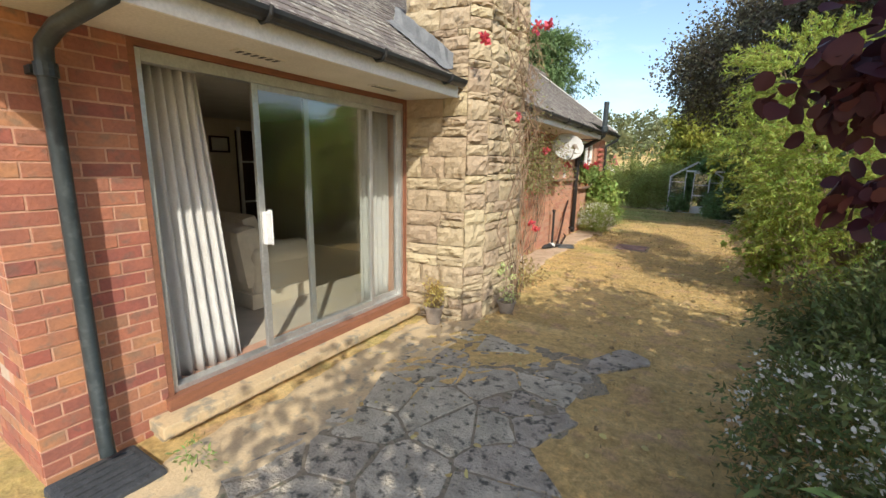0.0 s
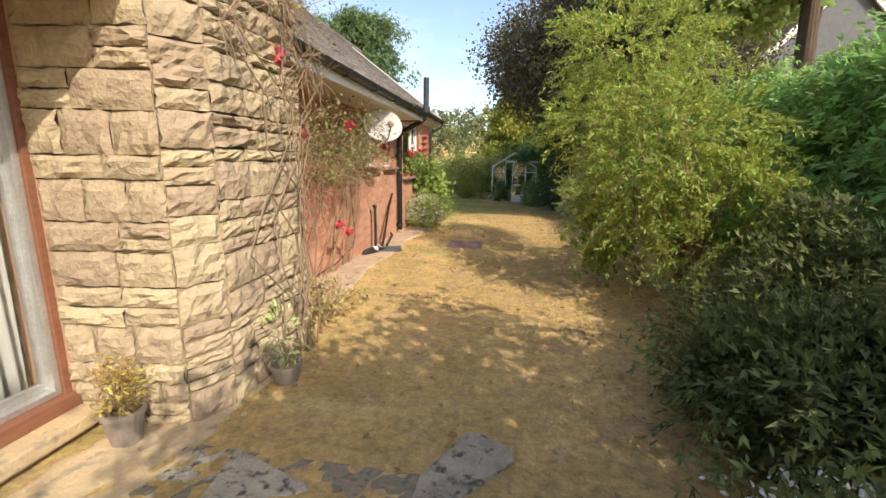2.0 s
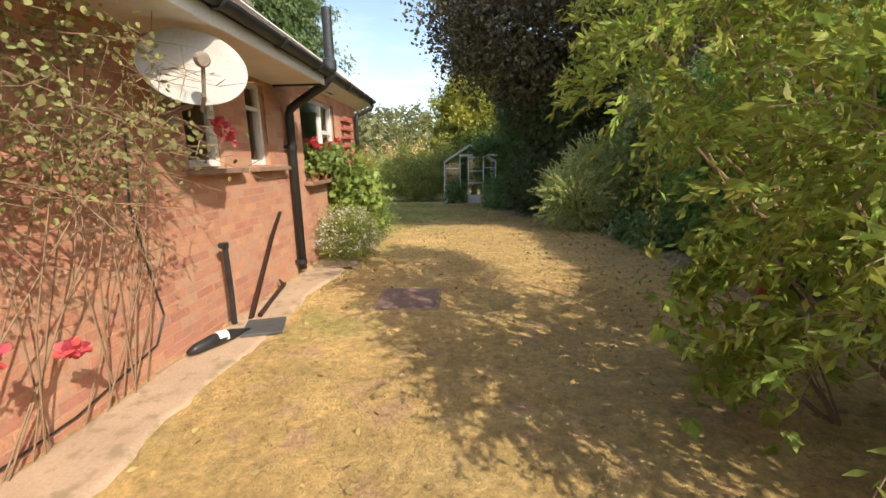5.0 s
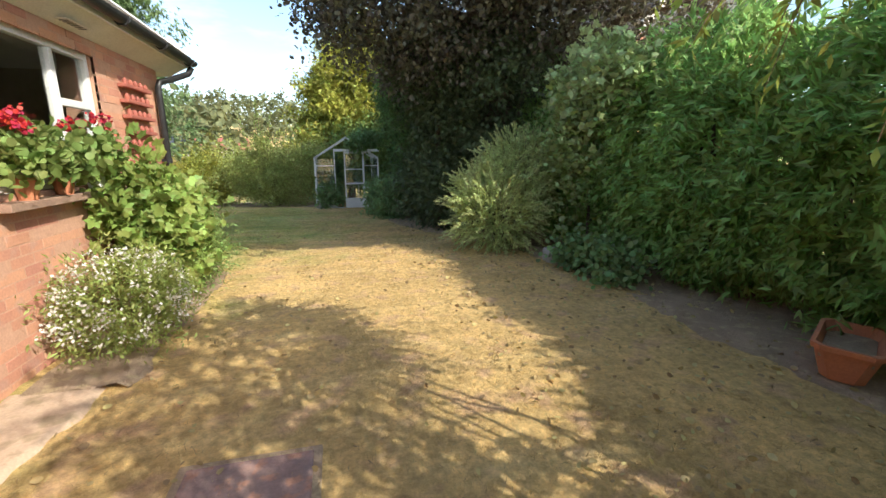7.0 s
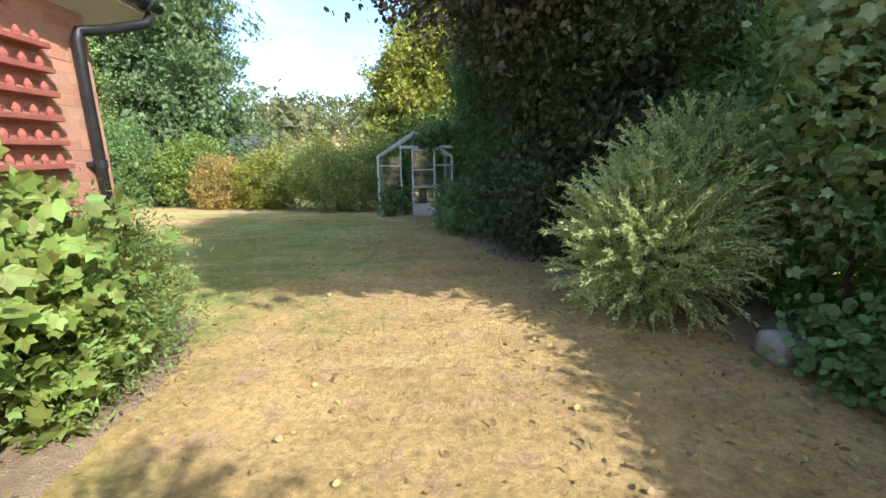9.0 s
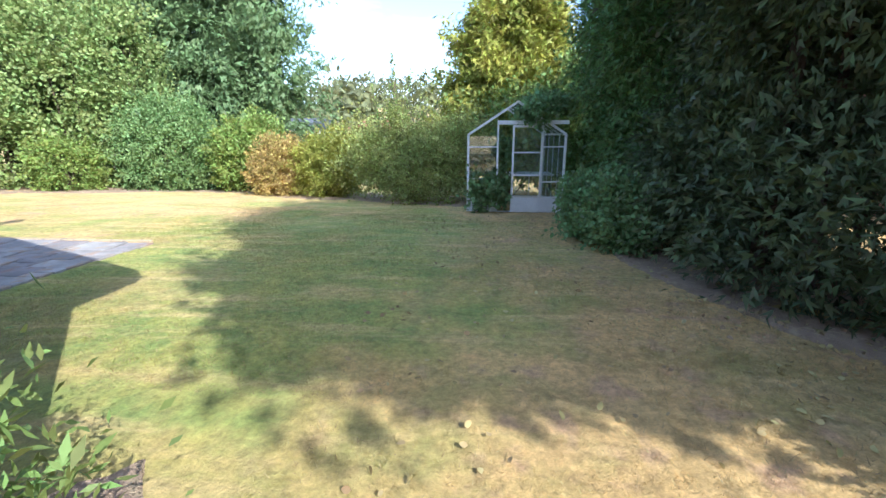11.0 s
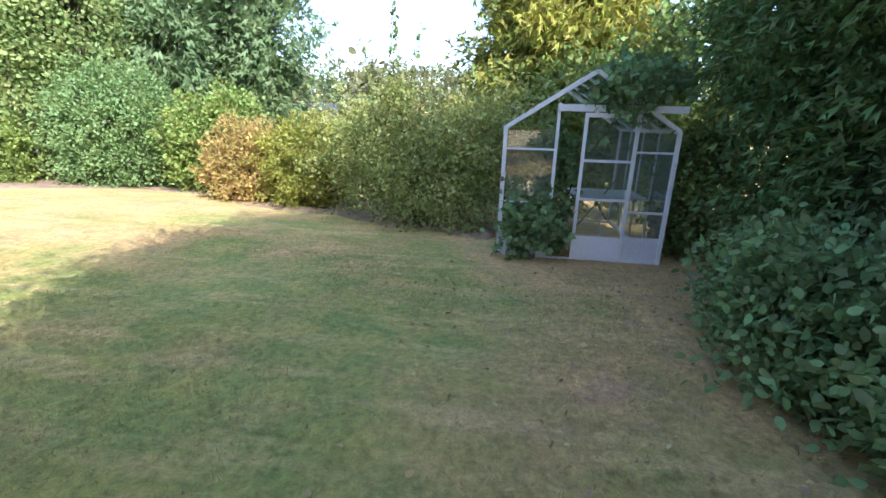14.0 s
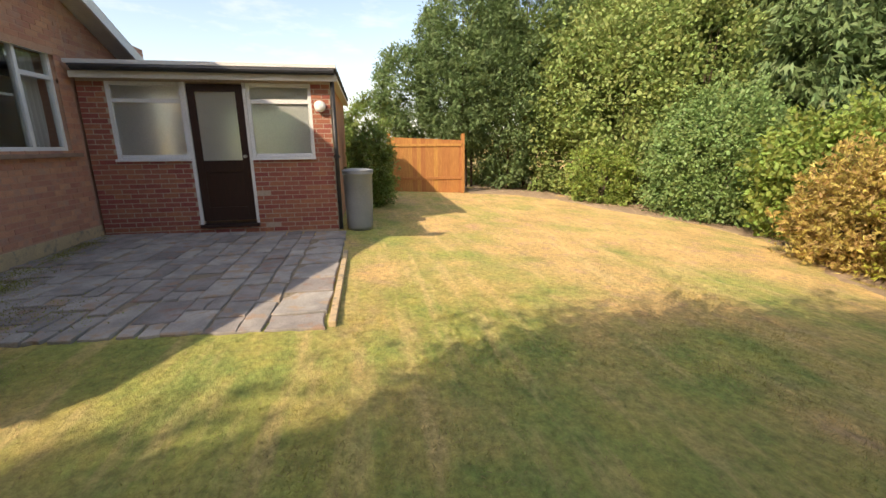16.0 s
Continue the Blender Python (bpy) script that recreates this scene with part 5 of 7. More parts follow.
# purple-leaved tree beside the camera's start
tree("purple_tree", 2.9, 0.6, [(2.6, 0.9, 3.0, 0.9, 1.0, 0.8), (3.2, 0.0, 3.4, 1.4, 1.4, 1.1), (2.2, -0.8, 3.0, 1.0, 1.0, 0.8), (1.95, 1.3, 2.6, 0.4, 0.5, 0.4), (3.3, 1.9, 3.2, 1.0, 1.0, 0.9)], 12500, L_PURPLE, 0.085, "round", "purple-leaved plum tree leaning over the paving", "tree", 19, trunk=0.08, height=3.0, clump=0.2, per=16, shell=0.2)
rng = np.random.default_rng(191)
bough = bpy.data.objects["purple_tree"]
bm = tube(bmesh.new(), [(2.85, 0.62, 2.0), (1.8, 1.0, 2.2), (1.3, 1.2, 1.9), (0.98, 1.28, 1.78)], [0.03, 0.016, 0.009, 0.003], 6)
tube(bm, [(1.4, 1.15, 1.96), (1.15, 1.28, 1.7), (1.02, 1.32, 1.63)], [0.008, 0.005, 0.002], 5)
p = np.concatenate([np.array((1.12, 1.6, 1.87)) + rng.normal(0, 1, (260, 3)) * (0.09, 0.07, 0.06), np.array((1.4, 1.5, 2.05)) + rng.normal(0, 1, (420, 3)) * (0.15, 0.08, 0.1), np.array((1.14, 1.66, 1.63)) + rng.normal(0, 1, (70, 3)) * (0.05, 0.04, 0.03)])
p = np.array((0.8, 0.405, 1.67)) + (p - np.array((0.8, 0.405, 1.67))) * 0.72
part("bough", bm, M_BARK, bough)
part("bough_leaves", leaf_mesh("bough_leaves", p, np.tile((-0.3, 0.1, -0.7), (len(p), 1)), 0.034, "round", rng, 0.6), L_PURPLE, bough)

# big dark copper tree over the lawn
tree("copper_beech", 3.6, 16.9, [(2.9, 16.6, 5.0, 3.1, 2.6, 2.2), (0.9, 16.1, 4.5, 1.5, 1.4, 1.0), (2.0, 16.9, 4.6, 2.3, 2.0, 1.9), (3.6, 18.4, 5.0, 2.6, 2.4, 2.6), (2.8, 16.6, 6.3, 1.6, 1.6, 0.9), (5.4, 17.6, 4.0, 1.9, 2.2, 3.2), (5.6, 15.6, 4.6, 1.6, 1.6, 2.2)], 90000, L_DARK, 0.085, "oval", "huge dark bronze copper beech with spreading low branches", "tree", 20, trunk=0.35, height=6.0, limbs=26, clump=0.24, per=44, shell=0.55, rough=0.07)
hedge("dark_conifer", [(3.1, 17.6, 2.6, 1.2, 1.6, 1.5), (3.6, 16.4, 2.4, 1.0, 1.2, 1.4), (3.6, 19.6, 2.2, 1.2, 1.4, 1.9), (2.7, 17.1, 0.5, 0.95, 1.1, 0.9), (2.6, 18.5, 0.7, 0.85, 1.1, 1.0), (3.0, 19.8, 0.8, 0.9, 0.9, 1.1), (2.6, 17.6, 3.2, 1.1, 1.2, 0.9), (4.0, 20.4, 0.8, 1.0, 1.0, 1.3)], 98000, L_SHADY, 0.105, "dense dark green conifer sweeping to the ground under the beech", 201, 3.3, 18.0, clump=0.17, per=50, droop=0.35, category="tree")
tree("neighbour_tree", 5.6, 11.2, [(5.0, 11.7, 5.3, 1.1, 1.2, 0.9), (5.1, 11.2, 6.6, 1.2, 1.2, 1.1), (4.7, 9.7, 6.9, 0.95, 0.9, 0.8), (4.9, 9.9, 8.2, 1.0, 1.0, 0.9), (5.2, 11.0, 8.2, 1.2, 1.3, 1.3), (5.0, 12.9, 5.6, 1.2, 1.3, 1.2), (5.3, 13.2, 7.2, 1.3, 1.4, 1.3)], 46000, L_MID, 0.16, "oval", "tall leafy tree standing behind the conifer hedge", "tree", 221, trunk=0.18, height=6.5, clump=0.22, per=30)
hedge("yew", [(2.95, 21.5, 1.8, 1.0, 1.1, 2.2), (3.3, 20.5, 3.0, 1.2, 1.2, 2.2), (2.8, 22.6, 3.3, 0.95, 1.1, 2.0), (2.6, 21.0, 3.2, 0.9, 1.0, 1.1), (3.7, 21.6, 0.6, 1.1, 1.2, 1.3)], 90000, L_YEW, 0.105, "dark green yew mass beside the greenhouse", 22, 3.2, 21.6, clump=0.2, per=60, droop=0.35, category="tree")
plant("laurel_bush", 1.7, 19.3, [(1.55, 18.8, 0.3, 0.4, 0.5, 0.55), (1.5, 19.6, 0.25, 0.55, 0.6, 0.55), (1.75, 20.4, 0.2, 0.5, 0.5, 0.45)], 19000, L_LAUREL, 0.06, "oval", "rounded blue-green broad-leaved bush on the lawn's edge", "shrub", 23, clump=0.08, per=14)
tree("golden_conifer", 0.9, 28.2, [(0.9, 28.2, 2.2, 2.2, 1.9, 1.8), (0.9, 28.2, 3.6, 1.8, 1.7, 1.5), (1.1, 28.2, 4.9, 1.4, 1.3, 1.4), (1.3, 28.2, 6.2, 0.9, 0.9, 1.4)], 40000, L_GOLD, 0.2, "spray", "golden-yellow cypress behind the greenhouse", "tree", 24, trunk=0.15, height=5.5, clump=0.2, per=60, droop=0.45, shell=0.7, rough=0.2)
plant("bush", 2.3, 23.3, [(2.25, 23.2, 0.5, 0.55, 0.6, 1.0)], 9000, L_MID, 0.07, "oval", "green shrub filling the gap beside the greenhouse", "shrub", 251, clump=0.1)
plant("bush", 1.9, 26.2, [(1.6, 26.2, 1.3, 1.9, 0.9, 1.5), (3.0, 25.6, 2.0, 1.2, 1.0, 1.6)], 18000, L_MID, 0.11, "oval", "dense green shrubs behind the greenhouse", "shrub", 25, clump=0.16)

# back boundary, from the greenhouse round to the fence
plant("apple_bush", -1.9, 24.4, [(-1.6, 24.2, 0.55, 1.0, 0.8, 0.95), (-2.7, 25.0, 0.7, 1.0, 0.8, 1.0), (-0.8, 24.6, 0.8, 0.9, 0.8, 1.05), (-2.3, 24.7, 1.5, 0.3, 0.3, 0.6)], 42000, L_LIGHT, 0.058, "oval", "tangled green fruit bush with tall whippy shoots", "shrub", 26, stems=18, r0=0.015, clump=0.12, per=20, rough=0.3)
plant("bush", -4.9, 26.2, [(-4.6, 26.0, 0.3, 1.0, 0.8, 1.05)], 22000, L_GOLD, 0.085, "spray", "rounded yellow-green conifer bush", "shrub", 27, clump=0.07)
plant("bush", -6.3, 26.5, [(-6.2, 26.3, 0.25, 1.0, 0.8, 1.0)], 20000, L_BROWN, 0.085, "spray", "rounded bush scorched brown by drought", "shrub", 28, clump=0.07)
plant("bush", -8.0, 27.3, [(-8.0, 27.3, 0.6, 1.0, 0.8, 1.2), (-7.4, 27.8, 1.2, 0.6, 0.6, 0.9)], 15000, L_BRIGHT, 0.09, "oval", "bright green leafy shrub in the back border", "shrub", 29, clump=0.11)
plant("bush", -10.6, 27.6, [(-10.6, 27.6, 0.7, 1.6, 1.2, 1.7)], 46000, L_DOME, 0.075, "oval", "large domed mid-green evergreen shrub", "shrub", 30, clump=0.1, shell=0.8)
plant("bush", -13.0, 26.0, [(-13.0, 26.0, 0.4, 0.9, 0.9, 0.9)], 10000, L_BRIGHT, 0.07, "oval", "neat round light-green clipped bush", "shrub", 31, clump=0.07, shell=0.8)
hedge("hedge", [(-12.5 - k * 1.3, 28.5 - k * 1.1, 2.2, 1.5, 1.4, 3.6 + 0.5 * math.sin(k * 2)) for k in range(5)], 76000, L_MIXED, 0.115, "tall mixed light-green hedge at the garden's edge", 32, -15.0, 26.3, shape="oval", clump=0.26, per=70)
hedge("hedge", [(-15.9, 22.4, 3.4, 1.3, 1.6, 1.7), (-16.2, 21.0, 3.0, 1.1, 1.4, 1.6), (-16.0, 24.0, 2.6, 1.2, 1.3, 2.6), (-16.3, 22.8, 5.0, 1.2, 1.6, 1.5), (-16.6, 25.0, 5.0, 1.5, 1.6, 2.0), (-15.4, 22.2, 2.4, 0.8, 1.2, 0.9)], 90000, L_SPRUCE, 0.12, "rounded green conifer rising above the fence", 33, -16.0, 22.0, clump=0.13, per=40, shell=0.84)
tree("fir_tree", -10.2, 31.5, [(-10.2, 31.5, 1.6 + k * 1.2, 2.4 - 0.05 * k + 0.25 * (k % 2), 2.4 - 0.05 * k, 0.8) for k in range(8)], 64000, L_SPRUCE, 0.24, "spray", "tall dark green fir with drooping tiered branches", "tree", 34, trunk=0.25, height=9.5, clump=0.3, per=90, droop=0.45, shell=0.6, rough=0.25, spread=0.45)
tree("fir_tree", -14.3, 31.0, [(-14.3, 31.0, 2.0 + k * 1.1, 2.6 - 0.08 * k, 2.4 - 0.08 * k, 1.0) for k in range(8)], 50000, L_SPRUCE, 0.24, "spray", "tall light green cypress behind the shrubs", "tree", 35, trunk=0.25, height=9.0, clump=0.3, per=90, droop=0.4, shell=0.6)
tree("fir_tree", -18.0, 29.0, [(-18.0, 29.0, 2.0 + k * 1.1, 2.8 - 0.1 * k, 2.6 - 0.1 * k, 1.0) for k in range(8)], 34000, L_MIXED, 0.24, "spray", "tall light green cypress behind the shrubs", "tree", 36, trunk=0.25, height=9.0, clump=0.3, per=90, droop=0.4, shell=0.6)

plant("bush", -11.6, 19.3, [(-11.6, 19.3, 0.8, 0.5, 0.5, 1.0)], 9000, L_MID, 0.09, "spray", "narrow green conifer bush behind the water butt", "shrub", 37, clump=0.08)
hedge("hedge", [(-16.8, 19.6, 1.4, 1.0, 1.2, 1.7), (-17.0, 17.6, 1.3, 1.0, 1.3, 1.6), (-17.0, 15.4, 1.3, 1.0, 1.3, 1.6)], 22000, L_MID, 0.14, "dense green hedge beyond the extension", 38, -16.9, 17.5, clump=0.12)
nh = base("neighbour_house", 10.6, 22.0, 0.0, "neighbouring house with a steep grey roof and white bargeboards", "house")
part("wall", prism(bmesh.new(), [(7.9, 18.4), (13.3, 18.4), (13.3, 26.0), (7.9, 26.0)], -0.3, 4.5), M_BRICKP_J, nh)
bm = bmesh.new()
gv = [bm.verts.new(p) for y in (18.41, 18.6) for p in ((7.9, y, 4.5), (13.3, y, 4.5), (10.6, y, 7.3))]
for f in ((0, 1, 2), (5, 4, 3), (0, 2, 5, 3), (1, 4, 5, 2), (0, 3, 4, 1)):
    bm.faces.new([gv[k] for k in f])
part("gable_boarding", bm, M_SLATE, nh)
for sg in (-1, 1):
    for nm, y0, y1, lo, hi, mt in (("roof_slope", 18.3, 26.2, 0.02, 0.14, M_TILE_J), ("bargeboard", 18.22, 18.29, -0.12, 0.15, M_WHITE)):
        bm = bmesh.new()
        xe, ze = 10.6 + sg * 3.1, 4.09
        vv = [bm.verts.new(p) for y in (y0, y1) for p in ((xe, y, ze + lo), (10.6, y, 7.3 + lo), (10.6, y, 7.3 + hi), (xe, y, ze + hi))]
        for f in ((0, 1, 2, 3), (7, 6, 5, 4), (0, 4, 5, 1), (1, 5, 6, 2), (2, 6, 7, 3), (3, 7, 4, 0)):
            bm.faces.new([vv[k] for k in f])
        part(nm, bm, mt, nh)
for k, (x, y) in enumerate(((-24.0, 78.0), (-17.0, 84.0), (-32.0, 90.0))):
    fh = base("far_house", x, y, -0.69, "far white-walled bungalow with a low dark roof", "house", "far houses")
    part("wall", boxed(x - 3.5, x + 3.5, y - 3, y + 3, -1.0, 2.1), M_WHITE, fh)
    bm = bmesh.new()
    gv = [bm.verts.new(p) for p in ((x - 4, y - 3.4, 2.1), (x + 4, y - 3.4, 2.1), (x + 4, y + 3.4, 2.1), (x - 4, y + 3.4, 2.1), (x - 3.8, y, 3.9), (x + 3.8, y, 3.9))]
    for f in ((0, 1, 5, 4), (2, 3, 4, 5), (1, 2, 5), (3, 0, 4), (3, 2, 1, 0)):
        bm.faces.new([gv[q] for q in f])
    part("roof", bm, M_SLATE if k != 1 else M_REDTILE, fh)

# distant wooded rise
frng = np.random.default_rng(40)
far = []
for k in range(120):
    x, y = frng.uniform(-150, 130), frng.uniform(120, 210)
    z = 0.12 * min(y - 95, 130)
    r = frng.uniform(4, 7)
    far.append((x, y, z + r * 0.7, r, r, r))
far += [(-19.0, 70.0, 5.2, 3.2, 3.2, 4.6), (-16.0, 74.0, 3.4, 3.0, 3.0, 3.6), (-33.0, 72.0, 3.0, 4.0, 3.0, 3.6), (-27.0, 96.0, 4.0, 5.0, 4.0, 5.0), (-8.0, 80.0, 3.0, 4.0, 3.0, 4.0), (2.0, 84.0, 4.0, 5.0, 3.0, 5.0)]
pts, grow = crown(far, 50000, frng, 1.0, 0.75, 30, floor=-2)
tagged(single("backdrop_wood", leaf_mesh("wood", pts, grow, 1.05, "oval", frng, 0.8), L_FAR, "distant wooded rise beyond the gardens", "woodland", kind="stuff"))
near_far = [(frng.uniform(-14, 10), frng.uniform(36, 44), -0.4, 1.9, 1.9, 2.0) for k in range(16)]
pts, grow = crown(near_far, 40000, frng, 0.4, 0.7, 30, floor=-1)
single("backdrop_thicket", leaf_mesh("thicket", pts, grow, 0.22, "oval", frng, 0.8), L_FARY, "sunlit yellow-green thicket beyond the boundary", "woodland", kind="stuff")

# tall whips standing out of the fruit bush
apple = bpy.data.objects["apple_bush"]
wr = np.random.default_rng(261)
for x0, y0, dx, top in ((-2.3, 24.7, -0.05, 3.3), (-2.5, 24.8, 0.1, 3.0), (-2.15, 24.6, 0.3, 2.9), (-1.4, 24.4, 0.75, 3.2), (-2.8, 24.9, -0.2, 2.7)):
    curve = [Vector((x0 + dx * t * t, y0 + 0.05 * math.sin(3 * t), 1.0 + (top - 1.0) * t)) for t in np.linspace(0, 1, 9)]
    part("whip", tube(bmesh.new(), curve, list(np.linspace(0.012, 0.003, 9)), 5), M_TWIG, apple)
    pp = np.array([tuple(curve[i].lerp(curve[i + 1], u)) for i in range(3, 8) for u in (0.1, 0.4, 0.7, 0.95)])
    pp = np.repeat(pp, 3, axis=0) + wr.normal(0, 0.02, (len(pp) * 3, 3))
    tagged(part("whip_leaves", leaf_mesh("whip_leaves", pp, wr.normal(0, 0.7, pp.shape) + (0, 0, 0.3), 0.075, "oval", wr, 0.3), L_MID, apple), kind="stuff")

# ---- house border ----
plant("daisy_bush", -1.5, 11.75, [(-1.45, 11.75, 0.35, 0.42, 0.5, 0.4)], 9000, L_LIGHT, 0.045, "lance", "bushy plant covered in small white daisies", "flowering plant", 50, stems=14, r0=0.005, bark=M_TWIG, clump=0.06, extra=(("blossom", 8, 330, 0.024, "oval", L_PETAL, 0.25),))
plant("grape_vine", -1.6, 12.9, [(-1.55, 12.9, 0.7, 0.4, 0.6, 0.65), (-1.6, 12.5, 1.1, 0.35, 0.4, 0.4)], 2300, L_BRIGHT, 0.085, "vine", "bright green vine leaves growing by the wall", "climber", 51, stems=10, r0=0.01, bark=M_TWIG, clump=0.1, per=8)
plant("bush", -1.7, 13.9, [(-1.58, 13.6, 0.5, 0.42, 0.6, 0.62), (-1.5, 13.1, 0.35, 0.42, 0.4, 0.4)], 15000, L_MID, 0.05, "lance", "loose green border shrub on the lawn's edge", "shrub", 52, stems=12, r0=0.008, clump=0.09, rough=0.15)

# ---- greenhouse ----
GX0, GX1, GY0, GY1, GZ0, GEAVE, GTOP = -0.42, 1.6, 22.5, 25.0, -0.32, 1.33, 1.98
gh = base("greenhouse", 0.59, 23.7, GZ0, "small white-framed aluminium greenhouse overgrown by a vine", "greenhouse")


def bar(p, q, r=0.018, name="frame_bar"):
    d = Vector(q) - Vector(p)
    m = Matrix.Translation(p) @ d.to_track_quat("Z", "Y").to_matrix().to_4x4()
    part(name, boxed(-r, r, -r, r, 0, d.length, m, bevel=0.003), M_WHITE, gh)


GM = (GX0 + GX1) / 2
for y in (GY0, GY1):
    bar((GX0, y, GZ0), (GX0, y, GEAVE), 0.024)
    bar((GX1, y, GZ0), (GX1, y, GEAVE), 0.024)
    bar((GX0, y, GEAVE), (GM, y, GTOP), 0.024)
    bar((GX1, y, GEAVE), (GM, y, GTOP), 0.024)
    bar((GX0, y, GZ0 + 0.02), (GX1, y, GZ0 + 0.02), 0.02)
for x, z in ((GX0, GEAVE), (GX1, GEAVE), (GM, GTOP), (GX0, GZ0 + 0.03), (GX1, GZ0 + 0.03)):
    bar((x, GY0, z), (x, GY1, z), 0.02)
for k in range(1, 4):
    y = GY0 + (GY1 - GY0) * k / 4
    for a, b in (((GX0, y, GZ0), (GX0, y, GEAVE)), ((GX1, y, GZ0), (GX1, y, GEAVE)), ((GX0, y, GEAVE), (GM, y, GTOP)), ((GX1, y, GEAVE), (GM, y, GTOP))):
        bar(a, b, 0.013)
DX0, DX1 = 0.2, 1.13
bar((DX0, GY0, GZ0), (DX0, GY0, 1.62))
bar((DX1, GY0, GZ0), (DX1, GY0, 1.62))
part("door_rail", boxed(DX0 - 0.02, GX1 + 0.04, GY0 - 0.06, GY0 - 0.02, 1.53, 1.61, bevel=0.006), M_WHITE, gh)
bar((GX0, GY0, 1.08), (DX0, GY0, 1.08), 0.012)
bar((DX1, GY0, 1.08), (GX1, GY0, 1.08), 0.012)
bar((DX1, GY0, 0.35), (GX1, GY0, 0.35), 0.014)
bar((GX0, GY0, 0.42), (DX0, GY0, 0.42), 0.012)
door = part("sliding_door", boxed(0.5, 0.54, GY0 - 0.055, GY0 - 0.03, GZ0 + 0.03, 1.52, bevel=0.004), M_WHITE, gh)
for a in (((1.09, 1.13, GZ0 + 0.03, 1.52)), (0.54, 1.09, 0.95, 0.98), (0.54, 1.09, 0.48, 0.51), (0.54, 1.09, GZ0 + 0.03, 0.03), (0.54, 1.09, 1.47, 1.52)):
    part("door_bar", boxed(a[0], a[1], GY0 - 0.054, GY0 - 0.031, a[2], a[3], bevel=0.003), M_WHITE, door)
part("kick_panel", boxed(DX1 + 0.02, GX1 - 0.02, GY0 - 0.01, GY0 + 0.01, GZ0 + 0.03, 0.03), M_WHITE, gh)
part("kick_panel", boxed(GX0 + 0.02, DX0 - 0.02, GY0 - 0.01, GY0 + 0.01, GZ0 + 0.03, 0.03), M_WHITE, gh)
for a, b, lo, hi in ((GX0 + 0.03, DX0 - 0.02, 0.05, 1.3), (DX1 + 0.02, GX1 - 0.03, 0.05, 1.3), (0.55, 1.08, 0.05, 1.46)):
    part("pane", boxed(a, b, GY0 - 0.004, GY0, lo, hi), M_GGLASS, gh).visible_shadow = False
for x in (GX0, GX1):
    for k in range(4):
        y = GY0 + (GY1 - GY0) * k / 4
        part("pane", boxed(x - 0.002, x + 0.002, y + 0.02, y + 0.6, GZ0 + 0.06, GEAVE - 0.03), M_GGLASS, gh).visible_shadow = False
for sgn, xe in ((1, GX0), (-1, GX1)):
    for k in range(4):
        y = GY0 + (GY1 - GY0) * k / 4
        bm = bmesh.new()
        lo, hi = (xe, GEAVE + 0.012), (GM, GTOP + 0.012)
        f = [bm.verts.new(p) for p in ((lo[0], y + 0.02, lo[1]), (hi[0], y + 0.02, hi[1]), (hi[0], y + 0.6, hi[1]), (lo[0], y + 0.6, lo[1]))]
        b = [bm.verts.new(v.co + Vector((0, 0, 0.004))) for v in f]
        bm.faces.new(f)
        bm.faces.new(b[::-1])
        for i in range(4):
            bm.faces.new((f[i], f[(i + 1) % 4], b[(i + 1) % 4], b[i]))
        part("pane", bm, M_GGLASS, gh).visible_shadow = False
for x, w in ((0.55, 0.02), (0.95, 0.015)):
    part("staging_leg", boxed(x, x + w, GY0 + 0.5, GY0 + 0.52, GZ0, 0.45), M_WHITE, gh)
part("staging", boxed(0.5, 1.5, GY0 + 0.45, GY0 + 1.2, 0.44, 0.47), M_WHITE, gh)
plant("grape_vine", 0.3, 22.9, [(0.3, 22.8, 0.5, 0.18, 0.25, 0.8), (-0.05, 22.35, 0.15, 0.35, 0.15, 0.4), (0.95, 22.45, 1.75, 0.35, 0.2, 0.25), (1.3, 23.4, 1.95, 0.6, 0.8, 0.2)], 3600, L_LAUREL, 0.085, "vine", "vine sprawling through and over the greenhouse", "climber", 60, stems=6, r0=0.012, clump=0.08, per=8)

# ---- fence, water butt ----
fence = base("fence_panel", -14.4, 21.0, 0.0, "orange-stained close-board timber fence panel", "fence")
for k in range(17):
    y = 19.9 + k * 0.13
    part("board", boxed(-14.45 + 0.008 * (k % 2), -14.43 + 0.008 * (k % 2), y, y + 0.138, 0.02 - 0.006 * k, 1.62 - 0.006 * k), M_FENCE, fence)
for y in (19.85, 22.12):
    part("post", boxed(-14.5, -14.4, y - 0.05, y + 0.05, -0.1, 1.72, bevel=0.006), M_FENCE, fence)
for z in (0.35, 1.35):
    part("rail", boxed(-14.43, -14.40, 19.9, 22.1, z, z + 0.08), M_FENCE, fence)
butt = base("water_butt", -8.95, 19.02, -0.07, "grey plastic water butt beside the extension", "water butt")
bm = lathe(bmesh.new(), [(0.21, -0.07), (0.225, 0.0), (0.24, 0.4), (0.25, 0.88), (0.265, 0.89), (0.265, 0.94)], -8.95, 19.02, 28)
part("barrel", bm, M_BUTT, butt, smooth=True)
part("lid", lathe(bmesh.new(), [(0.27, 0.942), (0.27, 0.965), (0.2, 0.985), (0.03, 0.99)], -8.95, 19.02, 28), M_BUTT, butt)

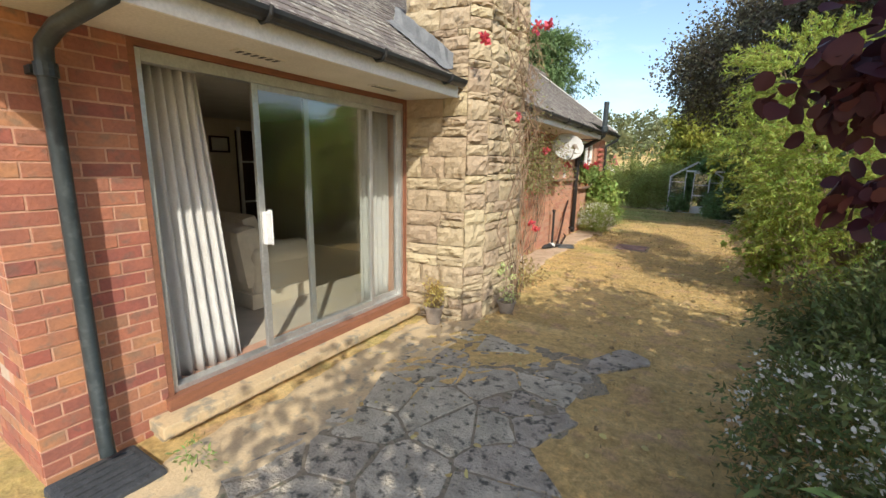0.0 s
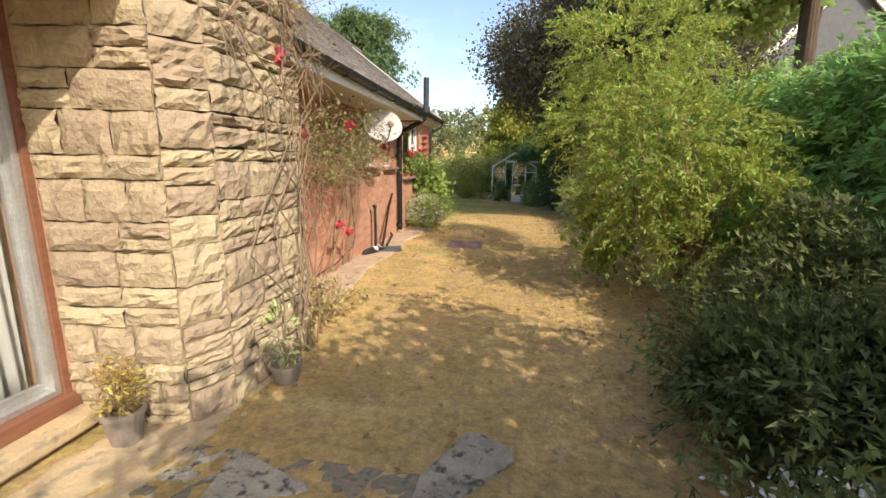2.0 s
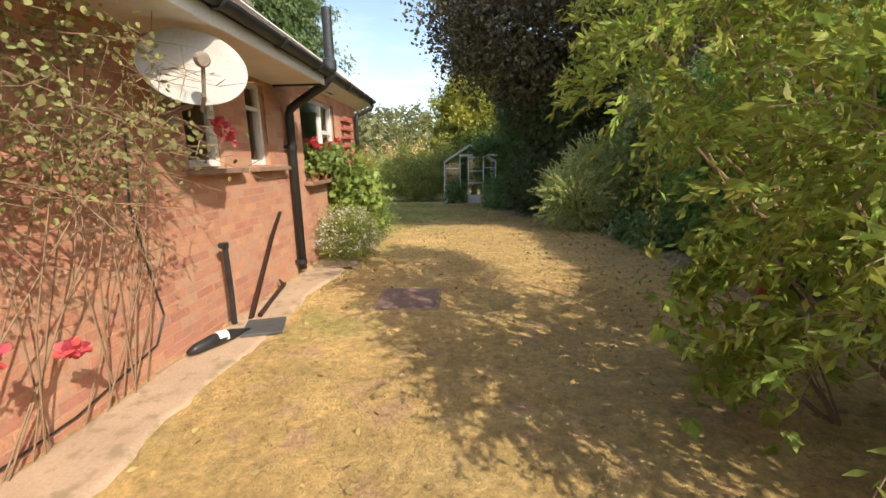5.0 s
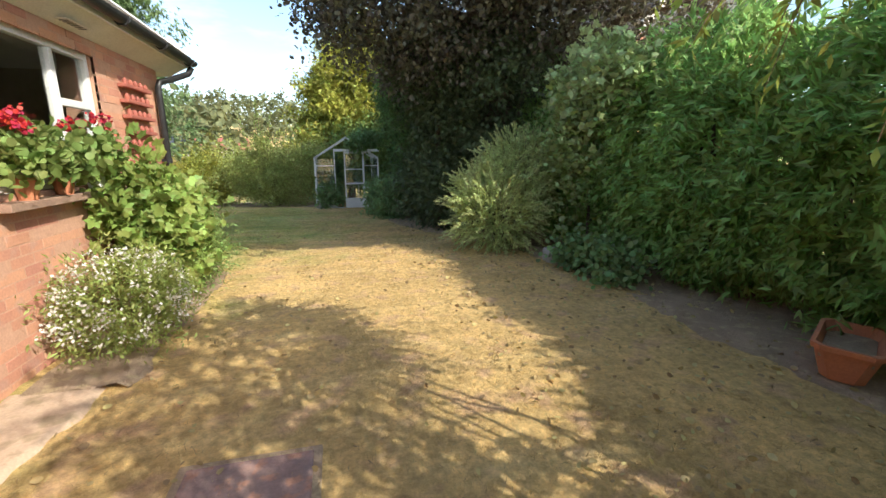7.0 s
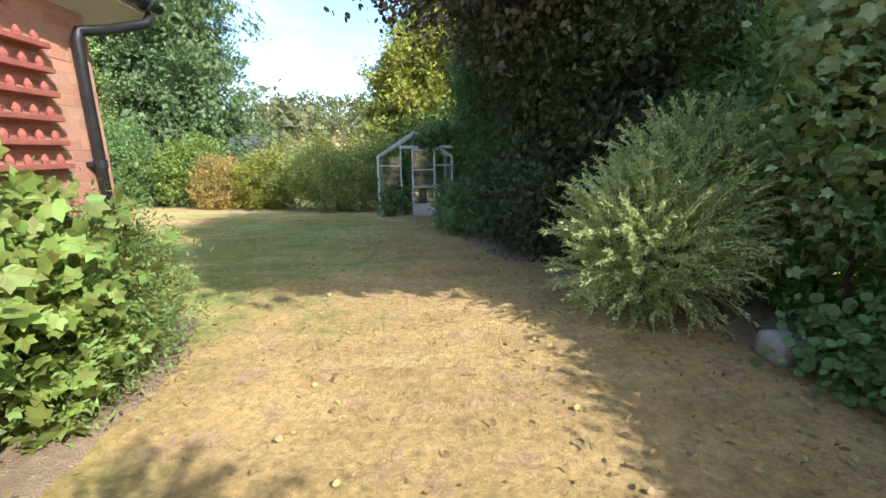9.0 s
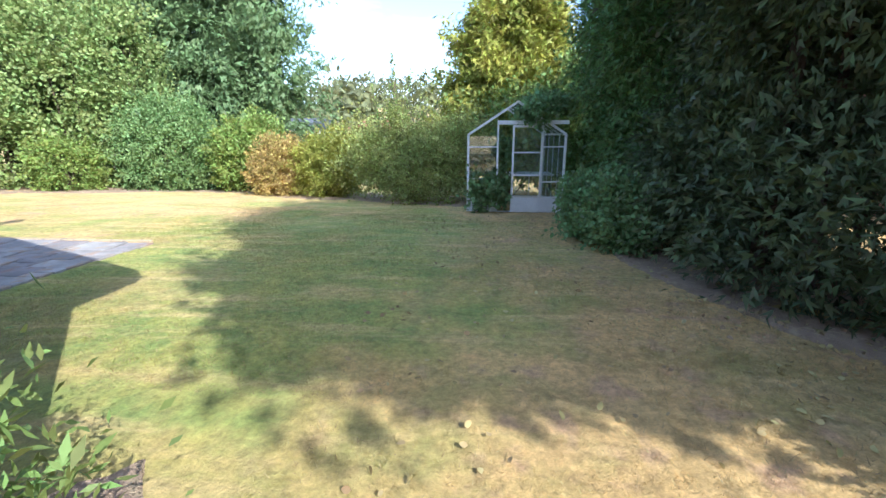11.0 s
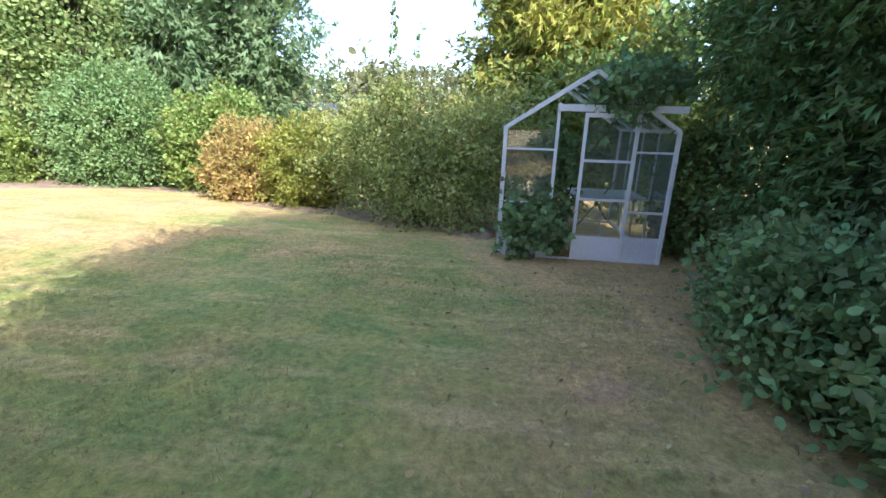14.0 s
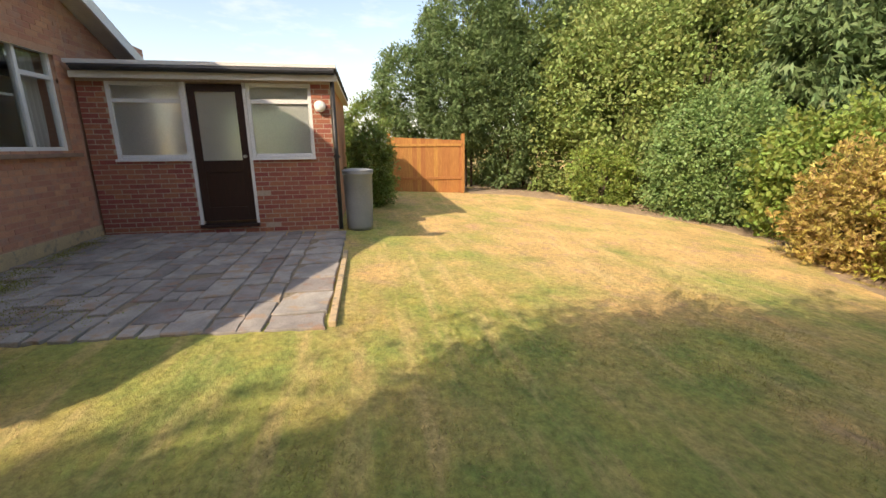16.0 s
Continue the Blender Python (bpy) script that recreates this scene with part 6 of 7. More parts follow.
# ---- planter, pots ----
pl = base("planter", 3.3, 10.1, 0.03, "long terracotta trough planter on the soil", "planter")
mpl = Matrix.Translation((3.45, 10.0, 0.05)) @ Matrix.Rotation(0.5, 4, "Z")
bm = bmesh.new()
rings = []
for hx, hy, z in ((0.24, 0.11, 0.0), (0.30, 0.16, 0.20), (0.315, 0.175, 0.205), (0.32, 0.18, 0.24), (0.295, 0.155, 0.24), (0.27, 0.13, 0.16)):
    rings.append([bm.verts.new(mpl @ Vector((sx * (hx - c * 0.05), sy * (hy - (1 - c) * 0.05), z))) for sx, sy, c in ((1, 1, 0), (1, 1, 1), (-1, 1, 1), (-1, 1, 0), (-1, -1, 0), (-1, -1, 1), (1, -1, 1), (1, -1, 0))])
for a, b in zip(rings, rings[1:]):
    for k in range(8):
        bm.faces.new((a[k], a[(k + 1) % 8], b[(k + 1) % 8], b[k]))
bm.faces.new(rings[0][::-1])
part("trough", bm, M_TERRA, pl)
part("soil", boxed(-0.27, 0.27, -0.13, 0.13, 0.15, 0.17, mpl), M_SOIL, pl)


def pot_plant(x, y, r, h, material, label, leaf, n, size, blobs, shape, seed):
    z = float(ground_z(x, y))
    p = base("plant_pot", x, y, z, label, "plant pot", "pots by the chimney")
    part("pot", lathe(bmesh.new(), [(r * 0.72, z), (r, z + h * 0.85), (r * 1.1, z + h * 0.86), (r * 1.1, z + h), (r * 0.9, z + h), (r * 0.85, z + h * 0.8)], x, y, 20), material, p)
    part("soil", lathe(bmesh.new(), [(r * 0.84, z + h * 0.7), (r * 0.84, z + h * 0.82)], x, y, 16), M_SOIL, p)
    rng = np.random.default_rng(seed)
    part("branchwork", wood(bmesh.new(), x, y, z + h * 0.8, [(x + rng.normal(0, r * 0.7), y + rng.normal(0, r * 0.7), z + h + rng.uniform(0.1, 0.3)) for k in range(9)], 0.005, rng=rng, seg=5), M_TWIG, p)
    pts, grow = crown([(x + b[0], y + b[1], z + h + b[2], b[3], b[4], b[5]) for b in blobs], n, rng, 0.03, 0.3, 12)
    tagged(part("foliage", leaf_mesh("foliage", pts, grow, size, shape, rng, 0.5), leaf, p), kind="stuff")


pot_plant(-1.42, 3.92, 0.095, 0.2, M_POT, "small grey pot holding a dead brown shrublet", L_BROWN, 700, 0.035, [(0, 0, 0.12, 0.09, 0.09, 0.14)], "lance", 70)
pot_plant(-0.92, 4.66, 0.10, 0.14, M_POT, "low clay pot with a wispy grey-green plant", L_SPIKY, 160, 0.05, [(0, 0, 0.2, 0.13, 0.13, 0.26)], "lance", 71)
plant("grass_tuft", -1.15, 5.75, [(-1.2, 5.7, 0.2, 0.24, 0.36, 0.22)], 800, L_STRAW, 0.07, "lance", "clump of straggling weeds at the chimney foot", "plant", 72, stems=10, r0=0.004, bark=M_TWIG, clump=0.08, per=14, extra=(("blossom", 5, 30, 0.02, "oval", L_PETAL, 0.4),))

plant("weed", -1.32, 1.4, [(-1.34, 1.42, 0.1, 0.09, 0.1, 0.08)], 90, L_MID, 0.035, "lance", "small green weed growing at the end of the door step", "plant", 73, stems=4, r0=0.003, clump=0.03, per=8)

# ---- living room furniture ----
sofa = base("sofa", -3.8, 3.2, 0.2, "cream fabric sofa with rolled arms, loose cushions and a skirted base", "sofa")
part("seat_base", boxed(-4.75, -2.9, 2.86, 3.52, 0.24, 0.5, bevel=0.03), M_SOFA, sofa)
part("skirt", boxed(-4.83, -2.86, 2.83, 3.57, 0.2, 0.36, bevel=0.012), M_SOFA, sofa)
part("backrest", boxed(-4.78, -2.88, -0.14, 0.14, 0.0, 0.64, Matrix.Translation((0, 2.94, 0.4)) @ Matrix.Rotation(0.14, 4, "X"), bevel=0.11), M_SOFA, sofa)
for x in (-4.72, -2.97):
    arm = boxed(x - 0.1, x + 0.1, 2.88, 3.56, 0.34, 0.72, bevel=0.03)
    tube(arm, [(x, 2.86, 0.72), (x, 2.9, 0.725), (x, 3.5, 0.71), (x, 3.57, 0.70), (x, 3.585, 0.70)], [0.09, 0.125, 0.13, 0.12, 0.07], 18)
    part("arm", arm, M_SOFA, sofa, smooth=True)
for x in (-4.6, -3.84):
    part("seat_cushion", boxed(x, x + 0.74, 3.06, 3.6, 0.49, 0.66, bevel=0.06), M_SOFA, sofa)
    part("back_cushion", boxed(0.03, 0.71, -0.1, 0.1, 0.0, 0.48, Matrix.Translation((x, 3.14, 0.64)) @ Matrix.Rotation(0.2, 4, "X"), bevel=0.08), M_SOFA, sofa)

pic = base("picture", -6.49, 4.82, 1.8, "small dark-framed picture on the cream wall", "picture")
bm = boxed(-6.498, -6.47, 4.64, 5.0, 1.8, 1.83)
box(bm, -6.498, -6.47, 4.64, 5.0, 2.05, 2.08)
box(bm, -6.498, -6.47, 4.64, 4.67, 1.83, 2.05)
box(bm, -6.498, -6.47, 4.97, 5.0, 1.83, 2.05)
part("picture_frame", bm, M_DARKWOOD, pic)
part("print", boxed(-6.498, -6.485, 4.67, 4.97, 1.83, 2.05), M_SOFFIT, pic)
cab = base("glazed_cabinet", -6.3, 5.3, 0.2, "dark wooden cabinet with small glazed panes against the wall", "cabinet")
part("carcass", boxed(-6.495, -6.36, 5.12, 5.5, 0.2, 2.2, bevel=0.006), M_DARKWOOD, cab)
for k in range(5):
    part("shelf_edge", boxed(-6.358, -6.34, 5.14, 5.48, 0.55 + k * 0.36, 0.58 + k * 0.36), M_WHITE if k % 2 else M_DARKWOOD, cab)
part("side_trim", boxed(-6.36, -6.32, 5.07, 5.12, 0.2, 2.25), M_WHITE, cab)
rad = base("radiator", -6.45, 4.2, 0.3, "white panel radiator below the picture", "radiator")
for k in range(9):
    part("fin", boxed(-6.47, -6.42, 3.6 + k * 0.1, 3.68 + k * 0.1, 0.35, 0.95, bevel=0.012), M_WHITE, rad)
part("bracket", boxed(-6.499, -6.471, 3.6, 4.48, 0.3, 0.36), M_WHITE, rad)

# ---- satellite dish ----
dish = base("satellite_dish", -1.84, 8.55, 1.9, "pale grey oval satellite dish bracketed to the wall", "satellite dish")
nrm = Vector((0.62, -0.74, 0.28)).normalized()
md = Matrix.Translation((-1.36, 8.34, 2.03)) @ nrm.to_track_quat("Z", "Y").to_matrix().to_4x4() @ Matrix.Scale(0.86, 4)
bm = bmesh.new()
prof = [(0.001, -0.055), (0.09, -0.051), (0.18, -0.039), (0.27, -0.018), (0.345, 0.006), (0.355, 0.006), (0.355, -0.002), (0.27, -0.028), (0.18, -0.049), (0.09, -0.061), (0.001, -0.066)]
rings = [[bm.verts.new(md @ Vector((r * math.cos(a), 0.80 * r * math.sin(a), z))) for a in np.linspace(0, 2 * math.pi, 40, endpoint=False)] for r, z in prof]
for a, b in zip(rings, rings[1:]):
    for k in range(40):
        bm.faces.new((a[k], a[(k + 1) % 40], b[(k + 1) % 40], b[k]))
part("reflector", bm, M_DISH, dish, smooth=True)
part("feed_arm", tube(bmesh.new(), [md @ Vector((0, -0.31, -0.02)), md @ Vector((0, -0.28, 0.15)), md @ Vector((0, -0.12, 0.33))], 0.011, 8), M_POT, dish)
part("receiver_head", tube(bmesh.new(), [md @ Vector((0, -0.13, 0.36)), md @ Vector((0, -0.1, 0.31)), md @ Vector((0, -0.07, 0.27))], [0.03, 0.045, 0.035], 12), M_POT, dish, "grey plastic receiver head")
part("wall_bracket", tube(bmesh.new(), [(-1.852, 8.75, 1.82), (-1.6, 8.62, 1.84), md @ Vector((0, 0, -0.06))], 0.02, 8), M_POT, dish)
part("wall_plate", boxed(-1.849, -1.83, 8.68, 8.82, 1.72, 1.92), M_POT, dish)

# ---- odds and ends on the path ----
post = base("standpipe", -1.74, 9.05, 0.04, "black capped standpipe rising beside the wall", "pipe")
part("pipe", tube(bmesh.new(), [(-1.74, 9.05, 0.0), (-1.735, 9.05, 0.4), (-1.74, 9.05, 0.75)], 0.024, 10), M_BLACK, post)
part("cap", tube(bmesh.new(), [(-1.74, 9.05, 0.735), (-1.74, 9.05, 0.785)], 0.034, 10), M_BLACK, post)
part("stub", tube(bmesh.new(), [(-1.74, 9.05, 0.76), (-1.74, 8.99, 0.77)], 0.026, 10), M_BLACK, post)
single("stick", tube(bmesh.new(), [(-1.66, 9.17, 0.03), (-1.72, 9.6, 0.34), (-1.79, 10.05, 0.66), (-1.815, 10.36, 0.88)], [0.026, 0.022, 0.024, 0.019], 8), M_DARKWOOD, "dark wooden stake leaning on the brick wall", "stake")
bm = tube(bmesh.new(), [(-1.58, 9.2, 0.075), (-1.66, 9.6, 0.075), (-1.77, 10.18, 0.075)], [0.024, 0.022, 0.026], 8)
tube(bm, [(-1.76, 10.12, 0.09), (-1.8, 10.14, 0.14)], [0.02, 0.012], 6)
single("stick", bm, M_DARKWOOD, "short dark stake lying along the path", "stake")
slab = Matrix.Translation((-1.42, 8.95, 0.065)) @ Matrix.Rotation(0.3, 4, "Z")
single("slate", boxed(-0.16, 0.16, -0.17, 0.17, -0.012, 0.014, slab, bevel=0.005), M_SLATE, "square dark grey slate lying on the path", "slate")
bm = bmesh.new()
mb = Matrix.Translation((-1.62, 8.62, 0.1)) @ Matrix.Rotation(1.15, 4, "Z")
tube(bm, [mb @ Vector(p) for p in ((-0.26, 0, -0.01), (-0.2, 0, 0.0), (-0.05, 0.01, 0.005), (0.1, 0, 0.0), (0.2, 0.0, -0.01), (0.27, 0.0, -0.02))], [0.018, 0.04, 0.052, 0.045, 0.022, 0.012], 12)
bag = base("tool_pouch", -1.62, 8.62, 0.04, "limp black plastic pouch with a white band on the path", "pouch")
part("body", bm, M_BLACK, bag, smooth=True)
part("band", tube(bmesh.new(), [mb @ Vector((-0.02, 0.012, 0.007)), mb @ Vector((0.06, 0.006, 0.004))], [0.0535, 0.051], 12), M_UPVC, bag)
single("cable", tube(bmesh.new(), [(-1.835, 8.3, 1.75), (-1.836, 8.22, 1.2), (-1.837, 8.3, 0.7), (-1.836, 8.36, 0.4), (-1.837, 8.25, 0.22), (-1.836, 7.6, 0.1), (-1.837, 6.6, 0.08)], 0.007, 6), M_BLACK, "thin black cable clipped down the brick wall", "cable")
mh = base("manhole_cover", -0.3, 9.8, 0.03, "weathered purple-brown inspection cover set in the lawn", "drain cover")
part("frame", boxed(-0.60, 0.05, 9.44, 10.12, -0.05, 0.040, bevel=0.008), M_SOIL, mh)
part("lid", boxed(-0.56, 0.01, 9.48, 10.08, 0.0, 0.046, bevel=0.006), mat("cover_purple", (0.30, 0.19, 0.16), (0.20, 0.14, 0.125), 5, 0.95, 0.6, third=(0.36, 0.19, 0.13)), mh)
splash = base("drain_grid", -1.62, 1.12, 0.03, "worn dark grey plastic drain cover under the downpipe", "drain cover")
part("cover", boxed(-1.8, -1.42, 0.92, 1.32, 0.0, 0.07, bevel=0.02), M_LINER, splash)
for k in range(6):
    part("rib", boxed(-1.77 + k * 0.055, -1.745 + k * 0.055, 0.96, 1.28, 0.069, 0.08), M_LINER, splash)

# clay ledge ornament by the corner
orn = base("wall_ornament", -1.84, 13.55, 1.3, "stepped red clay ornament fixed to the brick wall", "wall ornament")
for k in range(6):
    z = 1.38 + k * 0.15
    part("ledge", boxed(WX + 0.007, WX + 0.085, 13.22, 13.84, z, z + 0.035, bevel=0.006), M_REDTILE, orn)
    for j in range(5):
        y = 13.29 + j * 0.12
        part("knob", lathe(bmesh.new(), [(0.02, z + 0.034), (0.024, z + 0.06), (0.014, z + 0.085), (0.005, z + 0.095)], WX + 0.05, y, 8), M_REDTILE, orn)

# ---- geraniums on the kitchen sill ----
for y, s in ((11.55, 81), (11.95, 82), (12.4, 83)):
    rng = np.random.default_rng(s)
    g = base("geranium", -1.79, y, 1.18, "potted geranium with red flower heads on the sill", "pot plant", "geraniums on the sill")
    part("pot", lathe(bmesh.new(), [(0.05, 1.18), (0.07, 1.30), (0.078, 1.30), (0.078, 1.325), (0.06, 1.325)], -1.79, y, 14), M_UPVC if s == 83 else M_TERRA, g)
    pts, grow = crown([(-1.74, y, 1.48, 0.15, 0.2, 0.17)], 420, rng, 0.04, 0.3, 8, floor=1.2)
    tagged(part("foliage", leaf_mesh("foliage", pts, grow, 0.06, "round", rng, 0.7), L_MID, g), kind="stuff")
    for k in range(3):
        c = Vector((-1.72 + rng.normal(0, 0.05), y + rng.normal(0, 0.12), 1.72 + rng.normal(0, 0.05)))
        part("flower_stalk", tube(bmesh.new(), [(-1.77, y, 1.4), c], 0.003, 5), L_MID, g)
        pp = np.array(c) + rng.normal(0, 0.022, (46, 3))
        tagged(part("flower_head", leaf_mesh("flower_head", pp, rng.normal(0, 1, (46, 3)), 0.028, "round", rng, 0.5), L_RED, g), kind="stuff")

# ---- climbing rose over chimney and wall ----
rng = np.random.default_rng(90)
rose = base("climbing_rose", -1.0, 5.3, 0.03, "straggling climbing rose with bare stems and a few red blooms", "climber")
bm = bmesh.new()
tips = []
for k in range(8):
    y0 = rng.uniform(4.75, 5.3)
    top = rng.uniform(2.4, 3.8)
    p = Vector((-1.0, y0, 0.02))
    path = [p]
    n = 9
    for i in range(1, n + 1):
        t = i / n
        yy = y0 + (rng.uniform(-0.75, 0.25) * t) + 0.08 * math.sin(i * 1.7 + k)
        path.append(Vector((-1.01 + 0.035 * rng.random() + 0.09 * t * rng.random(), max(4.35, min(5.5, yy)), 0.02 + top * t)))
    tube(bm, path, [0.0055 * (1 - 0.7 * i / n) + 0.0015 for i in range(n + 1)], 5)
    for i in range(4, n + 1):
        for j in range(1 if path[i].z < 1.9 else 9):
            a = path[i]
            b = a + Vector((rng.uniform(0.01, 0.16), rng.uniform(-0.25, 0.25), rng.uniform(-0.3, 0.25)))
            tube(bm, [a, a.lerp(b, 0.5) + Vector((0, 0, 0.03)), b], [0.003, 0.0022, 0.0012], 4)
            tips.append(b)
part("branchwork", bm, M_TWIG, rose)
bm = bmesh.new()
tips2 = []
for k in range(60):
    a = Vector((-1.82 + 0.05 * rng.random(), rng.uniform(5.4, 8.1), 0.03 if k % 2 else rng.uniform(1.2, 1.6)))
    top = Vector((-1.75 + 0.25 * rng.random(), min(8.3, a.y + rng.uniform(-0.5, 1.0)), rng.uniform(1.3, 2.15)))
    mid = a.lerp(top, 0.5) + Vector((0.05, rng.normal(0, 0.15), rng.normal(0, 0.06)))
    out = top + Vector((rng.uniform(0.1, 0.5), rng.uniform(-0.1, 0.35), rng.uniform(-0.35, 0.1)))
    tube(bm, [a, mid, top, out], [0.0055, 0.0045, 0.0035, 0.0015], 5)
    for j in range(6):
        s = top.lerp(out, rng.random()) if j % 2 else mid.lerp(top, rng.random())
        e = s + Vector((rng.uniform(0.0, 0.2), rng.normal(0, 0.16), rng.normal(0, 0.12)))
        tube(bm, [s, e], [0.003, 0.0015], 4)
        tips2 += [e, s]
    tips2 += [out]
part("wall_growth", bm, M_TWIG, rose)
p1 = np.array([t + Vector(rng.normal(0, 0.05, 3)) for t in tips for j in range(1) if rng.random() < 0.5])
p2 = np.array([t + Vector(rng.normal(0, 0.07, 3)) for t in tips2 if t.z > 1.3 and t.y < 7.9 for j in range(7)])
p2[:, 0] = np.maximum(p2[:, 0], -1.83)
for nm, q, mt in (("chimney_leaves", p1, L_ROSELEAF), ("wall_leaves", p2, L_ROSELEAF)):
    tagged(part(nm, leaf_mesh(nm, q, rng.normal(0, 0.6, q.shape) + (0.4, 0, -0.3), 0.033, "oval", rng, 0.6), mt, rose), kind="stuff")
for c in ((-0.98, 3.98, 2.75), (-0.95, 4.25, 3.2), (-0.92, 5.15, 3.15), (-0.9, 5.45, 3.25), (-1.45, 8.7, 1.72), (-1.42, 8.76, 1.64), (-1.3, 6.9, 1.9), (-1.55, 7.4, 0.6), (-1.5, 7.0, 0.75), (-1.05, 5.0, 2.2), (-1.5, 6.2, 1.75)):
    pp = np.array(c) + rng.normal(0, 0.016, (40, 3))
    tagged(part("rose_bloom", leaf_mesh("rose_bloom", pp, pp - np.array(c) + (0, 0, 0.01), 0.04, "round", rng, 0.02), L_ROSE, rose), kind="stuff")

# ---- grass, litter ----
rng = np.random.default_rng(101)


def in_lawn(x, y):
    ok = (x > -1.3) & (x < 3.0)
    ok &= ~((y < 4.5) & (x < 0.25))
    return ok | ((y > 15.3) & (x > -14) & ~((x < -4.7) & (x > -8.8) & (y < 18.85)) & (y < 24.5))


def blades(n, x0, x1, y0, y1, size, seed):
    r = np.random.default_rng(seed)
    x, y = r.uniform(x0, x1, n), r.uniform(y0, y1, n)
    k = in_lawn(x, y) & (np.sin(x * 2.3 + 1.2 * np.sin(y * 1.1)) + np.sin(y * 1.9 + x) + r.normal(0, 1.1, n) > -0.6)
    x, y = x[k], y[k]
    p = np.stack([x, y, ground_z(x, y) + 0.012 * np.sin(x * 1.7 + 0.6 * np.sin(y * 1.1)) * np.sin(y * 1.3) - 0.004], -1)
    g = np.tile((0.0, 0.0, 0.45), (len(p), 1))
    return leaf_mesh("grass", p, g, size, "blade", r, 0.75)


single("grass", blades(170000, -1.4, 3.0, 2.2, 16.0, 0.03, 102), M_BLADE, "short sun-dried grass blades over the lawn", "grass", kind="stuff")
single("grass", blades(170000, -6.0, 2.2, 15.4, 23.0, 0.034, 103), M_BLADE, "short patchy green and straw grass", "grass", kind="stuff")
single("straw_grass", blades(60000, -1.4, 2.6, 2.2, 15.5, 0.032, 104), L_STRAW, "bleached dead grass stalks among the lawn", "grass", kind="stuff")
single("straw_grass", blades(80000, -4.5, 2.2, 15.3, 22.0, 0.032, 105), L_STRAW, "bleached dead grass stalks among the greener lawn", "grass", kind="stuff")
single("clover", blades(50000, -5.5, 2.0, 15.6, 22.0, 0.024, 106), L_MID, "fresh green blades scattered through the lawn", "grass", kind="stuff")
n = 9000
x, y = rng.uniform(-1.3, 3.9, n), rng.uniform(2.0, 22.0, n)
keep = rng.random(n) < np.where(x > 1.2, 0.9, 0.22)
x, y = x[keep], y[keep]
p = np.stack([x, y, ground_z(x, y) + 0.022], -1)
single("fallen_leaves", leaf_mesh("fallen_leaves", p, np.tile((0, 0, 0.05), (len(p), 1)) + rng.normal(0, 1, (len(p), 3)) * (1, 1, 0.12), 0.04, "oval", rng, 0.05), L_STRAW, "scattered dry fallen leaves and twigs", "leaf litter", kind="stuff")

# ---- paving ----
def clip_cell(poly, a, b):
    """Keep what is nearer to a than to b."""
    mid, d = (a + b) / 2, b - a
    out = []
    for i in range(len(poly)):
        p, q = poly[i], poly[(i + 1) % len(poly)]
        sp, sq = (p - mid) @ d, (q - mid) @ d
        if sp <= 0:
            out.append(p)
        if sp * sq < 0:
            out.append(p + (q - p) * (sp / (sp - sq)))
    return out


def crazy(parent, seeds, bounds, inside, material, name, h, gap, seed):
    r = np.random.default_rng(seed)
    x0, x1, y0, y1 = bounds
    for i, a in enumerate(seeds):
        if not inside(*a):
            continue
        poly = [np.array(p, float) for p in ((x0, y0), (x1, y0), (x1, y1), (x0, y1))]
        for j, b in enumerate(seeds):
            if i != j and np.linalg.norm(a - b) < 1.8:
                poly = clip_cell(poly, a, b)
        if len(poly) < 3:
            continue
        c = np.mean(poly, axis=0)
        ring = []
        for k in range(len(poly)):
            p, q = poly[k], poly[(k + 1) % len(poly)]
            for t in (0.08, 0.36, 0.64, 0.92):
                s = p + (q - p) * t
                d = s - c
                ln = np.linalg.norm(d)
                ring.append(c + d * max(0.1, 1 - (gap + abs(r.normal(0, 0.007))) / max(ln, 0.02)))
        gz = float(ground_z(*c)) + r.normal(0, 0.003)
        tilt = r.normal(0, 0.006, 2)
        bm = bmesh.new()
        lo = [bm.verts.new((*s, gz - 0.04)) for s in ring]
        mid = [bm.verts.new((*s, gz + h - 0.008 + (s - c) @ tilt)) for s in ring]
        hi = [bm.verts.new((*(c + (s - c) * 0.965), gz + h + (s - c) @ tilt)) for s in ring]
        n = len(ring)
        for u, v in ((lo, mid), (mid, hi)):
            for k in range(n):
                bm.faces.new((u[k], u[(k + 1) % n], v[(k + 1) % n], v[k]))
        bm.faces.new(hi)
        part(name, bm, material, parent)


paving = sheet("pavement_crazy", (lambda y: (-1.12 + 0.1 * math.sin(3 * y), 0.28 + 0.12 * math.sin(2.2 * y)), 0.6, 3.9), 0.008, M_JOINT, "worn grey crazy paving with black lichen before the door", "paving", rough=0.003, seed=12, edge=0.05)
pr = np.random.default_rng(5)
seeds = np.array([(-1.4 + 0.4 * i + 0.2 * (j % 2) + pr.normal(0, 0.13), 0.2 + 0.36 * j + pr.normal(0, 0.13)) for i in range(-1, 8) for j in range(-1, 14)])
crazy(paving, seeds, (-2, 2, -1, 6), lambda x, y: -1.1 + 0.1 * math.sin(3 * y) < x < 0.3 + 0.15 * math.sin(2.2 * y) and 0.5 < y < 3.95 + 0.15 * math.sin(5 * x), M_PAVE, "stone", 0.014, 0.004, 6)

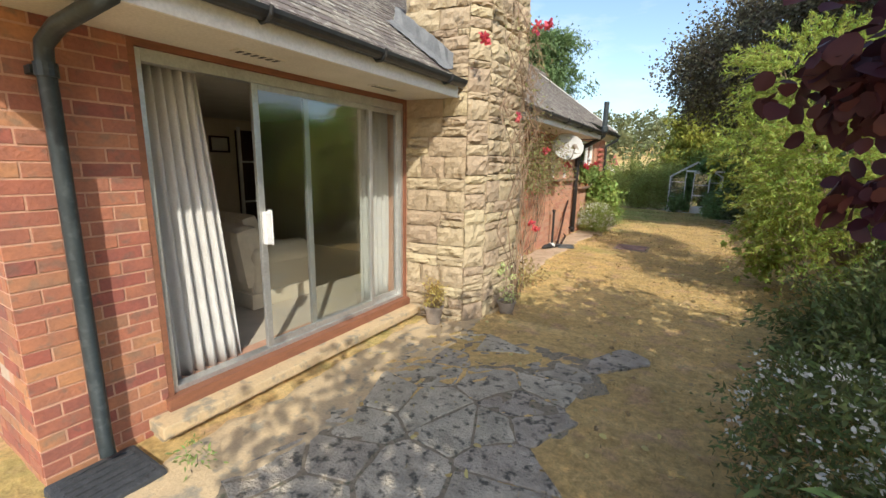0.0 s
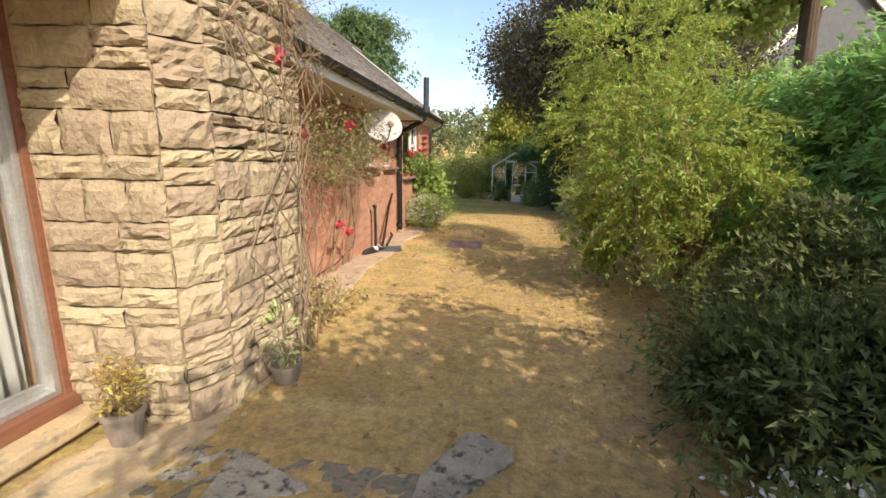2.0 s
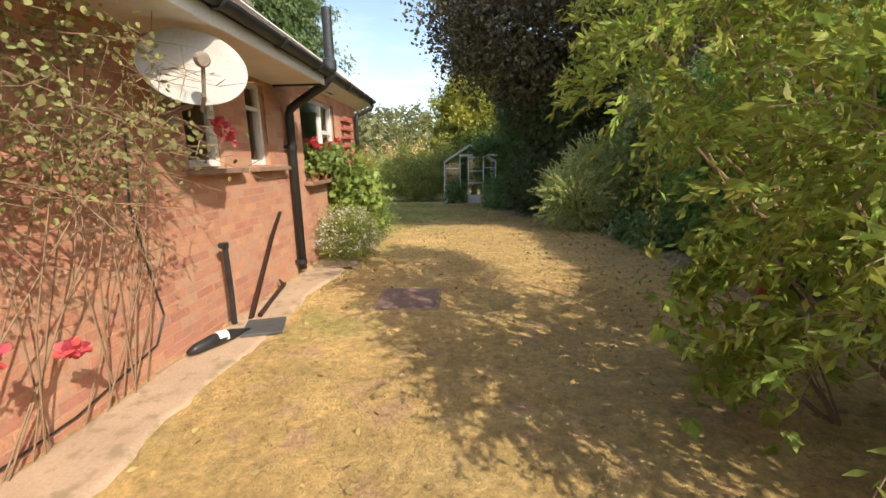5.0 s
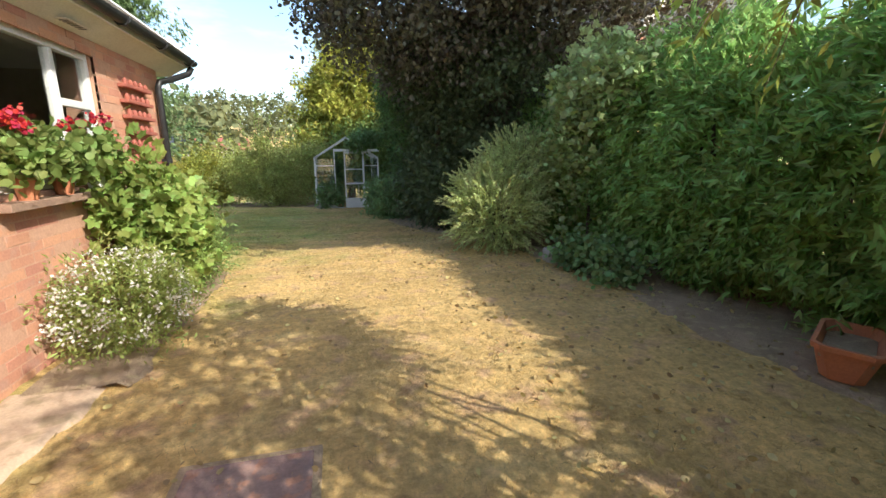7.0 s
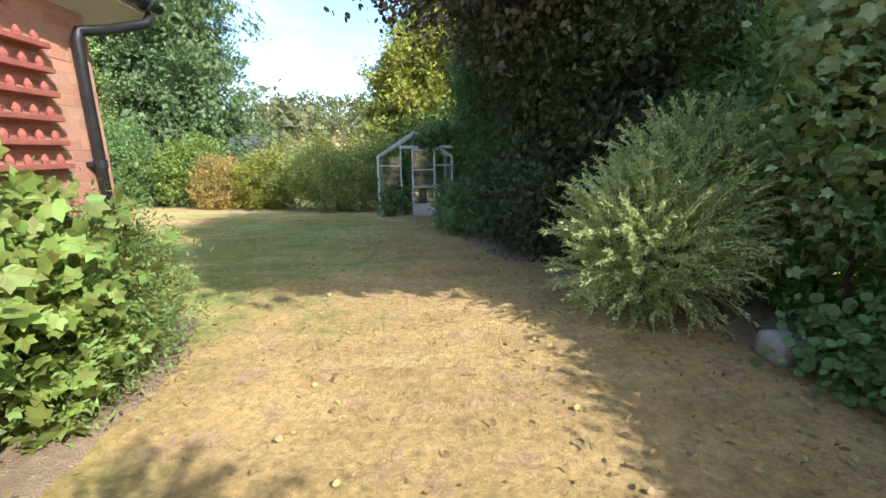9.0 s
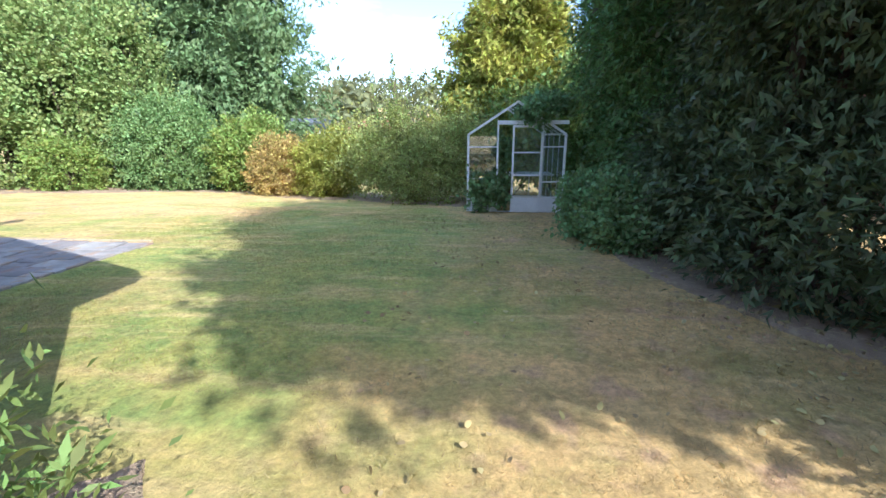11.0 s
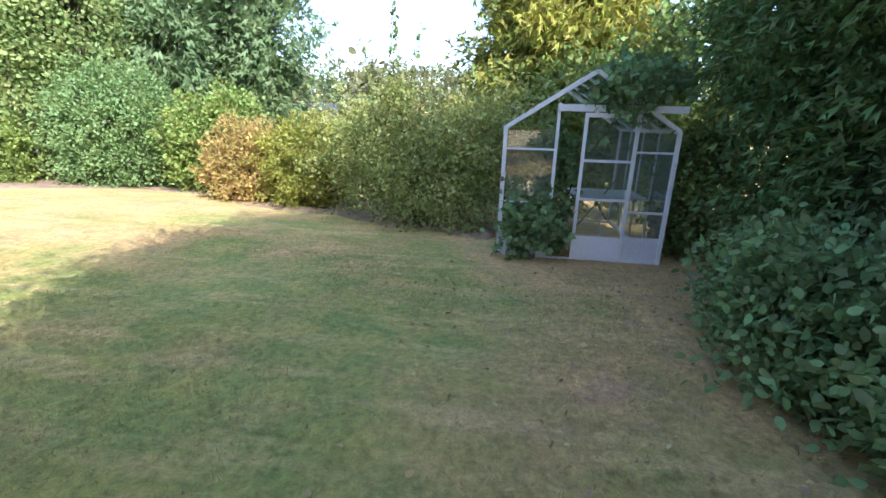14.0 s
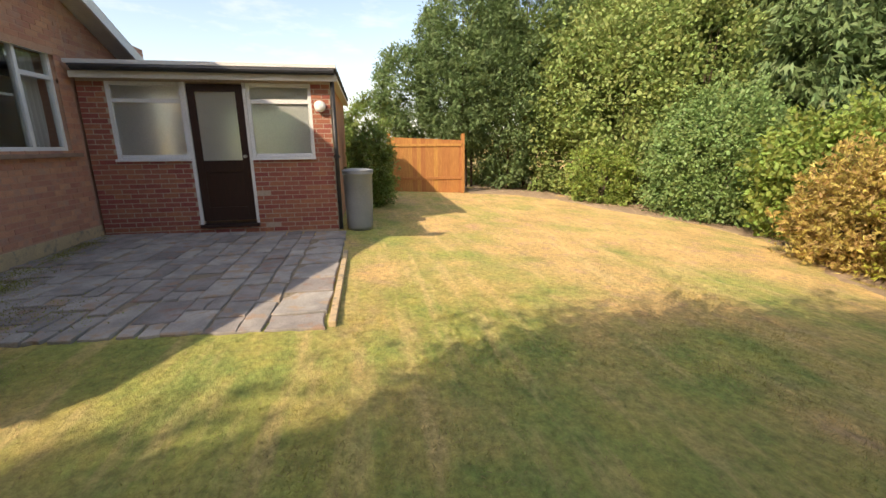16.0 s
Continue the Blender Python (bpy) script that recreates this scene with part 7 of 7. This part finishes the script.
patio = sheet("pavement_patio", (lambda y: (-8.69, -4.78), 15.09, 18.66), 0.018, M_JOINT, "grey stone-flagged patio in front of the extension", "patio", rough=0.001, seed=14, edge=0.0)
sr = np.random.default_rng(15)
y = 15.09
while y < 18.7:
    h = float(sr.choice([0.2, 0.26, 0.32, 0.4]))
    h = 18.79 - y if 18.79 - y - h < 0.15 else h
    x = -8.68
    while x < -4.81:
        w = float(sr.uniform(0.24, 0.66))
        w = -4.8 - x if -4.8 - x - w < 0.18 else w
        cuts = ((0, 0.5), (0.5, 1)) if h > 0.3 and w < 0.42 and sr.random() < 0.4 else ((0, 1),)
        for lo_, hi_ in cuts:
            x0, x1, y0, y1 = x + 0.007, x + w - 0.007, y + h * lo_ + 0.007, y + h * hi_ - 0.007
            gz = float(ground_z((x0 + x1) / 2, (y0 + y1) / 2)) + sr.normal(0, 0.003)
            j = sr.normal(0, 0.011, 16)
            xm, ym = (x0 + x1) / 2, (y0 + y1) / 2
            ring = [(x0 + j[0], y0 + j[1]), (xm + j[2], y0 + j[3]), (x1 + j[4], y0 + j[5]), (x1 + j[6], ym + j[7]), (x1 + j[8], y1 + j[9]), (xm + j[10], y1 + j[11]), (x0 + j[12], y1 + j[13]), (x0 + j[14], ym + j[15])]
            tx, ty = sr.normal(0, 0.008, 2)
            bm = bmesh.new()
            lo = [bm.verts.new((a, b, gz - 0.03)) for a, b in ring]
            mid = [bm.verts.new((a, b, gz + 0.022 + (a - xm) * tx + (b - ym) * ty)) for a, b in ring]
            hi = [bm.verts.new((xm + (a - xm) * 0.96, ym + (b - ym) * 0.96, gz + 0.03 + (a - xm) * tx + (b - ym) * ty)) for a, b in ring]
            for u, v in ((lo, mid), (mid, hi)):
                for k in range(8):
                    bm.faces.new((u[k], u[(k + 1) % 8], v[(k + 1) % 8], v[k]))
            bm.faces.new(hi)
            part("slab", bm, M_SLAB, patio)
        x += w
    y += h
mr = np.random.default_rng(17)
mp = np.concatenate([np.stack([mr.normal(cx, sx, n), mr.normal(cy, sy, n)], -1) for cx, cy, sx, sy, n in ((-5.6, 15.5, 0.5, 0.14, 9000), (-6.6, 15.35, 0.8, 0.1, 3000), (-5.3, 16.3, 0.25, 0.3, 1500), (-7.8, 15.25, 0.4, 0.06, 1200))])
mp = mp[(mp[:, 1] > 15.1) & (mp[:, 0] > -8.6) & (mp[:, 0] < -4.85)]
mp = np.concatenate([mp, ground_z(mp[:, 0], mp[:, 1])[:, None] + 0.028], 1)
single("moss", leaf_mesh("moss", mp, np.tile((0, 0, 0.4), (len(mp), 1)), 0.013, "oval", mr, 0.7), M_MOSS, "yellow-green moss spreading over the shaded slabs", "moss", kind="stuff")
for k in range(6):
    x = -4.85 - k * 0.42
    part("kerb", boxed(x - 0.41, x, 18.805, 18.87, -0.2, float(ground_z(x, 18.8)) + 0.06 - 0.004 * k, bevel=0.01), M_CONCRETE, patio)

# ---- brickwork ----
brickwork(wall_e, MX, SOUTH, PD[0], 0.0, 2.4, [], M_BRICK, M_BRICK_J, near=(0, 2, 0, 3), seed=51)
brickwork(wall_e, MX, 5.28, CORNER, 0.0, 2.47, east_holes, M_BRICKP, M_BRICKP_J, near=(8.0, 10.8, 0.0, 1.5), seed=52, proud=0.0012)
brickwork(wall_s, face_y(SOUTH) @ Matrix.Rotation(math.pi, 4, "Y"), -2.6, -1.86, 0.0, 2.4, [], M_BRICK, M_BRICK_J, near=None, seed=53)
brickwork(wall_ne, face_y(CORNER), 1.86, 4.6, 0.0, 2.47, [], M_BRICKP, M_BRICKP_J, near=None, seed=54)
brickwork(wall_n, MG, 4.62, 8.69, 0.22, 3.4, [WE], M_BRICKP, M_BRICKP_J, near=(6.6, 8.7, 0.2, 1.4), seed=55)
brickwork(wall_n, MG, 8.71, 11.0, 2.6, 3.2, [], M_BRICKP, M_BRICKP_J, near=None, seed=57)
brickwork(wall_x, ME, EY0, EY1, 0.0, 2.36, [DR, EW1, EW2], M_BRICKD, M_BRICKD_J, near=(0, 30, 0, 3), seed=56, joint=0.014)
single("trim_plinth", boxed(-8.69, -4.6, GABLE + 0.001, GABLE + 0.03, -0.3, 0.2, bevel=0.006), M_CONCRETE, "rough pale render plinth at the foot of the gable", "plinth", kind="structure")
